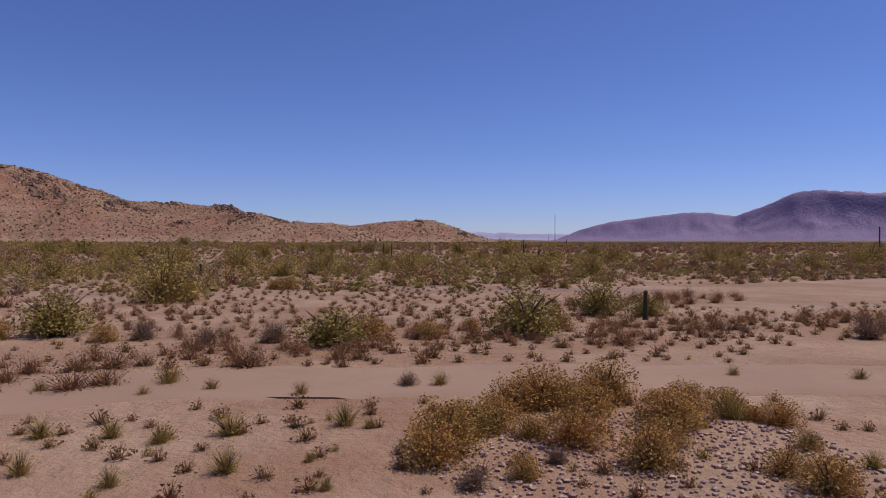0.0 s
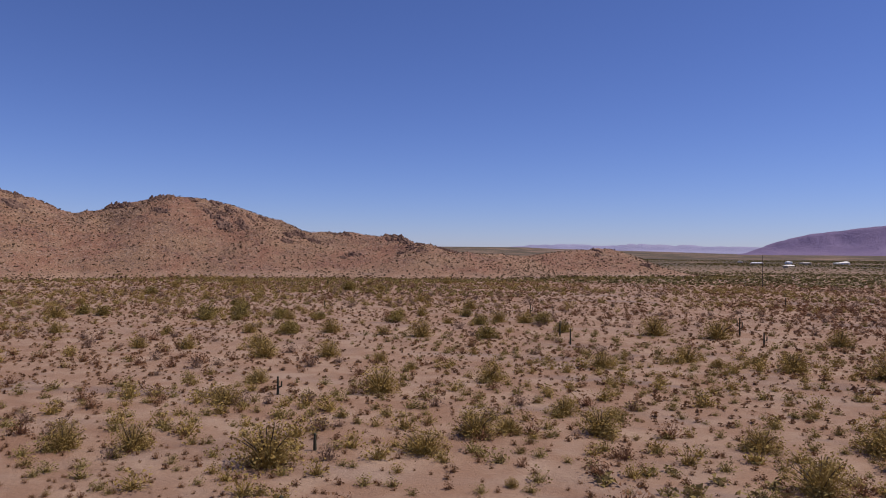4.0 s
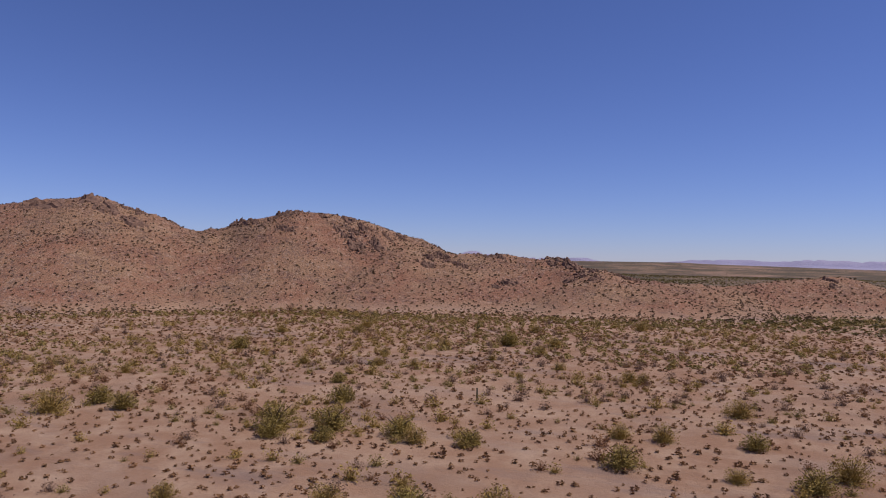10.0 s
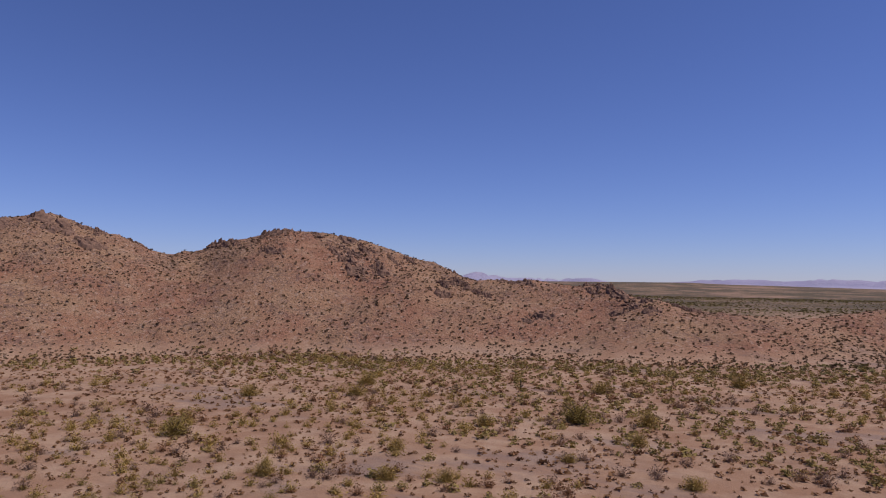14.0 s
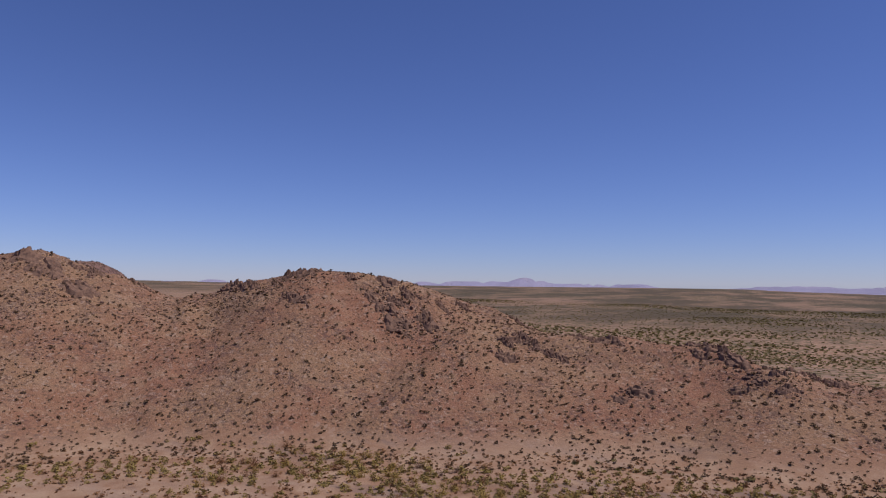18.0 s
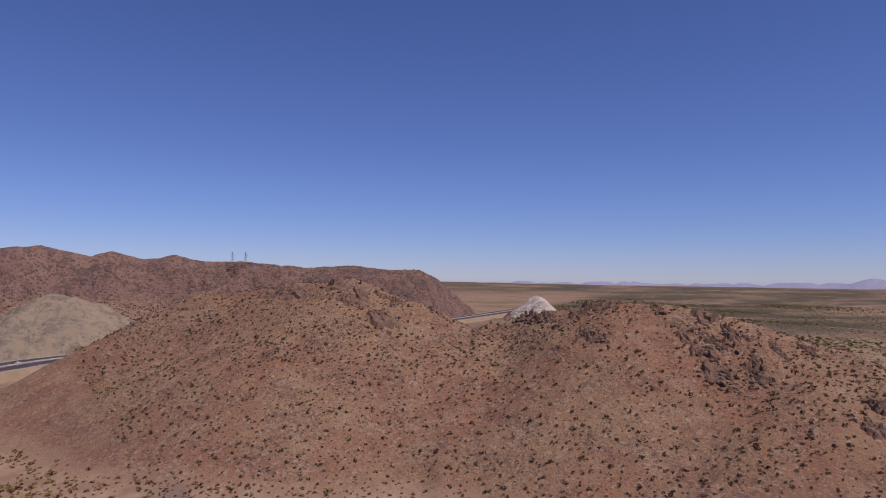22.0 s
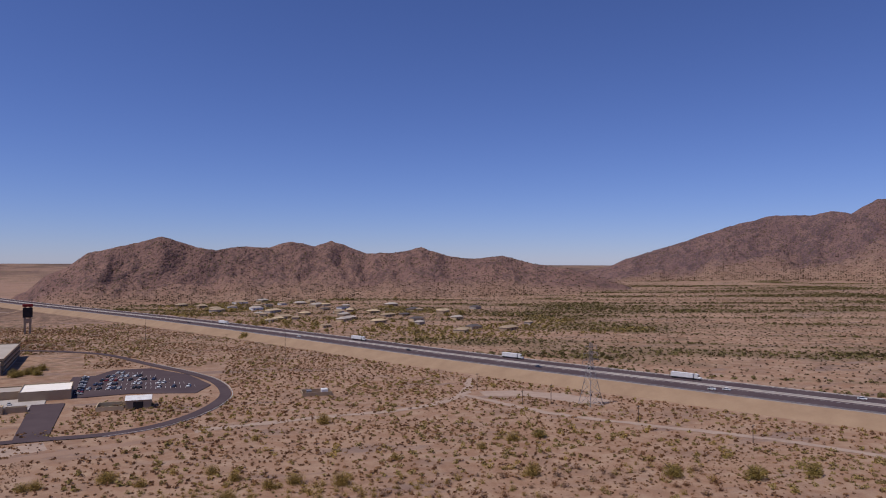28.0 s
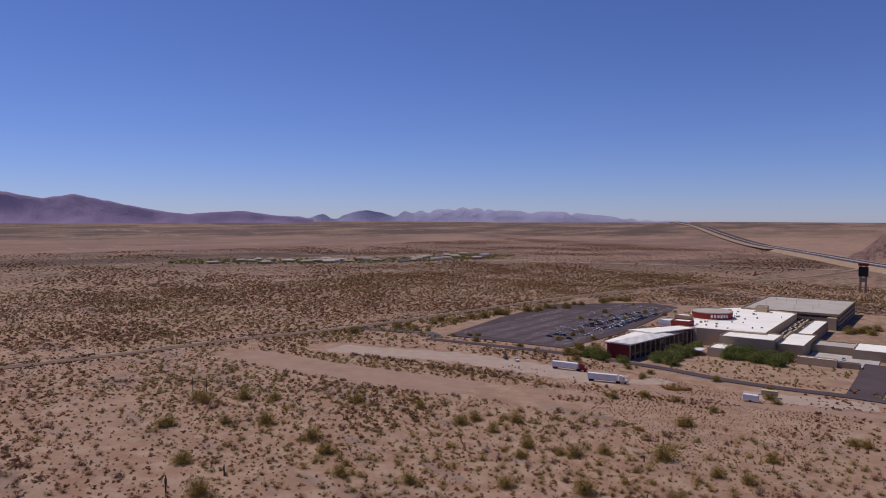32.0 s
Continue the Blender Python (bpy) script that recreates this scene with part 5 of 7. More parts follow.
def car(paint, word, at, turn):
    t = thing("car", word + " parked car with dark windows", "car", "parked cars", at, turn)
    bm = bmesh.new()
    prof = [(-2.3, 0.3), (-2.35, 0.8), (-1.3, 0.95), (1.2, 0.98), (2.2, 0.8), (2.25, 0.3)]
    rings = [[bm.verts.new((s * 0.9, u, z)) for u, z in prof] for s in (-1, 1)]
    for k in range(6):
        bm.faces.new((rings[0][k], rings[0][(k + 1) % 6], rings[1][(k + 1) % 6], rings[1][k]))
    bm.faces.new(rings[0])
    bm.faces.new(rings[1][::-1])
    part("body", bm, paint, t)
    bm = bmesh.new()
    lo = [bm.verts.new((x, y, 0.95)) for x, y in ((-0.82, -1.9), (0.82, -1.9), (0.82, 1.0), (-0.82, 1.0))]
    hi = [bm.verts.new((x, y, 1.45)) for x, y in ((-0.66, -1.3), (0.66, -1.3), (0.66, 0.3), (-0.66, 0.3))]
    for k in range(4):
        bm.faces.new((lo[k], lo[(k + 1) % 4], hi[(k + 1) % 4], hi[k]))
    part("windows", bm, M_GLASS, t)
    part("roof", boxed(-0.67, 0.67, -1.32, 0.32, 1.44, 1.52, bevel=0.03), paint, t)
    w = part("wheel", rod(bmesh.new(), (-0.1, 0, 0), (0.1, 0, 0), 0.33, sides=12), M_TYRE, t)
    w.location = (-0.85, -1.4, 0.33)
    for x, y in ((0.85, -1.4), (-0.85, 1.35), (0.85, 1.35)):
        again("wheel", w, t, Matrix.Translation((x, y, 0.33)))
    return t


cars = [car(p, w, (*site(62 + 3 * k, 121), 0.43), 13.5 - 90) for k, (p, w) in enumerate(zip(CAR_PAINTS, CAR_WORDS))]
rng = random.Random(11)


def park(x, y, z, turn):
    copy_thing(cars[rng.choices(range(5), (5, 5, 4, 1, 2))[0]], pose(x, y, z, 0, 0, turn))


for b in (118.5, 124, 133.5, 139, 148.5):
    for k in range(34):
        a = -30 + k * 2.9 * 1.7
        if a < 20 and b < 130 and rng.random() < 0.5 or rng.random() > 0.30 + 0.35 * (b < 140) * (a > 10):
            continue
        park(*site(a + 1.4, b), 0.43, 13.5 + 90 * rng.choice((-1, 1)))
for k in range(5):
    for j in range(22):
        x, y = -50.5 - 3.0 * j, -154 - 16 * k
        if x < -112 + k * 13 or rng.random() > (0.75 if j < 10 else 0.18):
            continue
        park(x, y, 0.43, -9)
for k in range(11):
    park(-36 - k * 1.3, -202 + k * 6.4, 0.4, 80)
for x, y, turn in ((108, 37, 68), (100, 36, 64), (-20, -112, 20), (-34, -128, 95)):
    park(x, y, 0.25, turn)


def semi(x, y, z, turn, cab, label, trailer=M_WHITE, group="trucks"):
    t = thing("semi_truck", label, "truck", group, (x, y, z), turn)
    part("trailer", boxed(-1.3, 1.3, -9.6, 5.2, 1.2, 4.1, bevel=0.06), trailer, t, "long box trailer")
    part("trailer_frame", boxed(-0.6, 0.6, -9.4, 5.0, 0.85, 1.18), M_DARK, t)
    cabp = part("cab", boxed(-1.2, 1.2, 6.0, 8.4, 1.0, 3.7, bevel=0.2), cab, t)
    part("hood", boxed(-1.05, 1.05, 8.3, 10.2, 0.8, 2.1, bevel=0.25), cab, cabp)
    part("windshield", boxed(-1.05, 1.05, 8.36, 8.46, 2.2, 3.1, bevel=0.03), M_GLASS, cabp)
    part("fairing", boxed(-1.15, 1.15, 6.0, 7.6, 3.65, 4.1, bevel=0.15), cab, cabp)
    part("chassis", boxed(-0.5, 0.5, 4.4, 10.0, 0.6, 1.0), M_DARK, t)
    w = part("wheel", rod(bmesh.new(), (-0.2, 0, 0), (0.2, 0, 0), 0.5, sides=14), M_TYRE, t)
    w.location = (-1.1, 9.2, 0.5)
    for px, py in [(1.1, 9.2)] + [(s * 1.1, q) for s in (-1, 1) for q in (6.2, 5.0, -7.2, -8.5)]:
        again("wheel", w, t, Matrix.Translation((px, py, 0.5)))
    return t


semi(35, 38.5, zg(35, 38) + 0.16, 115, M_WHITE, "white semi truck parked on the gravel lot")
semi(65.5, 31, zg(65, 31) + 0.16, 109, M_RED, "semi truck with a dark red cab on the gravel lot")
for x, y, w, mat, label in ((-29, 19, 6.5, M_WHITE, "white cargo trailer parked on the gravel"), (-31, 5, 7, M_STUCCO, "tan cargo trailer parked on the gravel")):
    t = thing("cargo_trailer", label, "trailer", at=(x, y, zg(x, y) + 0.16), turn=15)
    part("box_body", boxed(-w / 2, w / 2, -1.2, 1.2, 0.7, 3.2, bevel=0.06), mat, t)
    part("axle", rod(bmesh.new(), (0, -1.2, 0.45), (0, 1.2, 0.45), 0.44, sides=12), M_TYRE, t)
    part("hitch", boxed(w / 2, w / 2 + 1.4, -0.1, 0.1, 0.5, 0.7), M_DARK, t)
    part("jack", rod(bmesh.new(), (w / 2 + 1.2, 0, 0), (w / 2 + 1.2, 0, 0.6), 0.08, sides=6), M_DARK, t)


def on_freeway(k, u, off):
    a, b = Vector(FREEWAY[k]), Vector(FREEWAY[k + 1])
    d = (b - a).normalized()
    p = a + (b - a) * u + Vector((-d.y, d.x)) * off
    return p.x, p.y, math.degrees(math.atan2(-d.x, d.y))


for k, u, off, cab in ((6, 0.12, 14, M_WHITE), (5, 0.25, 16, M_WHITE), (4, 0.45, 12, M_WHITE), (10, 0.6, -8, M_WHITE), (3, 0.55, 10, M_WHITE)):
    x, y, turn = on_freeway(k, u, off)
    semi(x, y, DECK + 0.03, turn, cab, "white semi truck on the freeway", group="freeway trucks")
for k, u, off in ((5, 0.5, -9), (5, 0.7, 9), (6, 0.3, -14), (6, 0.35, -10), (6, 0.8, 12), (7, 0.3, -9), (7, 0.5, 9), (8, 0.7, 8), (8, 0.8, 14), (8, 0.85, -14), (9, 0.5, -9),
                  (9, 0.9, 12), (4, 0.2, -12), (4, 0.8, -8), (10, 0.4, 10), (10, 0.8, -14), (11, 0.3, 9), (3, 0.4, -12)):
    x, y, turn = on_freeway(k, u, off)
    park(x, y, DECK + 0.03, turn)


# ---- houses ----
def house(x, y, w, d, h, turn, wall, roof, label, group):
    t = thing("house", label, "house", group, (x, y, zg(x, y)), turn)
    part("wall", boxed(-w / 2, w / 2, -d / 2, d / 2, -1, h), wall, t)
    e = 0.6
    bm = bmesh.new()
    v = [bm.verts.new(p) for p in ((-w / 2 - e, -d / 2 - e, h), (w / 2 + e, -d / 2 - e, h), (w / 2 + e, d / 2 + e, h), (-w / 2 - e, d / 2 + e, h), (-w / 2 + d * 0.3, 0, h + d * 0.2), (w / 2 - d * 0.3, 0, h + d * 0.2))]
    for f in ((0, 1, 5, 4), (2, 3, 4, 5), (0, 4, 3), (1, 2, 5), (0, 3, 2, 1)):
        bm.faces.new([v[k] for k in f])
    part("roof", bm, roof, t)
    part("door", boxed(-0.6, 0.6, d / 2 - 0.05, d / 2 + 0.05, 0, 2.1), M_DARK, t)
    for s in (-0.3, 0.3):
        part("window", boxed(w * s - 0.8, w * s + 0.8, d / 2 - 0.05, d / 2 + 0.05, 1, 2.2), M_GLASS, t)


rng = random.Random(21)
WALLS = [M_STUCCO, M_STUCCO_DARK, M_WHITE, M_ROOF_TAN]
for x, y in ((13, -940), (-30, -900), (-90, -950), (-124, -982), (-190, -900), (-220, -840), (-256, -780), (-200, -700), (-160, -655), (-250, -660), (-290, -700),
             (-312, -629), (-350, -700), (-389, -640), (-364, -426), (-455, -697), (-378, -454), (-418, -432), (-330, -560), (-280, -560), (-240, -600), (-120, -820),
             (-60, -800), (-330, -800), (-390, -560), (-150, -760)):
    house(x + rng.uniform(-6, 6), y + rng.uniform(-6, 6), rng.uniform(14, 26), rng.uniform(9, 13), rng.uniform(3, 4), rng.uniform(20, 70),
          rng.choice(WALLS), rng.choice([M_ROOF_TAN, M_STUCCO_DARK, M_ASPHALT_OLD, M_STUCCO, M_STUCCO_DARK]), "low stucco house in the desert settlement", "settlement houses")
for k in range(44):
    x, y = rng.uniform(-470, 0), rng.uniform(-980, -430)
    d, side = line_offset(np.array([x]), np.array([y]), FREEWAY)
    if side[0] > 0 and 70 < d[0] < 330:
        house(x, y, rng.uniform(10, 18), rng.uniform(7, 10), rng.uniform(2.8, 3.6), rng.uniform(0, 90), rng.choice(WALLS), rng.choice([M_ROOF_TAN, M_STUCCO_DARK, M_ASPHALT_OLD, M_STUCCO, M_STUCCO_DARK]), "low stucco house in the desert settlement", "settlement houses")
VILLAGE = [(1090, -170), (1010, -280), (940, -400), (895, -580), (930, -700)]
for k in range(46):
    i, t = rng.randrange(4), rng.random()
    (x0, y0), (x1, y1) = VILLAGE[i], VILLAGE[i + 1]
    house(x0 + t * (x1 - x0) + rng.uniform(-60, 60), y0 + t * (y1 - y0) + rng.uniform(-50, 50), rng.uniform(12, 24), rng.uniform(8, 13), rng.uniform(3, 4.5), rng.uniform(0, 90), rng.choice(WALLS), rng.choice([M_ASPHALT_OLD, M_ROOF_TAN, M_STUCCO_DARK, M_STUCCO_DARK]),
          "small low house in the far village", "village houses")
for k in range(14):
    house(rng.uniform(300, 800), rng.uniform(1300, 2100), rng.uniform(14, 26), rng.uniform(9, 14), 4, rng.uniform(0, 90), rng.choice(WALLS), rng.choice([M_ROOF, M_ROOF_TAN, M_WHITE]),
          "small pale house on the far plain", "far plain houses")


# ---- plants ----
def leaf_cloud(seed, n, leaf, blades=0.25, lobes=5, flat=0.62, hollow=0.45):
    """Triangles of a bushy plant, one metre wide, standing on z = 0: leaves in uneven lobes and thin upright sprays."""
    g = np.random.default_rng(seed)
    centres = g.normal(0, 1, (lobes, 3))
    centres[:, 2] = np.abs(centres[:, 2])
    centres /= np.linalg.norm(centres, axis=1)[:, None]
    d = g.normal(0, 1, (n, 3))
    d[:, 2] = np.abs(d[:, 2]) * 1.1
    d /= np.linalg.norm(d, axis=1)[:, None]
    push = np.exp(4 * (d @ centres.T - 1)).max(1)
    r = (hollow + (1 - hollow) * g.random(n) ** 0.5) * (0.55 + 0.5 * push)
    p = d * r[:, None] * np.array([0.5, 0.5, flat])
    p[:, 2] += 0.03
    a, b = g.normal(0, 1, (n, 3)), g.normal(0, 1, (n, 3))
    a /= np.linalg.norm(a, axis=1)[:, None]
    b -= a * (a * b).sum(1)[:, None]
    b /= np.linalg.norm(b, axis=1)[:, None]
    size = leaf * (0.6 + 0.8 * g.random(n))[:, None]
    tri = np.stack([p - a * size * 0.5, p + a * size * 0.5, p + b * size], 1)
    m = int(n * blades)
    root = g.normal(0, 0.06, (m, 3))
    root[:, 2] = 0
    out = d[:m] * r[:m, None] * np.array([0.52, 0.52, flat * 1.1])
    side = np.cross(out, g.normal(0, 1, (m, 3)))
    side /= np.linalg.norm(side, axis=1)[:, None] + 1e-9
    tri[:m] = np.stack([root - side * leaf * 0.25, root + side * leaf * 0.25, out], 1)
    tri[:, :, 2] = np.maximum(tri[:, :, 2], 0)
    return tri


def tri_mesh(name, tri, mat):
    n = len(tri)
    me = bpy.data.meshes.new(name)
    me.vertices.add(n * 3)
    me.vertices.foreach_set("co", tri.astype(np.float32).ravel())
    me.loops.add(n * 3)
    me.loops.foreach_set("vertex_index", np.arange(n * 3, dtype=np.int32))
    me.polygons.add(n)
    me.polygons.foreach_set("loop_start", np.arange(0, n * 3, 3, dtype=np.int32))
    me.materials.append(mat)
    me.update()
    me.validate()
    return me


def scatter(name, label, category, x, y, wide, tall, protos, mat, seed, sink=0.03, z=None):
    """Many small plants or stones as one mesh."""
    g = np.random.default_rng(seed)
    z = (ground_height(x, y) if z is None else z) - sink
    pick, turn = g.integers(0, len(protos), len(x)), g.random(len(x)) * 2 * np.pi
    out = []
    for k, tri in enumerate(protos):
        m = pick == k
        c, s = np.cos(turn[m]), np.sin(turn[m])
        t = tri[None]
        px = (t[..., 0] * c[:, None, None] - t[..., 1] * s[:, None, None]) * wide[m][:, None, None] + x[m][:, None, None]
        py = (t[..., 0] * s[:, None, None] + t[..., 1] * c[:, None, None]) * wide[m][:, None, None] + y[m][:, None, None]
        pz = t[..., 2] * tall[m][:, None, None] + z[m][:, None, None]
        out.append(np.stack([px, py, pz], -1).reshape(-1, 3, 3))
    ob = new(name, tri_mesh(name, np.concatenate(out), mat))
    return tagged(ob, label, category, kind="stuff")


def jittered(x0, x1, y0, y1, step, seed, jitter=0.48):
    g = np.random.default_rng(seed)
    x, y = np.meshgrid(np.arange(x0, x1, step), np.arange(y0, y1, step))
    x = x + g.uniform(-jitter, jitter, x.shape) * step
    y = y + g.uniform(-jitter, jitter, y.shape) * step
    return x.ravel(), y.ravel(), g.random(x.size)


def free(x, y):
    """True where nothing is paved or built."""
    ok = line_offset(x, y, FREEWAY)[0] > 42
    for line, w in ((LOOP, 6), (ROAD, 7), (TRACK, 3.2), ([(-548, 168), (-592, 216)], 9), ([(-292, -92), (-318, -90), (-348, -64)], 11), ([(222, 150), (150, 131), (95, 111), (50, 92), (26, 83)], 15)):
        ok &= line_offset(x, y, line)[0] > w
    ok &= (line_offset(x, y, LOT)[0] > 16) | (np.hypot(x - 5.5, y - 22) < 6.5)
    ok &= line_offset(x, y, LOT_STRIP)[0] > 4
    px, py = x - 10, y + 90
    a, b = px * UA.x + py * UA.y, px * VB.x + py * VB.y
    ok &= ~((a > -63) & (a < 250) & (b > -67) & (b < 84))
    ok &= ~((a > -58) & (a < 215) & (b > 104) & (b < 224))
    ok &= ~((x > -126) & (x < -24) & (y > -245) & (y < -24) & (a > -5))
    ok &= np.hypot(x + 501, y - 317) > 27
    return ok


SMALL = [leaf_cloud(40 + k, 46, 0.20, 0.35, 4, 0.7) for k in range(6)]
MID = [leaf_cloud(60 + k, 24, 0.30, 0.25, 4, 0.7) for k in range(5)]
HILLP = [leaf_cloud(70 + k, 14, 0.42, 0.2, 4, 0.7, 0.3) for k in range(5)]
FARP = [leaf_cloud(80 + k, 9, 0.5, 0.1, 3, 0.6, 0.2) for k in range(5)]
XFINE = [leaf_cloud(110 + k, 105, 0.09, 0.6, 5, 0.75) for k in range(5)]
FINE = [leaf_cloud(90 + k, 90, 0.11, 0.5, 5, 0.75) for k in range(5)]
TWIGGY = [leaf_cloud(150 + k, 150, 0.072, 0.45, 7, 0.7, 0.25) for k in range(5)]

# finest brush beside the start of the flight
x, y, u = jittered(-75, 80, 10, 110, 2.0, 1)
keep = free(x, y) & (u < 0.45 + 0.7 * vnoise(x / 14, y / 14, 2)) & (hill_height(x, y) < 1)
w = 0.5 + 0.8 * u[keep] ** 2 + 0.7 * vnoise(x[keep] / 9, y[keep] / 9, 4)
scatter("low_brush_fine", "low dry desert shrubs on sand", "shrubs", x[keep], y[keep], w, w * 0.75, XFINE, M_SHRUB, 1)
x, y, u = jittered(-30, 30, 8, 60, 3.4, 31)
keep = free(x, y) & (u < 0.55)
w = 0.5 + 0.9 * u[keep]
scatter("golden_brush", "golden olive young creosote shrubs on sand", "shrubs", x[keep], y[keep], w, w * 0.8, XFINE, M_CREOSOTE, 31)
x, y, u = jittered(-90, 95, 40, 62, 3.2, 32)
line = 50 + 4 * np.sin(x / 13) + 3 * np.sin(x / 5)
keep = (u < 0.75) & (np.abs(y - line) < 5) & (vnoise(x / 7, y / 7, 3) > 0.35)
w = 1.0 + 1.6 * u[keep]
scatter("russet_brush", "russet and grey brush in a line across the sand", "shrubs", x[keep], y[keep], w, w * 0.7, [leaf_cloud(130 + k, 380, 0.036, 0.6, 6, 0.75, 0.25) for k in range(4)], M_RUSSET, 32)
# plain under the flight
x, y, u = jittered(-420, 300, 60, 560, 2.7, 2)
keep = free(x, y) & (u < 0.62 + 0.9 * (vnoise(x / 17, y / 17, 3) - 0.5)) & (hill_height(x, y) < 1.5) & ~((x > -75) & (x < 80) & (y < 110))
w = 0.65 + 1.7 * vnoise(x[keep] * 3.1, y[keep] * 2.7, 5) ** 1.8
near = (y[keep] < 150) & (np.abs(x[keep] + 20) < 85)
mid = ~near & (y[keep] < 340) & (y[keep] > 90) & (x[keep] < 130) & (x[keep] > -300)
for side, kind in ((near, FINE), (mid, MID), (~near & ~mid, FARP)):
    scatter("low_brush_plain", "low dry desert shrubs scattered over the sandy plain", "shrubs", x[keep][side], y[keep][side], w[side], w[side] * 0.75, kind, M_SHRUB, 2)
# belts of larger creosote across the plain
x, y, u = jittered(-460, 330, 60, 520, 5.4, 3)
belt = fbm(x * 0.3, y, 40, 3, 2)
keep = free(x, y) & (hill_height(x, y) < 3) & (u < 0.05 + 0.75 * smooth(belt, 0.02, 0.25)) & ~((np.abs(x - 3) < 40) & (y < 90))
w = 1.5 + 3.6 * vnoise(x[keep] * 3.1, y[keep] * 2.7, 1) ** 1.5
near = (y[keep] < 330) & (x[keep] < 120) & (x[keep] > -280)
for side, kind in ((near, TWIGGY), (~near, SMALL)):
    scatter("creosote_belts", "olive creosote bushes in belts on the plain", "shrubs", x[keep][side], y[keep][side], w[side], w[side] * 0.7, kind, M_OLIVE, 3)
# golden olive bushes in loose clumps, and grey dry ones between them
for seed, mat, share, label in ((13, M_CREOSOTE, 0.58, "golden olive creosote bushes in loose clumps"), (14, M_GREY, 0.2, "grey dry bushes between the creosote"), (15, M_RUSSET, 0.24, "russet dry bushes between the creosote")):
    x, y, u = jittered(-330, 190, 62, 500, 6.2, seed)
    clump = smooth(fbm(x * 0.5, y, 34, 3, seed), -0.05, 0.4)
    keep = free(x, y) & (hill_height(x, y) < 2) & (u < share * (0.12 + 1.3 * clump)) & ~((np.abs(x - 3) < 40) & (y < 90))
    w = 2.2 + 4.4 * vnoise(x[keep] * 3.1, y[keep] * 2.7, seed) ** 1.3
    scatter("loose_bushes", label, "shrubs", x[keep], y[keep], w, w * 0.75, TWIGGY, mat, seed)
for seed, mat, share, label in ((16, M_OLIVE, 0.3, "olive bushes in clumps below the freeway"), (17, M_GREEN, 0.1, "yellow-green bushes in clumps below the freeway"), (18, M_CREOSOTE, 0.16, "golden olive bushes below the freeway")):
    x, y, u = jittered(-640, -120, -170, 330, 6.6, seed)
    clump = smooth(fbm(x, y, 46, 3, seed), -0.1, 0.4)
    keep = free(x, y) & (hill_height(x, y) < 3) & (line_offset(x, y, FREEWAY)[1] < 0) & (u < share * (0.12 + 1.4 * clump)) & ~((x > -330) & (y > 62))
    w = 2.0 + 3.4 * vnoise(x[keep] * 3.1, y[keep] * 2.7, seed) ** 1.3
    scatter("loose_bushes", label, "shrubs", x[keep], y[keep], w, w * 0.75, SMALL, mat, seed)
# belt at the foot of the hills
x, y, u = jittered(-640, 260, 260, 690, 4.2, 4)
hh = hill_height(x, y)
keep = (hh > 0.03) & (hh < 0.35) & (u < 0.75) & free(x, y)
w = 1.6 + 3.4 * u[keep]
scatter("foothill_brush", "olive bushes in a belt at the foot of the hills", "shrubs", x[keep], y[keep], w, w * 0.75, SMALL, M_OLIVE, 4)
# hills
x, y, u = jittered(-720, 80, 380, 790, 2.1, 5)
hh = hill_height(x, y)
keep = (hh > 0.3) & (u < 0.16 + 0.34 * vnoise(x / 25, y / 25, 1))
w = 0.6 + 3.0 * u[keep]
scatter("hill_brush", "dark low shrubs on the stony hillside", "shrubs", x[keep], y[keep], w, w * 0.8, FARP, M_HILL_SHRUB, 5)
x, y, u = jittered(-720, 80, 380, 790, 6.0, 51)
hh = hill_height(x, y)
keep = (hh > 0.3) & (u < 0.75)
w = 1.5 + 2.0 * u[keep] ** 1.5
scatter("hill_bushes", "dark brown bushes on the stony hillside", "shrubs", x[keep], y[keep], w, w * 0.8, MID, M_HILL_SHRUB, 51)
for mx, my, mz, r in MOUNTAIN_BRUSH:
    u = np.random.default_rng(len(mx)).random(len(mx))
    w = (1.6 + 2.6 * u ** 1.5) * (0.6 + 0.4 * r / 1500)
    scatter("mountain_brush", "dark brown and olive shrubs on the mountain slopes", "shrubs", mx, my, w, w * 0.75, FARP, M_HILL_SHRUB, 52, 0.3, mz)
# plain round the building, the tanks and the freeway
x, y, u = jittered(-680, 640, -600, 460, 3.1, 6)
keep = free(x, y) & (hill_height(x, y) < 4) & (u < 0.6 + 0.9 * (vnoise(x / 20, y / 20, 5) - 0.5)) & ~((x > -420) & (x < 300) & (y > 60)) & (np.hypot(x - 2, y - 40) > 60)
keep &= line_offset(x, y, FREEWAY)[1] < 0
w = 0.85 + 2.2 * vnoise(x[keep] * 3.1, y[keep] * 2.7, 5) ** 1.8
scatter("low_brush_open", "low dry desert shrubs on the open plain", "shrubs", x[keep], y[keep], w, w * 0.8, FARP, M_SHRUB, 6)
x, y, u = jittered(-660, 700, -640, 460, 9, 7)
belt = fbm(x, y * 0.5, 60, 3, 6)
keep = free(x, y) & (hill_height(x, y) < 3) & (u < 0.32 + 0.65 * smooth(belt, -0.1, 0.3)) & (line_offset(x, y, FREEWAY)[1] < 0) & ~((x > -460) & (x < 330) & (y > 60)) & (np.hypot(x - 2, y - 40) > 70)
w = 2.2 + 2.8 * u[keep]
scatter("creosote_open", "olive creosote bushes on the open plain", "shrubs", x[keep], y[keep], w, w * 0.7, MID, M_OLIVE, 7)
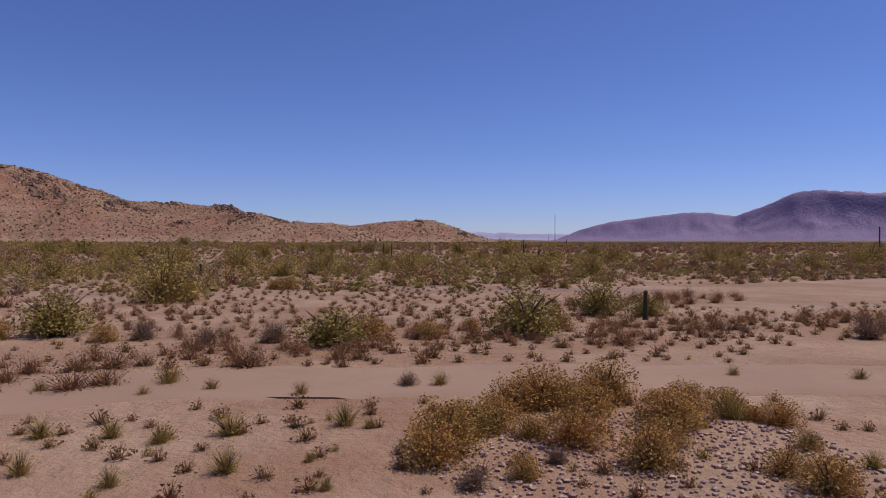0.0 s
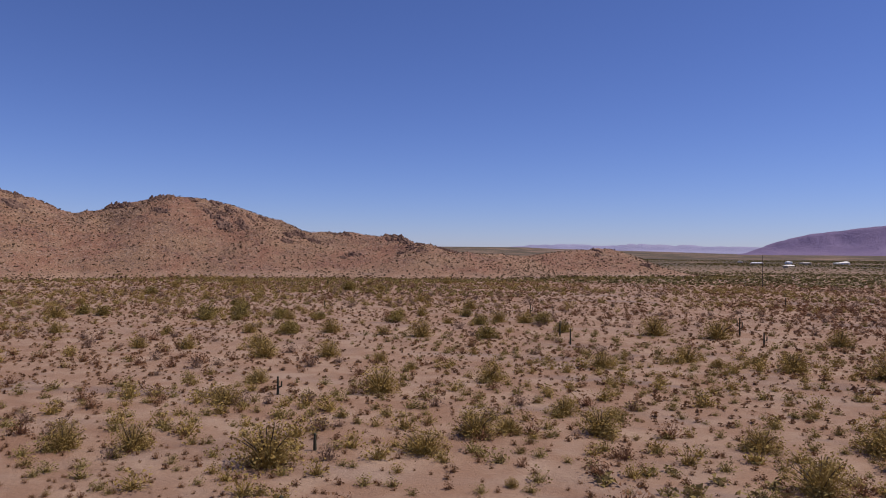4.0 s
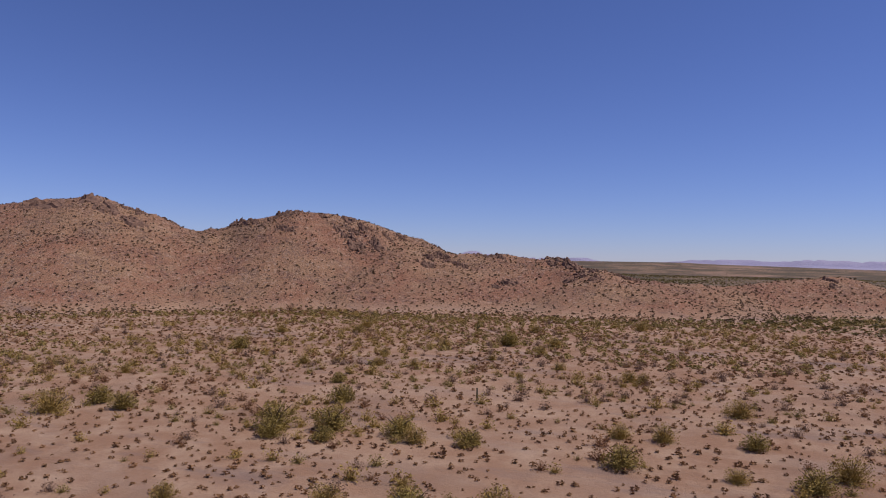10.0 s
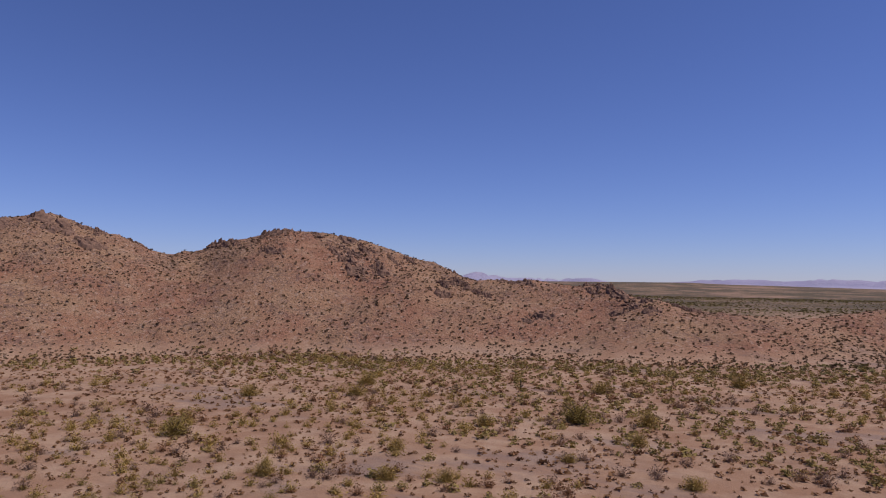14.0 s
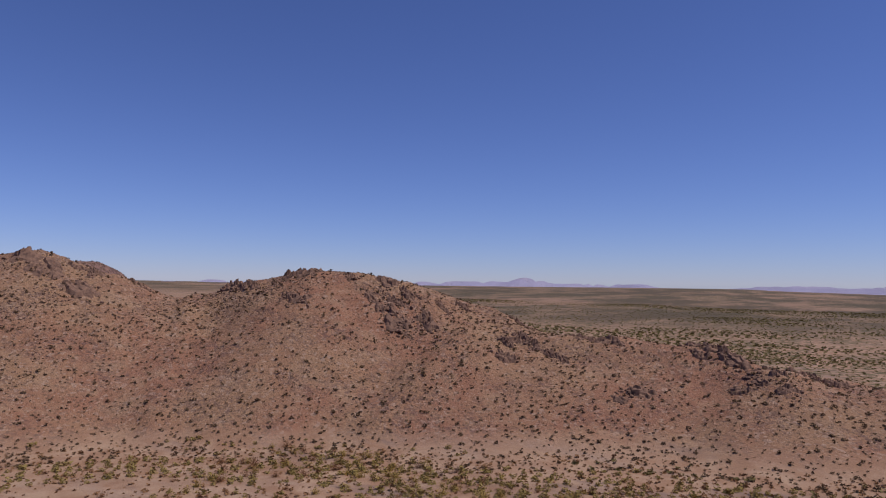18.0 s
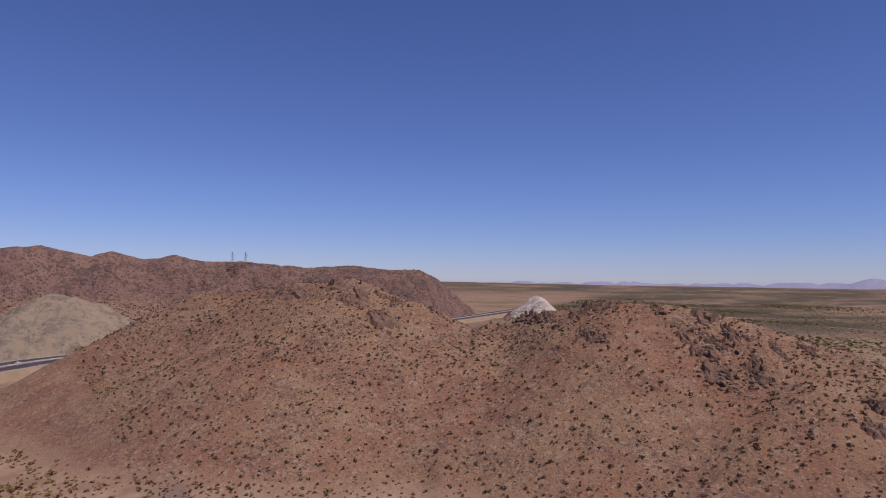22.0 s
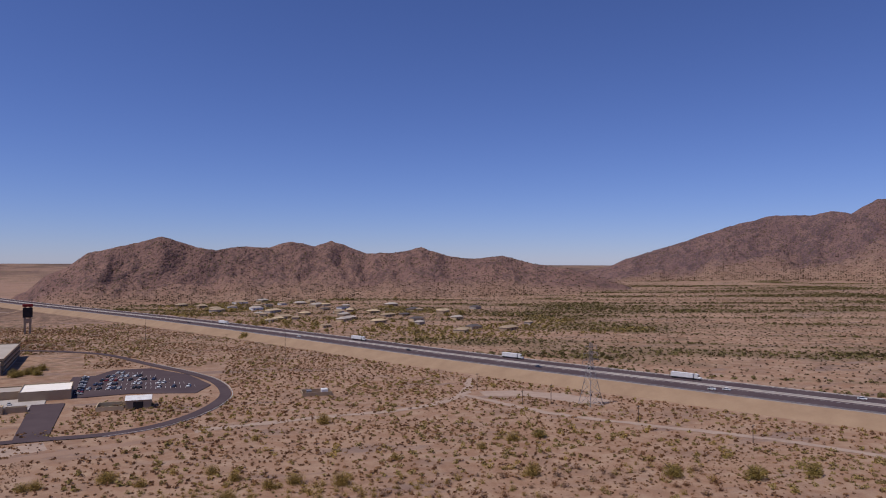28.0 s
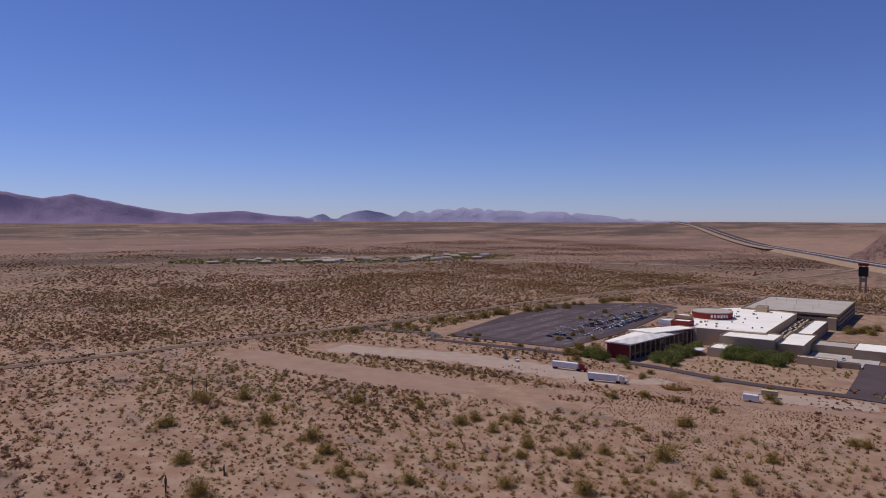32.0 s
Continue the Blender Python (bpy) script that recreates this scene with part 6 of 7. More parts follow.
# russet brush in bands on the plain east of the flight
x, y, u = jittered(40, 820, -560, 440, 5.0, 42)
band = smooth(fbm(x * 0.5 - y * 0.2, y + 0.3 * x, 46, 3, 3), -0.1, 0.35)
keep = free(x, y) & (u < 0.12 + 0.75 * band) & (np.hypot(x - 2, y - 40) > 80)
w = 1.6 + 2.8 * u[keep]
scatter("russet_open", "russet dry brush in bands on the open plain", "shrubs", x[keep], y[keep], w, w * 0.65, HILLP, M_RUSSET, 42)
# dark brush along the edge of the truck lot
x, y, u = jittered(-40, 200, 30, 112, 2.6, 33)
d, _ = line_offset(x, y, [(175, 97), (118, 82), (97, 75), (44, 62), (-8, 41), (-30, 27)])
keep = (d < 4.5) & (u < 0.8)
d2, _ = line_offset(x, y, [(30, 79), (23, 75), (16, 72)])
keep |= (d2 < 6) & (u < 0.8)
w = 2.0 + 2.4 * u[keep]
near = x[keep] < 75
SPRAY = [leaf_cloud(140 + k, 320, 0.04, 0.6, 6, 0.75, 0.25) for k in range(4)]
for side, kind, mat in ((near, SPRAY, M_RUSSET), (~near, SMALL, M_THICKET)):
    scatter("lot_edge_brush", "dense russet brush along the edge of the gravel lot", "shrubs", x[keep][side], y[keep][side], w[side] * 0.9, w[side] * 0.5, kind, mat, 33)
x, y, u = jittered(-150, 260, 90, 330, 4.2, 34)
d, _ = line_offset(x, y, [(210, 245), (178, 219), (134, 188), (87, 147), (38, 134), (-7, 101), (-60, 60)])
keep = (d < 16) & (u < 0.5) & (vnoise(x / 16, y / 16, 1) > 0.42)
w = 2.2 + 3.2 * u[keep]
scatter("wash_brush", "dark brown brush in a line across the plain", "shrubs", x[keep], y[keep], w, w * 0.65, SMALL, M_OLIVE, 34)
x, y, u = jittered(215, 320, -200, 330, 3.2, 43)
d, _ = line_offset(x, y, ROAD)
keep = (d > 5) & (d < 11) & (u < 0.6)
w = 1.8 + 2.2 * u[keep]
scatter("road_brush", "dark russet brush along the earth road", "shrubs", x[keep], y[keep], w, w * 0.6, HILLP, M_THICKET, 43)
# slope beyond the freeway, brush along its washes
x, y, u = jittered(-2150, 300, -1300, 470, 5.6, 8)
d, s = line_offset(x, y, FREEWAY)
lines = fan(x, y)
keep = (s > 0) & (d > 45) & (d < 1500) & (u < 0.05 + 0.95 * smooth(lines, 0.44, 0.66) * (0.55 + 0.5 * vnoise(x / 30, y / 30, 2)))
big = smooth(lines[keep], 0.5, 0.8)
w = 2.0 + 2.0 * u[keep] + 3.4 * big * u[keep]
scatter("slope_brush", "olive brush along shallow washes on the long slope", "shrubs", x[keep], y[keep], w, w * 0.7, FARP, M_WASH, 8)
x, y, u = jittered(-1900, 300, -1250, 470, 7.4, 9)
d, s = line_offset(x, y, FREEWAY)
keep = (s > 0) & (d > 40) & (d < 1100) & (u < 0.62)
w = 1.3 + 1.9 * u[keep]
scatter("slope_shrubs", "small dry shrubs on the long slope", "shrubs", x[keep], y[keep], w, w * 0.8, FARP, M_HILL_SHRUB, 9)
x, y, u = jittered(-1750, -690, -60, 420, 7.0, 35)
d, s = line_offset(x, y, FREEWAY)
wash = np.minimum(line_offset(x, y, [(-740, 160), (-800, 140), (-869, 123), (-1050, 120), (-1284, 105), (-1451, 25), (-1669, -13)])[0], line_offset(x, y, [(-870, 290), (-918, 290), (-1132, 267), (-1362, 191)])[0])
keep = (s > 0) & (d > 42) & (u < 0.95 * np.exp(-(wash / 34) ** 2)) & (vnoise(x / 18, y / 18, 2) > 0.3)
w = 2.5 + 4.0 * u[keep]
scatter("wash_trees", "green palo verde and mesquite along the wash", "trees", x[keep], y[keep], w, w * 0.7, SMALL, M_GREEN, 35)
# far plains
for seed, x0, x1, y0, y1, step in ((10, -900, 900, 480, 1150, 6.5), (12, -1900, 1500, 1150, 2500, 12.0)):
    x, y, u = jittered(x0, x1, y0, y1, step, seed)
    belt = smooth(fbm(x * 0.35, y, 110, 4, 2), -0.15, 0.3)
    d, sd = line_offset(x, y, FREEWAY)
    keep = (hill_height(x, y) < 0.9) & free(x, y) & ~((x < 300) & (x > -420) & (y < 520)) & (sd < 0) & (u < 0.38 + 0.6 * belt)
    w = 1.6 + 0.25 * step * u[keep] * (0.5 + belt[keep]) + 0.12 * step
    scatter("far_brush_north", "olive green brush on the plain behind the hills", "shrubs", x[keep], y[keep], w, w * 0.6, FARP, M_WASH, seed)
x, y, u = jittered(300, 1600, -1500, 700, 8.6, 11)
belt = smooth(fbm(x * 0.6 + y * 0.4, y - x * 0.3, 130, 4, 4), -0.1, 0.35)
keep = free(x, y) & (u < 0.35 + 0.65 * belt) & (line_offset(x, y, FREEWAY)[1] < 0)
w = 2.2 + 3.2 * u[keep]
scatter("far_brush_east", "brown and olive brush on the wide plain", "shrubs", x[keep], y[keep], w, w * 0.65, FARP, M_RUSSET, 11)
# open ground between the drives and the building
x, y, u = jittered(-130, 80, -250, -18, 3.4, 41)
px, py = x - 10, y + 90
a, b = px * UA.x + py * UA.y, px * VB.x + py * VB.y
drive = (x > -70) & (x < -30) & (y < -20) & (y > -130) & (np.abs(x + 51 - 0.19 * (y + 66)) < 12)
keep = (u < 0.5) & ~drive & (line_offset(x, y, LOOP)[0] > 5) & (((a < -8) & (a > -75) & (b > -64) & (b < 48) & ~((a > -14) & (b < -12)) & ~((a > -24) & (b > 20))) | ((x < -62) & (x > -122) & (y > -122) & (y < -34)))
w = 1.0 + 2.6 * vnoise(x[keep] * 3.1, y[keep] * 2.7, 2) ** 1.6
scatter("garden_brush", "dry desert shrubs and tan grass round the building", "shrubs", x[keep], y[keep], w, w * 0.75, MID, M_OLIVE, 41)
# yellow-green roadside trees and the village gardens
x, y, u = jittered(200, 460, -620, 120, 8.0, 36)
d, _ = line_offset(x, y, [(236, 110), (240, 40), (250, -60), (280, -200), (300, -330), (330, -480), (374, -570)])
keep = (d < 22) & (d > 3) & (u < 0.55) & free(x, y)
w = 3.0 + 4.5 * u[keep]
scatter("roadside_trees", "yellow-green palo verde trees beside the road", "trees", x[keep], y[keep], w, w * 0.75, SMALL, M_GREEN, 36)
x, y, u = jittered(760, 1300, -800, -60, 10, 37)
d, _ = line_offset(x, y, VILLAGE)
keep = (d < 75) & (u < 0.75)
w = 4.0 + 6.0 * u[keep]
scatter("village_trees", "dark green garden trees of a distant village", "trees", x[keep], y[keep], w, w * 0.7, MID, M_GARDEN, 37)
x, y, u = jittered(-560, 60, -1060, -360, 8.0, 38)
d, sd = line_offset(x, y, FREEWAY)
keep = (sd > 0) & (d > 60) & (d < 340) & (u < 0.25 + 0.75 * smooth(fbm(x, y, 90, 3, 5), -0.1, 0.3))
w = 3.0 + 5.0 * u[keep]
scatter("settlement_trees", "green desert trees between the houses of the settlement", "trees", x[keep], y[keep], w, w * 0.75, MID, M_OLIVE, 38)


# single bushes and trees
def bush(name, label, category, seed, leaves, twig, n, leaf, blades, flat, group):
    b = thing(name, label, category, group)
    f = new("foliage", tri_mesh("foliage", leaf_cloud(seed, n, leaf, blades, 9, flat, 0.22), leaves))
    f.parent = b
    bm = bmesh.new()
    g = random.Random(seed)
    for k in range(9):
        a, t = g.uniform(0, 6.28), g.uniform(0.25, 0.95)
        tip = Vector((math.cos(a) * 0.42 * t, math.sin(a) * 0.42 * t, flat * (0.95 - 0.35 * t)))
        knee = tip * 0.5 + Vector((0, 0, 0.05))
        rod(bm, (0, 0, -0.05), knee, 0.014, 0.009, 4)
        rod(bm, knee, tip, 0.009, 0.003, 4)
    part("stem", bm, twig, b)
    return b


def tree(name, label, seed, leaves, group):
    t = thing(name, label, "tree", group)
    f = leaf_cloud(seed, 2000, 0.037, 0.3, 14, 0.62, 0.3)
    f[:, :, 2] += 0.05
    c = new("crown", tri_mesh("crown", f, leaves))
    c.parent = t
    g = random.Random(seed)
    bm = rod(bmesh.new(), (0, 0, -0.05), (0.02, 0.01, 0.12), 0.032, 0.024, 7)
    part("trunk", bm, M_TWIG, t)
    for k in range(6):
        a = k * 1.05 + g.uniform(-0.3, 0.3)
        mid = Vector((math.cos(a) * 0.16, math.sin(a) * 0.16, 0.42))
        bm = rod(bmesh.new(), (0.02, 0.01, 0.1), mid, 0.02, 0.012, 5)
        rod(bm, mid, mid + Vector((math.cos(a) * 0.2, math.sin(a) * 0.2, 0.2)), 0.012, 0.004, 5)
        part("limb", bm, M_TWIG, t)
    return t


CREO = [bush("creosote_bush", "olive creosote bush on sandy ground", "bush", 200 + k, M_CREOSOTE, M_TWIG, 1900, 0.03, 0.35, 0.66, "creosote bushes") for k in range(4)]
SPARSE = [bush("creosote_bush", "small straggling olive creosote bush on sand", "bush", 210 + k, M_CREOSOTE, M_TWIG, 620, 0.032, 0.65, 0.75, "creosote bushes") for k in range(3)]
BROWN = [bush("brown_bush", "golden brown dry bush on stony ground", "bush", 220 + k, M_BROWN, M_TWIG, 2800, 0.029, 0.22, 0.68, "brown bushes") for k in range(3)]
GREY = [bush("grey_bush", "grey leafless bush on sandy ground", "bush", 240 + k, M_GREY, M_TWIG, 1800, 0.03, 0.6, 0.7, "grey bushes") for k in range(2)]
TREES = [tree("palo_verde_tree", "green palo verde tree with a spreading crown", 260 + k, M_GREEN, "palo verde trees") for k in range(4)]
GARDEN = [tree("garden_tree", "dense green garden tree beside the building", 270 + k, M_GARDEN, "garden trees") for k in range(3)]
spare = {}


def plant(kinds, x, y, w, tall=1.0, seed=[0]):
    seed[0] += 1
    g = random.Random(seed[0])
    w = w * (1.25 if w > 4 else 1.0)
    ob = kinds[seed[0] % len(kinds)]
    m = pose(x, y, zg(x, y) - 0.02 * w, 0, 0, g.uniform(0, 360)) @ Matrix.Diagonal((w, w, w * tall * g.uniform(0.85, 1.1), 1))
    if ob.name not in spare:
        spare[ob.name] = True
        ob.matrix_basis = m
    else:
        c = copy_thing(ob, Matrix.Identity(4))
        c.matrix_basis = m


# clump on the stony island ahead of the start
for x, y, w in ((0, 21.8, 2.3), (-0.3, 20.4, 1.8), (2.6, 26.8, 2.1), (4, 27.7, 2.9), (6.7, 28.7, 2.6), (4.3, 22.4, 2.1), (8.1, 24.4, 2.4), (6.1, 20.2, 1.9), (5.6, 26.2, 2.0),
                (9.0, 26.0, 1.9), (9.7, 19.5, 1.2), (11.6, 21.8, 1.0), (2.3, 19.2, 1.0), (10.2, 18.1, 1.7), (1.0, 23.6, 1.7), (3.0, 23.2, 1.3), (7.2, 22.3, 1.5)):
    plant(BROWN, x, y, w * 1.3, 0.8)
rng = random.Random(77)
for k in range(22):
    t = rng.random()
    x = -0.6 + 13 * t
    plant(BROWN, x + rng.gauss(0, 0.4), np.interp(x, [-0.6, 1.5, 4, 8, 12.4], [21.5, 25, 27.4, 28.3, 25.5]) + rng.gauss(0, 0.5), rng.uniform(1.2, 2.3), 0.8)
for x, y, w in ((10.7, 25.6, 1.6), (14.2, 33.7, 1.0), (19.8, 32.8, 1.2), (-0.1, 31.5, 1.2), (-6.1, 29.7, 1.1), (-12.7, 32.1, 1.6), (-10.3, 30.8, 1.0), (-17.7, 30.3, 1.0), (-12.9, 29.7, 0.9),
                (-13.6, 23.3, 1.3), (-11.2, 23.3, 1.3), (-9.3, 22.7, 1.2), (-7.3, 23.7, 1.7), (-3.5, 24.8, 1.4), (-2.6, 24.4, 0.8), (-6.2, 19.7, 1.3), (-4, 20.7, 0.6), (-3.1, 18.3, 0.7), (12.5, 20, 1.0),
                (-12, 19.5, 1.1), (-9, 18.6, 1.0)):
    plant(SPARSE, x, y, w * 1.1, 0.85)
for x, y, w in ((-1.6, 31.5, 1.4), (3.4, 20.5, 1.1), (0.8, 18.4, 1.3), (-11, 45, 3.0), (-15, 44, 2.4), (-20, 46, 2.6), (-8, 46.5, 2.2), (29, 47, 3.1)):
    plant(GREY, x, y, w, 0.8)
for x, y, w in ((-5, 47, 3.8), (-1, 47, 2.7), (2, 51, 2.1), (-30, 46, 3.0), (-22, 45, 2.4), (-23, 94, 2.9), (-21, 94, 4.0), (32, 50, 2.4), (36, 48, 2.6)):
    plant(BROWN, x, y, w, 0.8)
for x, y, w in ((-7, 44, 4.2), (6, 49, 5.2), (14, 62, 4.5), (18, 61, 4.0), (-27, 48, 4.6)):
    plant(TREES, x, y, w, 0.8)
for x, y, w in ((-75, 115, 5.5), (-66, 117, 5.5), (-46, 116, 9.0), (-29, 126, 6.3), (-24, 136, 7.3), (-13, 152, 5.1), (-7, 142, 6.4), (-5, 152, 4), (14, 139, 5.6), (29, 134, 6.2), (-73, 162, 4.9), (-87, 190, 8),
                (-72, 194, 6.6), (17, 203, 4), (6, 253, 9), (23, 250, 9), (53, 244, 8), (-48, 183, 4), (-58, 191, 4.2), (-129, 145, 6), (-16, 116, 2.2), (-52, 81, 2.2), (-35, 85, 2.4), (17, 97, 2.6)):
    plant(CREO, x, y, w, 0.85)
for x, y, w in ((-146, 257, 8), (-135, 261, 7), (-99, 228, 6.3), (-21, 253, 5.5), (-49, 265, 5.9), (-198, 257, 5.9), (-188, 255, 5.8), (-143, 252, 5.7), (-132, 254, 4.4), (-148, 284, 6.1), (-121, 264, 6.4), (-106, 264, 4.9),
                (-78, 264, 6.3), (-58, 285, 4.9), (-29, 271, 6.7), (-41, 235, 6), (-163, 304, 4.6), (-231, 340, 6.5), (-149, 398, 9)):
    plant(TREES, x, y, w, 0.85)
for x, y, w in ((-200, 246, 8.5), (-116, 261, 5), (-82, 282, 5.1), (-44, 273, 6.6), (-35, 273, 6.4), (-102, 232, 5.4), (-89, 234, 7.2), (-112, 227, 5.4), (-72, 234, 4.9), (-60, 233, 8), (-134, 218, 4.4), (-125, 194, 4.7),
                (-112, 196, 5.2), (-168, 212, 5.3), (-96, 203, 7), (-60, 265, 4.3), (-62, 311, 6.5), (-74, 283, 5.1), (-226, 287, 4.5), (-177, 352, 4.3), (-168, 332, 4.3), (-157, 336, 4.3), (-190, 324, 4.4), (-169, 383, 5.6)):
    plant(CREO, x, y, w, 0.85)
for x, y, w in ((-140, 359, 4), (-130, 380, 5.1), (-132, 403, 7), (-115, 352, 4.8), (-121, 333, 3.8), (-92, 342, 5.2), (-88, 340, 5), (-224, 407, 7.5), (-233, 428, 8), (-115, 487, 8), (-155, 449, 7.5), (-253, 390, 7),
                (125, 209, 7.5), (78, 202, 9), (49, 198, 9), (32, 202, 7), (98, 236, 6), (110, 183, 7.5), (11, 209, 6.5), (30, 141, 7), (17, 123, 7), (-47, 160, 8.5), (-8, 196, 6.5), (-29, 175, 6.5), (-109, 45, 8)):
    plant(CREO, x, y, w, 0.8)
for x, y, w in ((-122, 52, 6), (-155, 52, 6.5), (-177, 60, 7.5), (-194, 65, 8), (-218, 37, 5), (-146, 42, 6), (-82, 49, 6), (-108, 42, 6), (-258, 28, 5), (-276, 17, 8), (-168, 64, 6), (-154, 76, 8), (-192, -34, 9), (-30, 74, 7), (-71, 90, 6),
                (-130, 84, 7), (-267, 68, 8), (-160, -7, 5), (58, 140, 6), (29, 142, 6), (83, 156, 8), (119, 193, 9), (132, 209, 9), (-29, 76, 6), (-86, 48, 6), (-20, 139, 4.5), (-69, 144, 6), (99, 233, 8), (88, 215, 6)):
    plant(CREO, x, y, w, 0.8)
# trees near the wash, the tanks and the freeway
for x, y, w in ((-555, 166, 8.5), (-568, 173, 7), (-577, 191, 8), (-527, 161, 6.5), (-591, 255, 9), (-487, 278, 9), (-480, 283, 10), (-476, 287, 8), (-464, 306, 8), (-492, 330, 6.5), (-470, 296, 9), (-500, 272, 7), (-409, 190, 11),
                (-416, 196, 9), (-402, 186, 8), (-422, 202, 8), (-439, 221, 7), (-453, 224, 7), (-290, 14, 7), (-349, 90, 8), (-374, 91, 7), (-320, 81, 8), (-365, 147, 9), (-407, 158, 6)):
    plant(TREES, x, y, w, 0.85)
# trees round the building and along the road
rng = random.Random(31)
for k in range(34):
    plant(GARDEN, *site(rng.uniform(-26, -6), rng.uniform(-10, 24)), rng.uniform(6, 10), 0.85)
for k in range(34):
    a = rng.uniform(-60, 6)
    plant(GARDEN, *site(a, rng.uniform(40, 58 - 0.17 * (a + 60))), rng.uniform(5, 9), 0.95)
for k in range(10):
    plant(GARDEN, *site(rng.uniform(-70, -60), rng.uniform(64, 100)), rng.uniform(5, 9), 0.9)
for k in range(26):
    plant(TREES, rng.uniform(-50, 250), rng.uniform(-8, 22), rng.uniform(3, 5.5), 0.8)
for k in range(6):
    plant(TREES, *site(rng.uniform(-70, -45), rng.uniform(84, 104)), rng.uniform(6, 10), 0.9)
for k in range(10):
    plant(TREES, *site(rng.uniform(120, 160), rng.uniform(-42, -22)), rng.uniform(5, 8), 0.8)
for k in range(34):
    t = rng.random()
    plant(TREES, 250 - 14 * rng.random() - 6 * t, 60 - 330 * t, rng.uniform(5, 9), 0.8)
for k in range(16):
    plant(TREES, *site(rng.uniform(-40, 190), rng.choice((128.5, 143.5, 158.5, 111))), rng.uniform(3.5, 5.5), 0.95)
for k in range(36):
    plant(TREES, rng.uniform(-420, -60), rng.uniform(-960, -420), rng.uniform(6, 12), 0.7)


# saguaros
def saguaro(x, y, h, arms, label="dark green saguaro cactus on the plain"):
    t = thing("saguaro_cactus", label, "cactus", "saguaros", (x, y, zg(x, y) - 0.1))

    def column(bm, a, b, r):
        a, b = Vector(a), Vector(b)
        q = (b - a).to_track_quat('Z', 'Y').to_matrix().to_4x4()
        bmesh.ops.create_cone(bm, cap_ends=True, segments=20, radius1=r, radius2=r * 0.75, depth=(b - a).length, matrix=Matrix.Translation((a + b) / 2) @ q)
        return bm
    bm = column(bmesh.new(), (0, 0, 0), (0, 0, h), 0.26)
    for k, v in enumerate(bm.verts):
        if k % 2:
            v.co.x *= 0.82
            v.co.y *= 0.82
    bmesh.ops.create_icosphere(bm, subdivisions=2, radius=0.2, matrix=Matrix.Translation((0, 0, h)))
    part("stem", bm, M_CACTUS, t)
    for k in range(arms):
        s = 1 if k % 2 == 0 else -1
        z = h * (0.45 + 0.12 * k)
        bm = column(bmesh.new(), (0.1 * s, 0, z), (0.7 * s, 0, z + 0.15), 0.15)
        column(bm, (0.68 * s, 0, z + 0.1), (0.72 * s, 0, z + h * 0.32), 0.16)
        bmesh.ops.create_icosphere(bm, subdivisions=1, radius=0.13, matrix=Matrix.Translation((0.72 * s, 0, z + h * 0.32)))
        part("arm", bm, M_CACTUS, t)


for x, y, h, arms in ((17, 58, 2.4, 0), (-37, 102, 1.9, 0), (-36, 296, 3.6, 1), (-43, 123, 2.2, 0), (-64, 153, 3.2, 1), (-17, 229, 4.2, 0), (33, 238, 3.6, 1), (-21, 244, 4.4, 0), (30, 257, 5.4, 2), (63, 353, 4, 0),
                      (-8.2, 43.5, 0.8, 0), (-180, 440, 4, 1), (-120, 300, 3, 0)):
    saguaro(x, y, h, arms)


# ---- rocks ----
def stone_shape(seed, sub=1, flat=0.7):
    bm = bmesh.new()
    bmesh.ops.create_icosphere(bm, subdivisions=sub, radius=0.5)
    g = random.Random(seed)
    cuts = [Vector((g.gauss(0, 1), g.gauss(0, 1), g.gauss(0, 1))).normalized() for _ in range(9)]
    for v in bm.verts:
        for c in cuts:
            d = v.co.dot(c) - 0.34
            if d > 0:
                v.co -= c * d * 0.9
        v.co *= g.uniform(0.88, 1.1)
        v.co.z *= flat
    return bm


def stone_tris(seed, sub=1):
    bm = stone_shape(seed, sub)
    bmesh.ops.triangulate(bm, faces=bm.faces)
    t = np.array([[v.co[:] for v in f.verts] for f in bm.faces])
    bm.free()
    return t


SHARDS = [stone_tris(20 + k, 0) for k in range(8)]
x, y, u = jittered(-690, 60, 400, 700, 1.55, 21)
hh = hill_height(x, y)
keep = (hh > 1) & (u < 0.05 + 0.62 * smooth(hh, 4, 34) * smooth(vnoise(x / 22, y / 22, 6) + 0.4 * vnoise(x / 7, y / 7, 2), 0.55, 1.0))
w = 0.5 + 2.2 * u[keep] ** 1.3
scatter("hillside_stones", "brown weathered stones strewn over the hillside", "stones", x[keep], y[keep], w, w * 0.9, SHARDS, M_ROCK, 21, 0.1)
x, y, u = jittered(-2, 15, 13, 30, 0.26, 22)
keep = (np.hypot((x - 6.2) / 7.0, (y - 20.5) / 6.5) + 0.3 * (vnoise(x / 2, y / 2, 3) - 0.5) < 1) & (u < 0.8)
w = 0.10 + 0.34 * u[keep] ** 2
scatter("island_stones", "pale broken stones between the bushes", "stones", x[keep], y[keep], w, w, SHARDS, M_STONE, 22, -0.03)


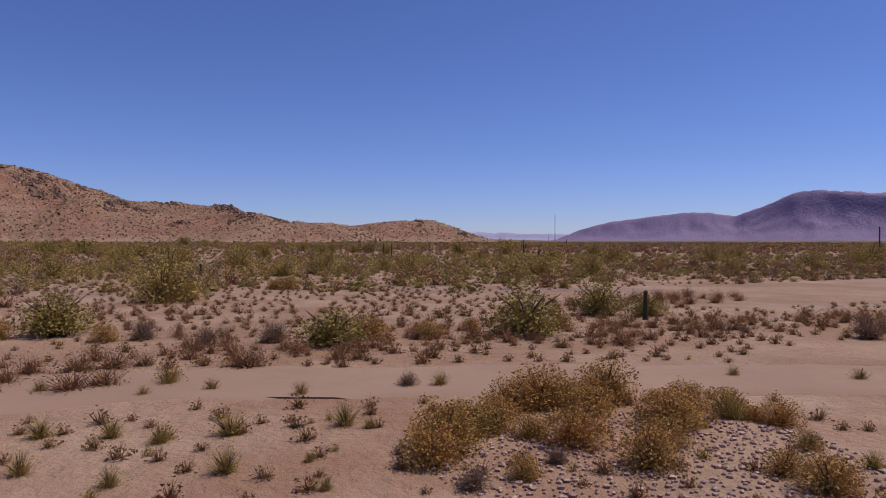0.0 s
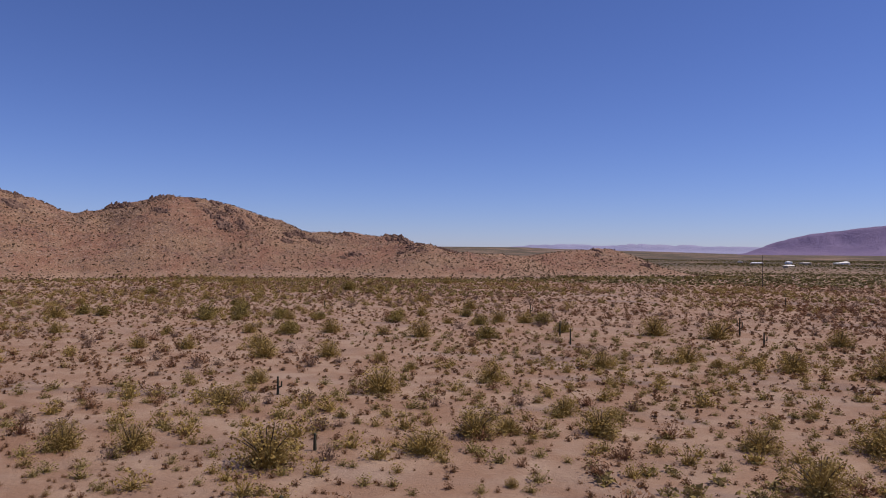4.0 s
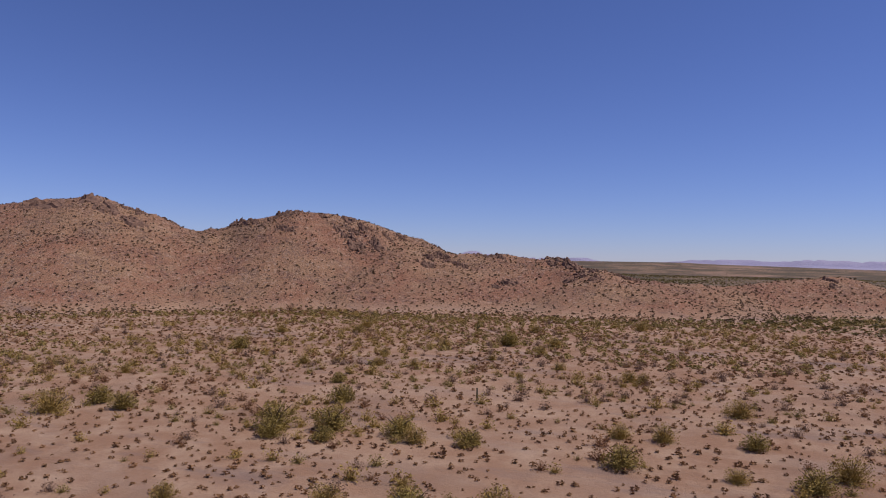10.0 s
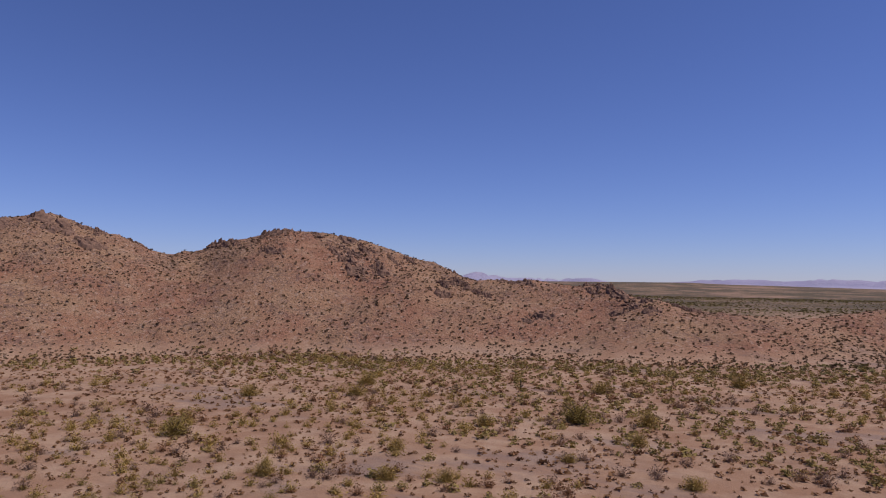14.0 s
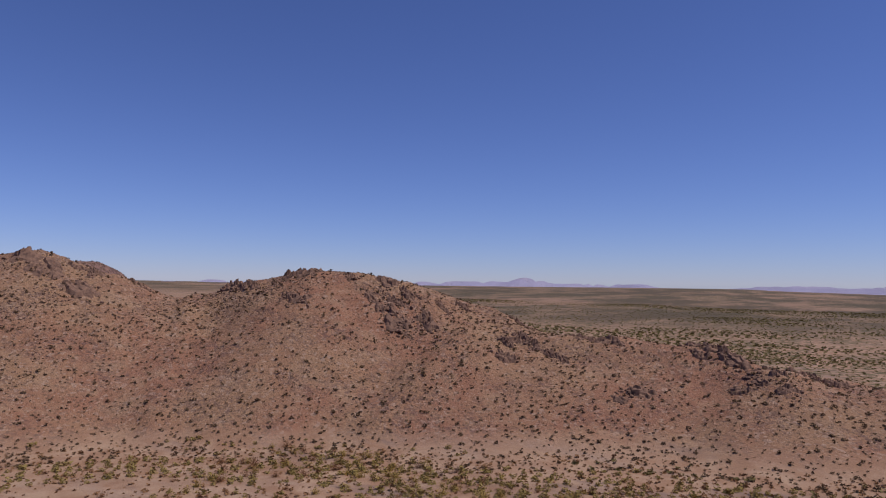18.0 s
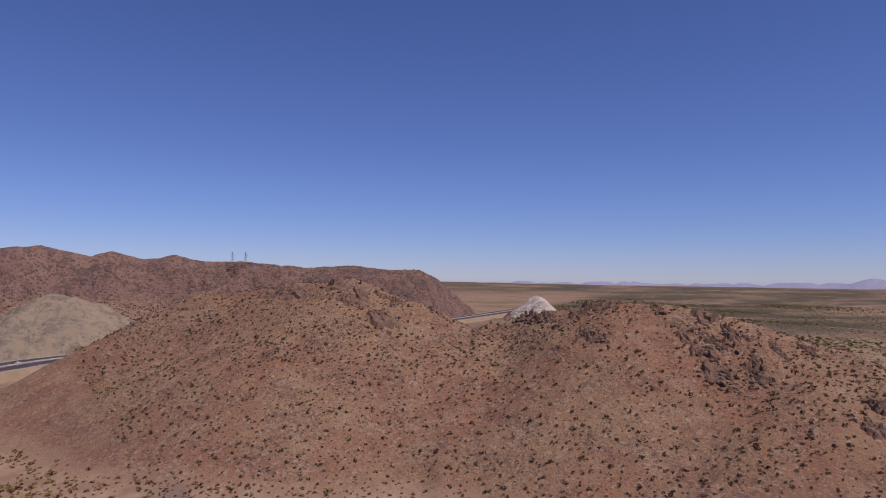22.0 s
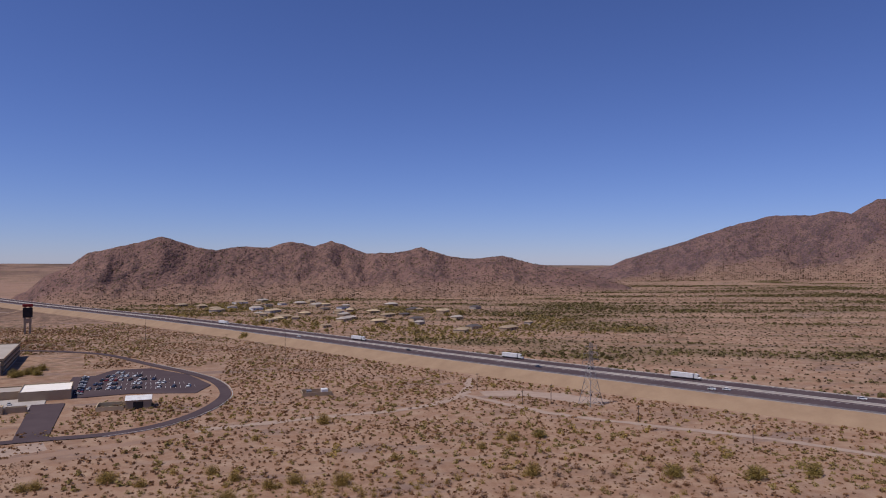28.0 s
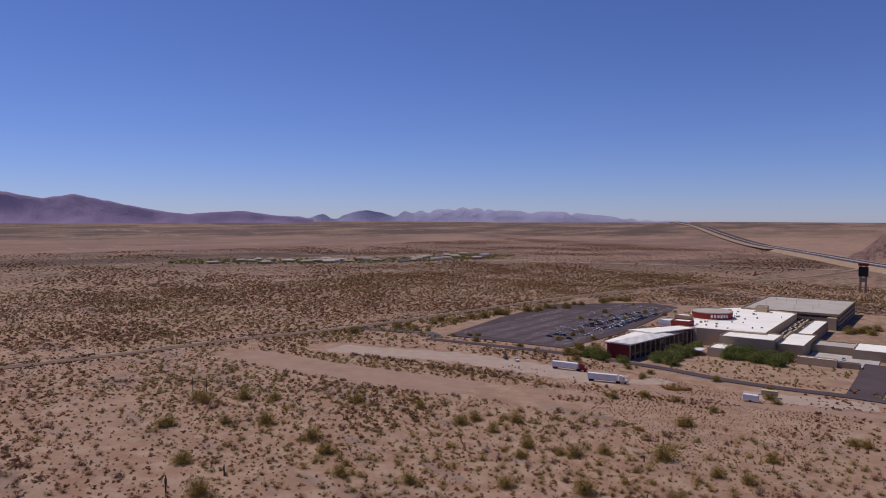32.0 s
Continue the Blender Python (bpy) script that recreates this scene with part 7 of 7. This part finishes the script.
def outcrop(x, y, size, wide, turn, seed, blocks=8):
    """A crag of split blocks, with loose boulders below it."""
    t = thing("rock_outcrop", "dark weathered rock outcrop near the hilltop", "rock", "rock outcrops", (x, y, zg(x, y)))
    g = np.random.default_rng(seed)
    deep = wide * 0.45
    u, v = np.meshgrid(np.arange(-wide, wide, 0.42), np.arange(-deep, deep, 0.42))
    px, py = u * math.cos(turn) - v * math.sin(turn), u * math.sin(turn) + v * math.cos(turn)
    n = 70
    cu, cv, ch, ca = g.uniform(-wide, wide, n), g.uniform(-deep, deep, n), g.random(n), g.normal(0, 0.35, (n, 2))
    wu, wv = u + 0.8 * fbm(u + seed * 9, v, 3, 2, 1), v + 0.8 * fbm(u, v + seed * 9, 3, 2, 4)
    dist = np.hypot(wu[..., None] - cu, (wv[..., None] - cv) * 1.3)
    own = dist.argmin(-1)
    mask = 1 - smooth(np.hypot(u / wide, v / deep) + 0.55 * fbm(u + seed * 5, v, wide * 0.4, 3, 2), 0.45, 0.85)
    up = ch[own] ** 1.3 * size + ca[own, 0] * (u - cu[own]) + ca[own, 1] * (v - cv[own])
    z = ground_height(px + x, py + y) - zg(x, y) + np.maximum(up, 0) * mask * 0.85 - 0.5 * (1 - mask)
    crag = grid_object("crag", px, py, z + 0.12 * fbm(u, v, 0.9, 2, 3), M_ROCK, False)
    crag.parent = t
    r = random.Random(seed)
    shapes = []
    for k in range(blocks):
        s = r.uniform(0.35, 1.0) * size
        bu, bv = r.gauss(0, 0.5) * wide, r.gauss(-0.2, 0.5) * deep
        bx, by = bu * math.cos(turn) - bv * math.sin(turn), bu * math.sin(turn) + bv * math.cos(turn)
        if k < 3:
            shapes.append(part("boulder", stone_shape(seed * 10 + k, 1, 0.8), M_ROCK, t))
            o = shapes[-1]
        else:
            o = again("boulder", shapes[k % 3], t, Matrix.Identity(4))
        o.matrix_basis = pose(bx, by, zg(x + bx, y + by) - zg(x, y) + s * 0.12, r.uniform(-15, 15), r.uniform(-15, 15), r.uniform(0, 360)) @ Matrix.Diagonal((s * 1.3, s, s * 0.9, 1))


for k, (x, y, n, size, wide, turn) in enumerate((
        (-441, 568, 34, 5.0, 9, 0.1), (-432, 566, 18, 3.6, 8, 0.4), (-340, 577, 34, 3.6, 13, -0.3), (-326, 588, 26, 3.2, 10, -0.5), (-385, 556, 22, 2.8, 11, 0.1), (-400, 576, 16, 2.2, 14, 0.2), (-362, 603, 18, 2.4, 15, -0.6),
        (-221, 586, 26, 2.4, 9, 0.2), (-228, 578, 12, 2.0, 6, -0.4), (-200, 634, 24, 2.9, 12, -0.1), (-186, 622, 24, 3.2, 11, -0.6), (-177, 609, 22, 3.0, 8, -0.9), (-166, 636, 14, 2.6, 9, -0.9), (-248, 624, 14, 2.0, 12, 0.2),
        (-486, 505, 14, 2.6, 16, 0.2), (-520, 500, 18, 2.8, 20, 0.2), (-560, 480, 18, 2.8, 22, 0.3))):
    outcrop(x, y, size * 0.95, wide * 1.2, turn, k + 1, n)
rng = random.Random(91)
for k in range(46):
    line, fall = HILLS[rng.choice((0, 0, 1, 1, 2, 2, 2, 3))]
    i = rng.randrange(len(line) - 1)
    t = rng.random()
    outcrop(line[i][0] + t * (line[i + 1][0] - line[i][0]) + rng.gauss(3, 9), line[i][1] + t * (line[i + 1][1] - line[i][1]) - abs(rng.gauss(0, 14)), rng.uniform(1.4, 2.8), rng.uniform(3.5, 9), rng.uniform(-0.7, 0.7), 40 + k)
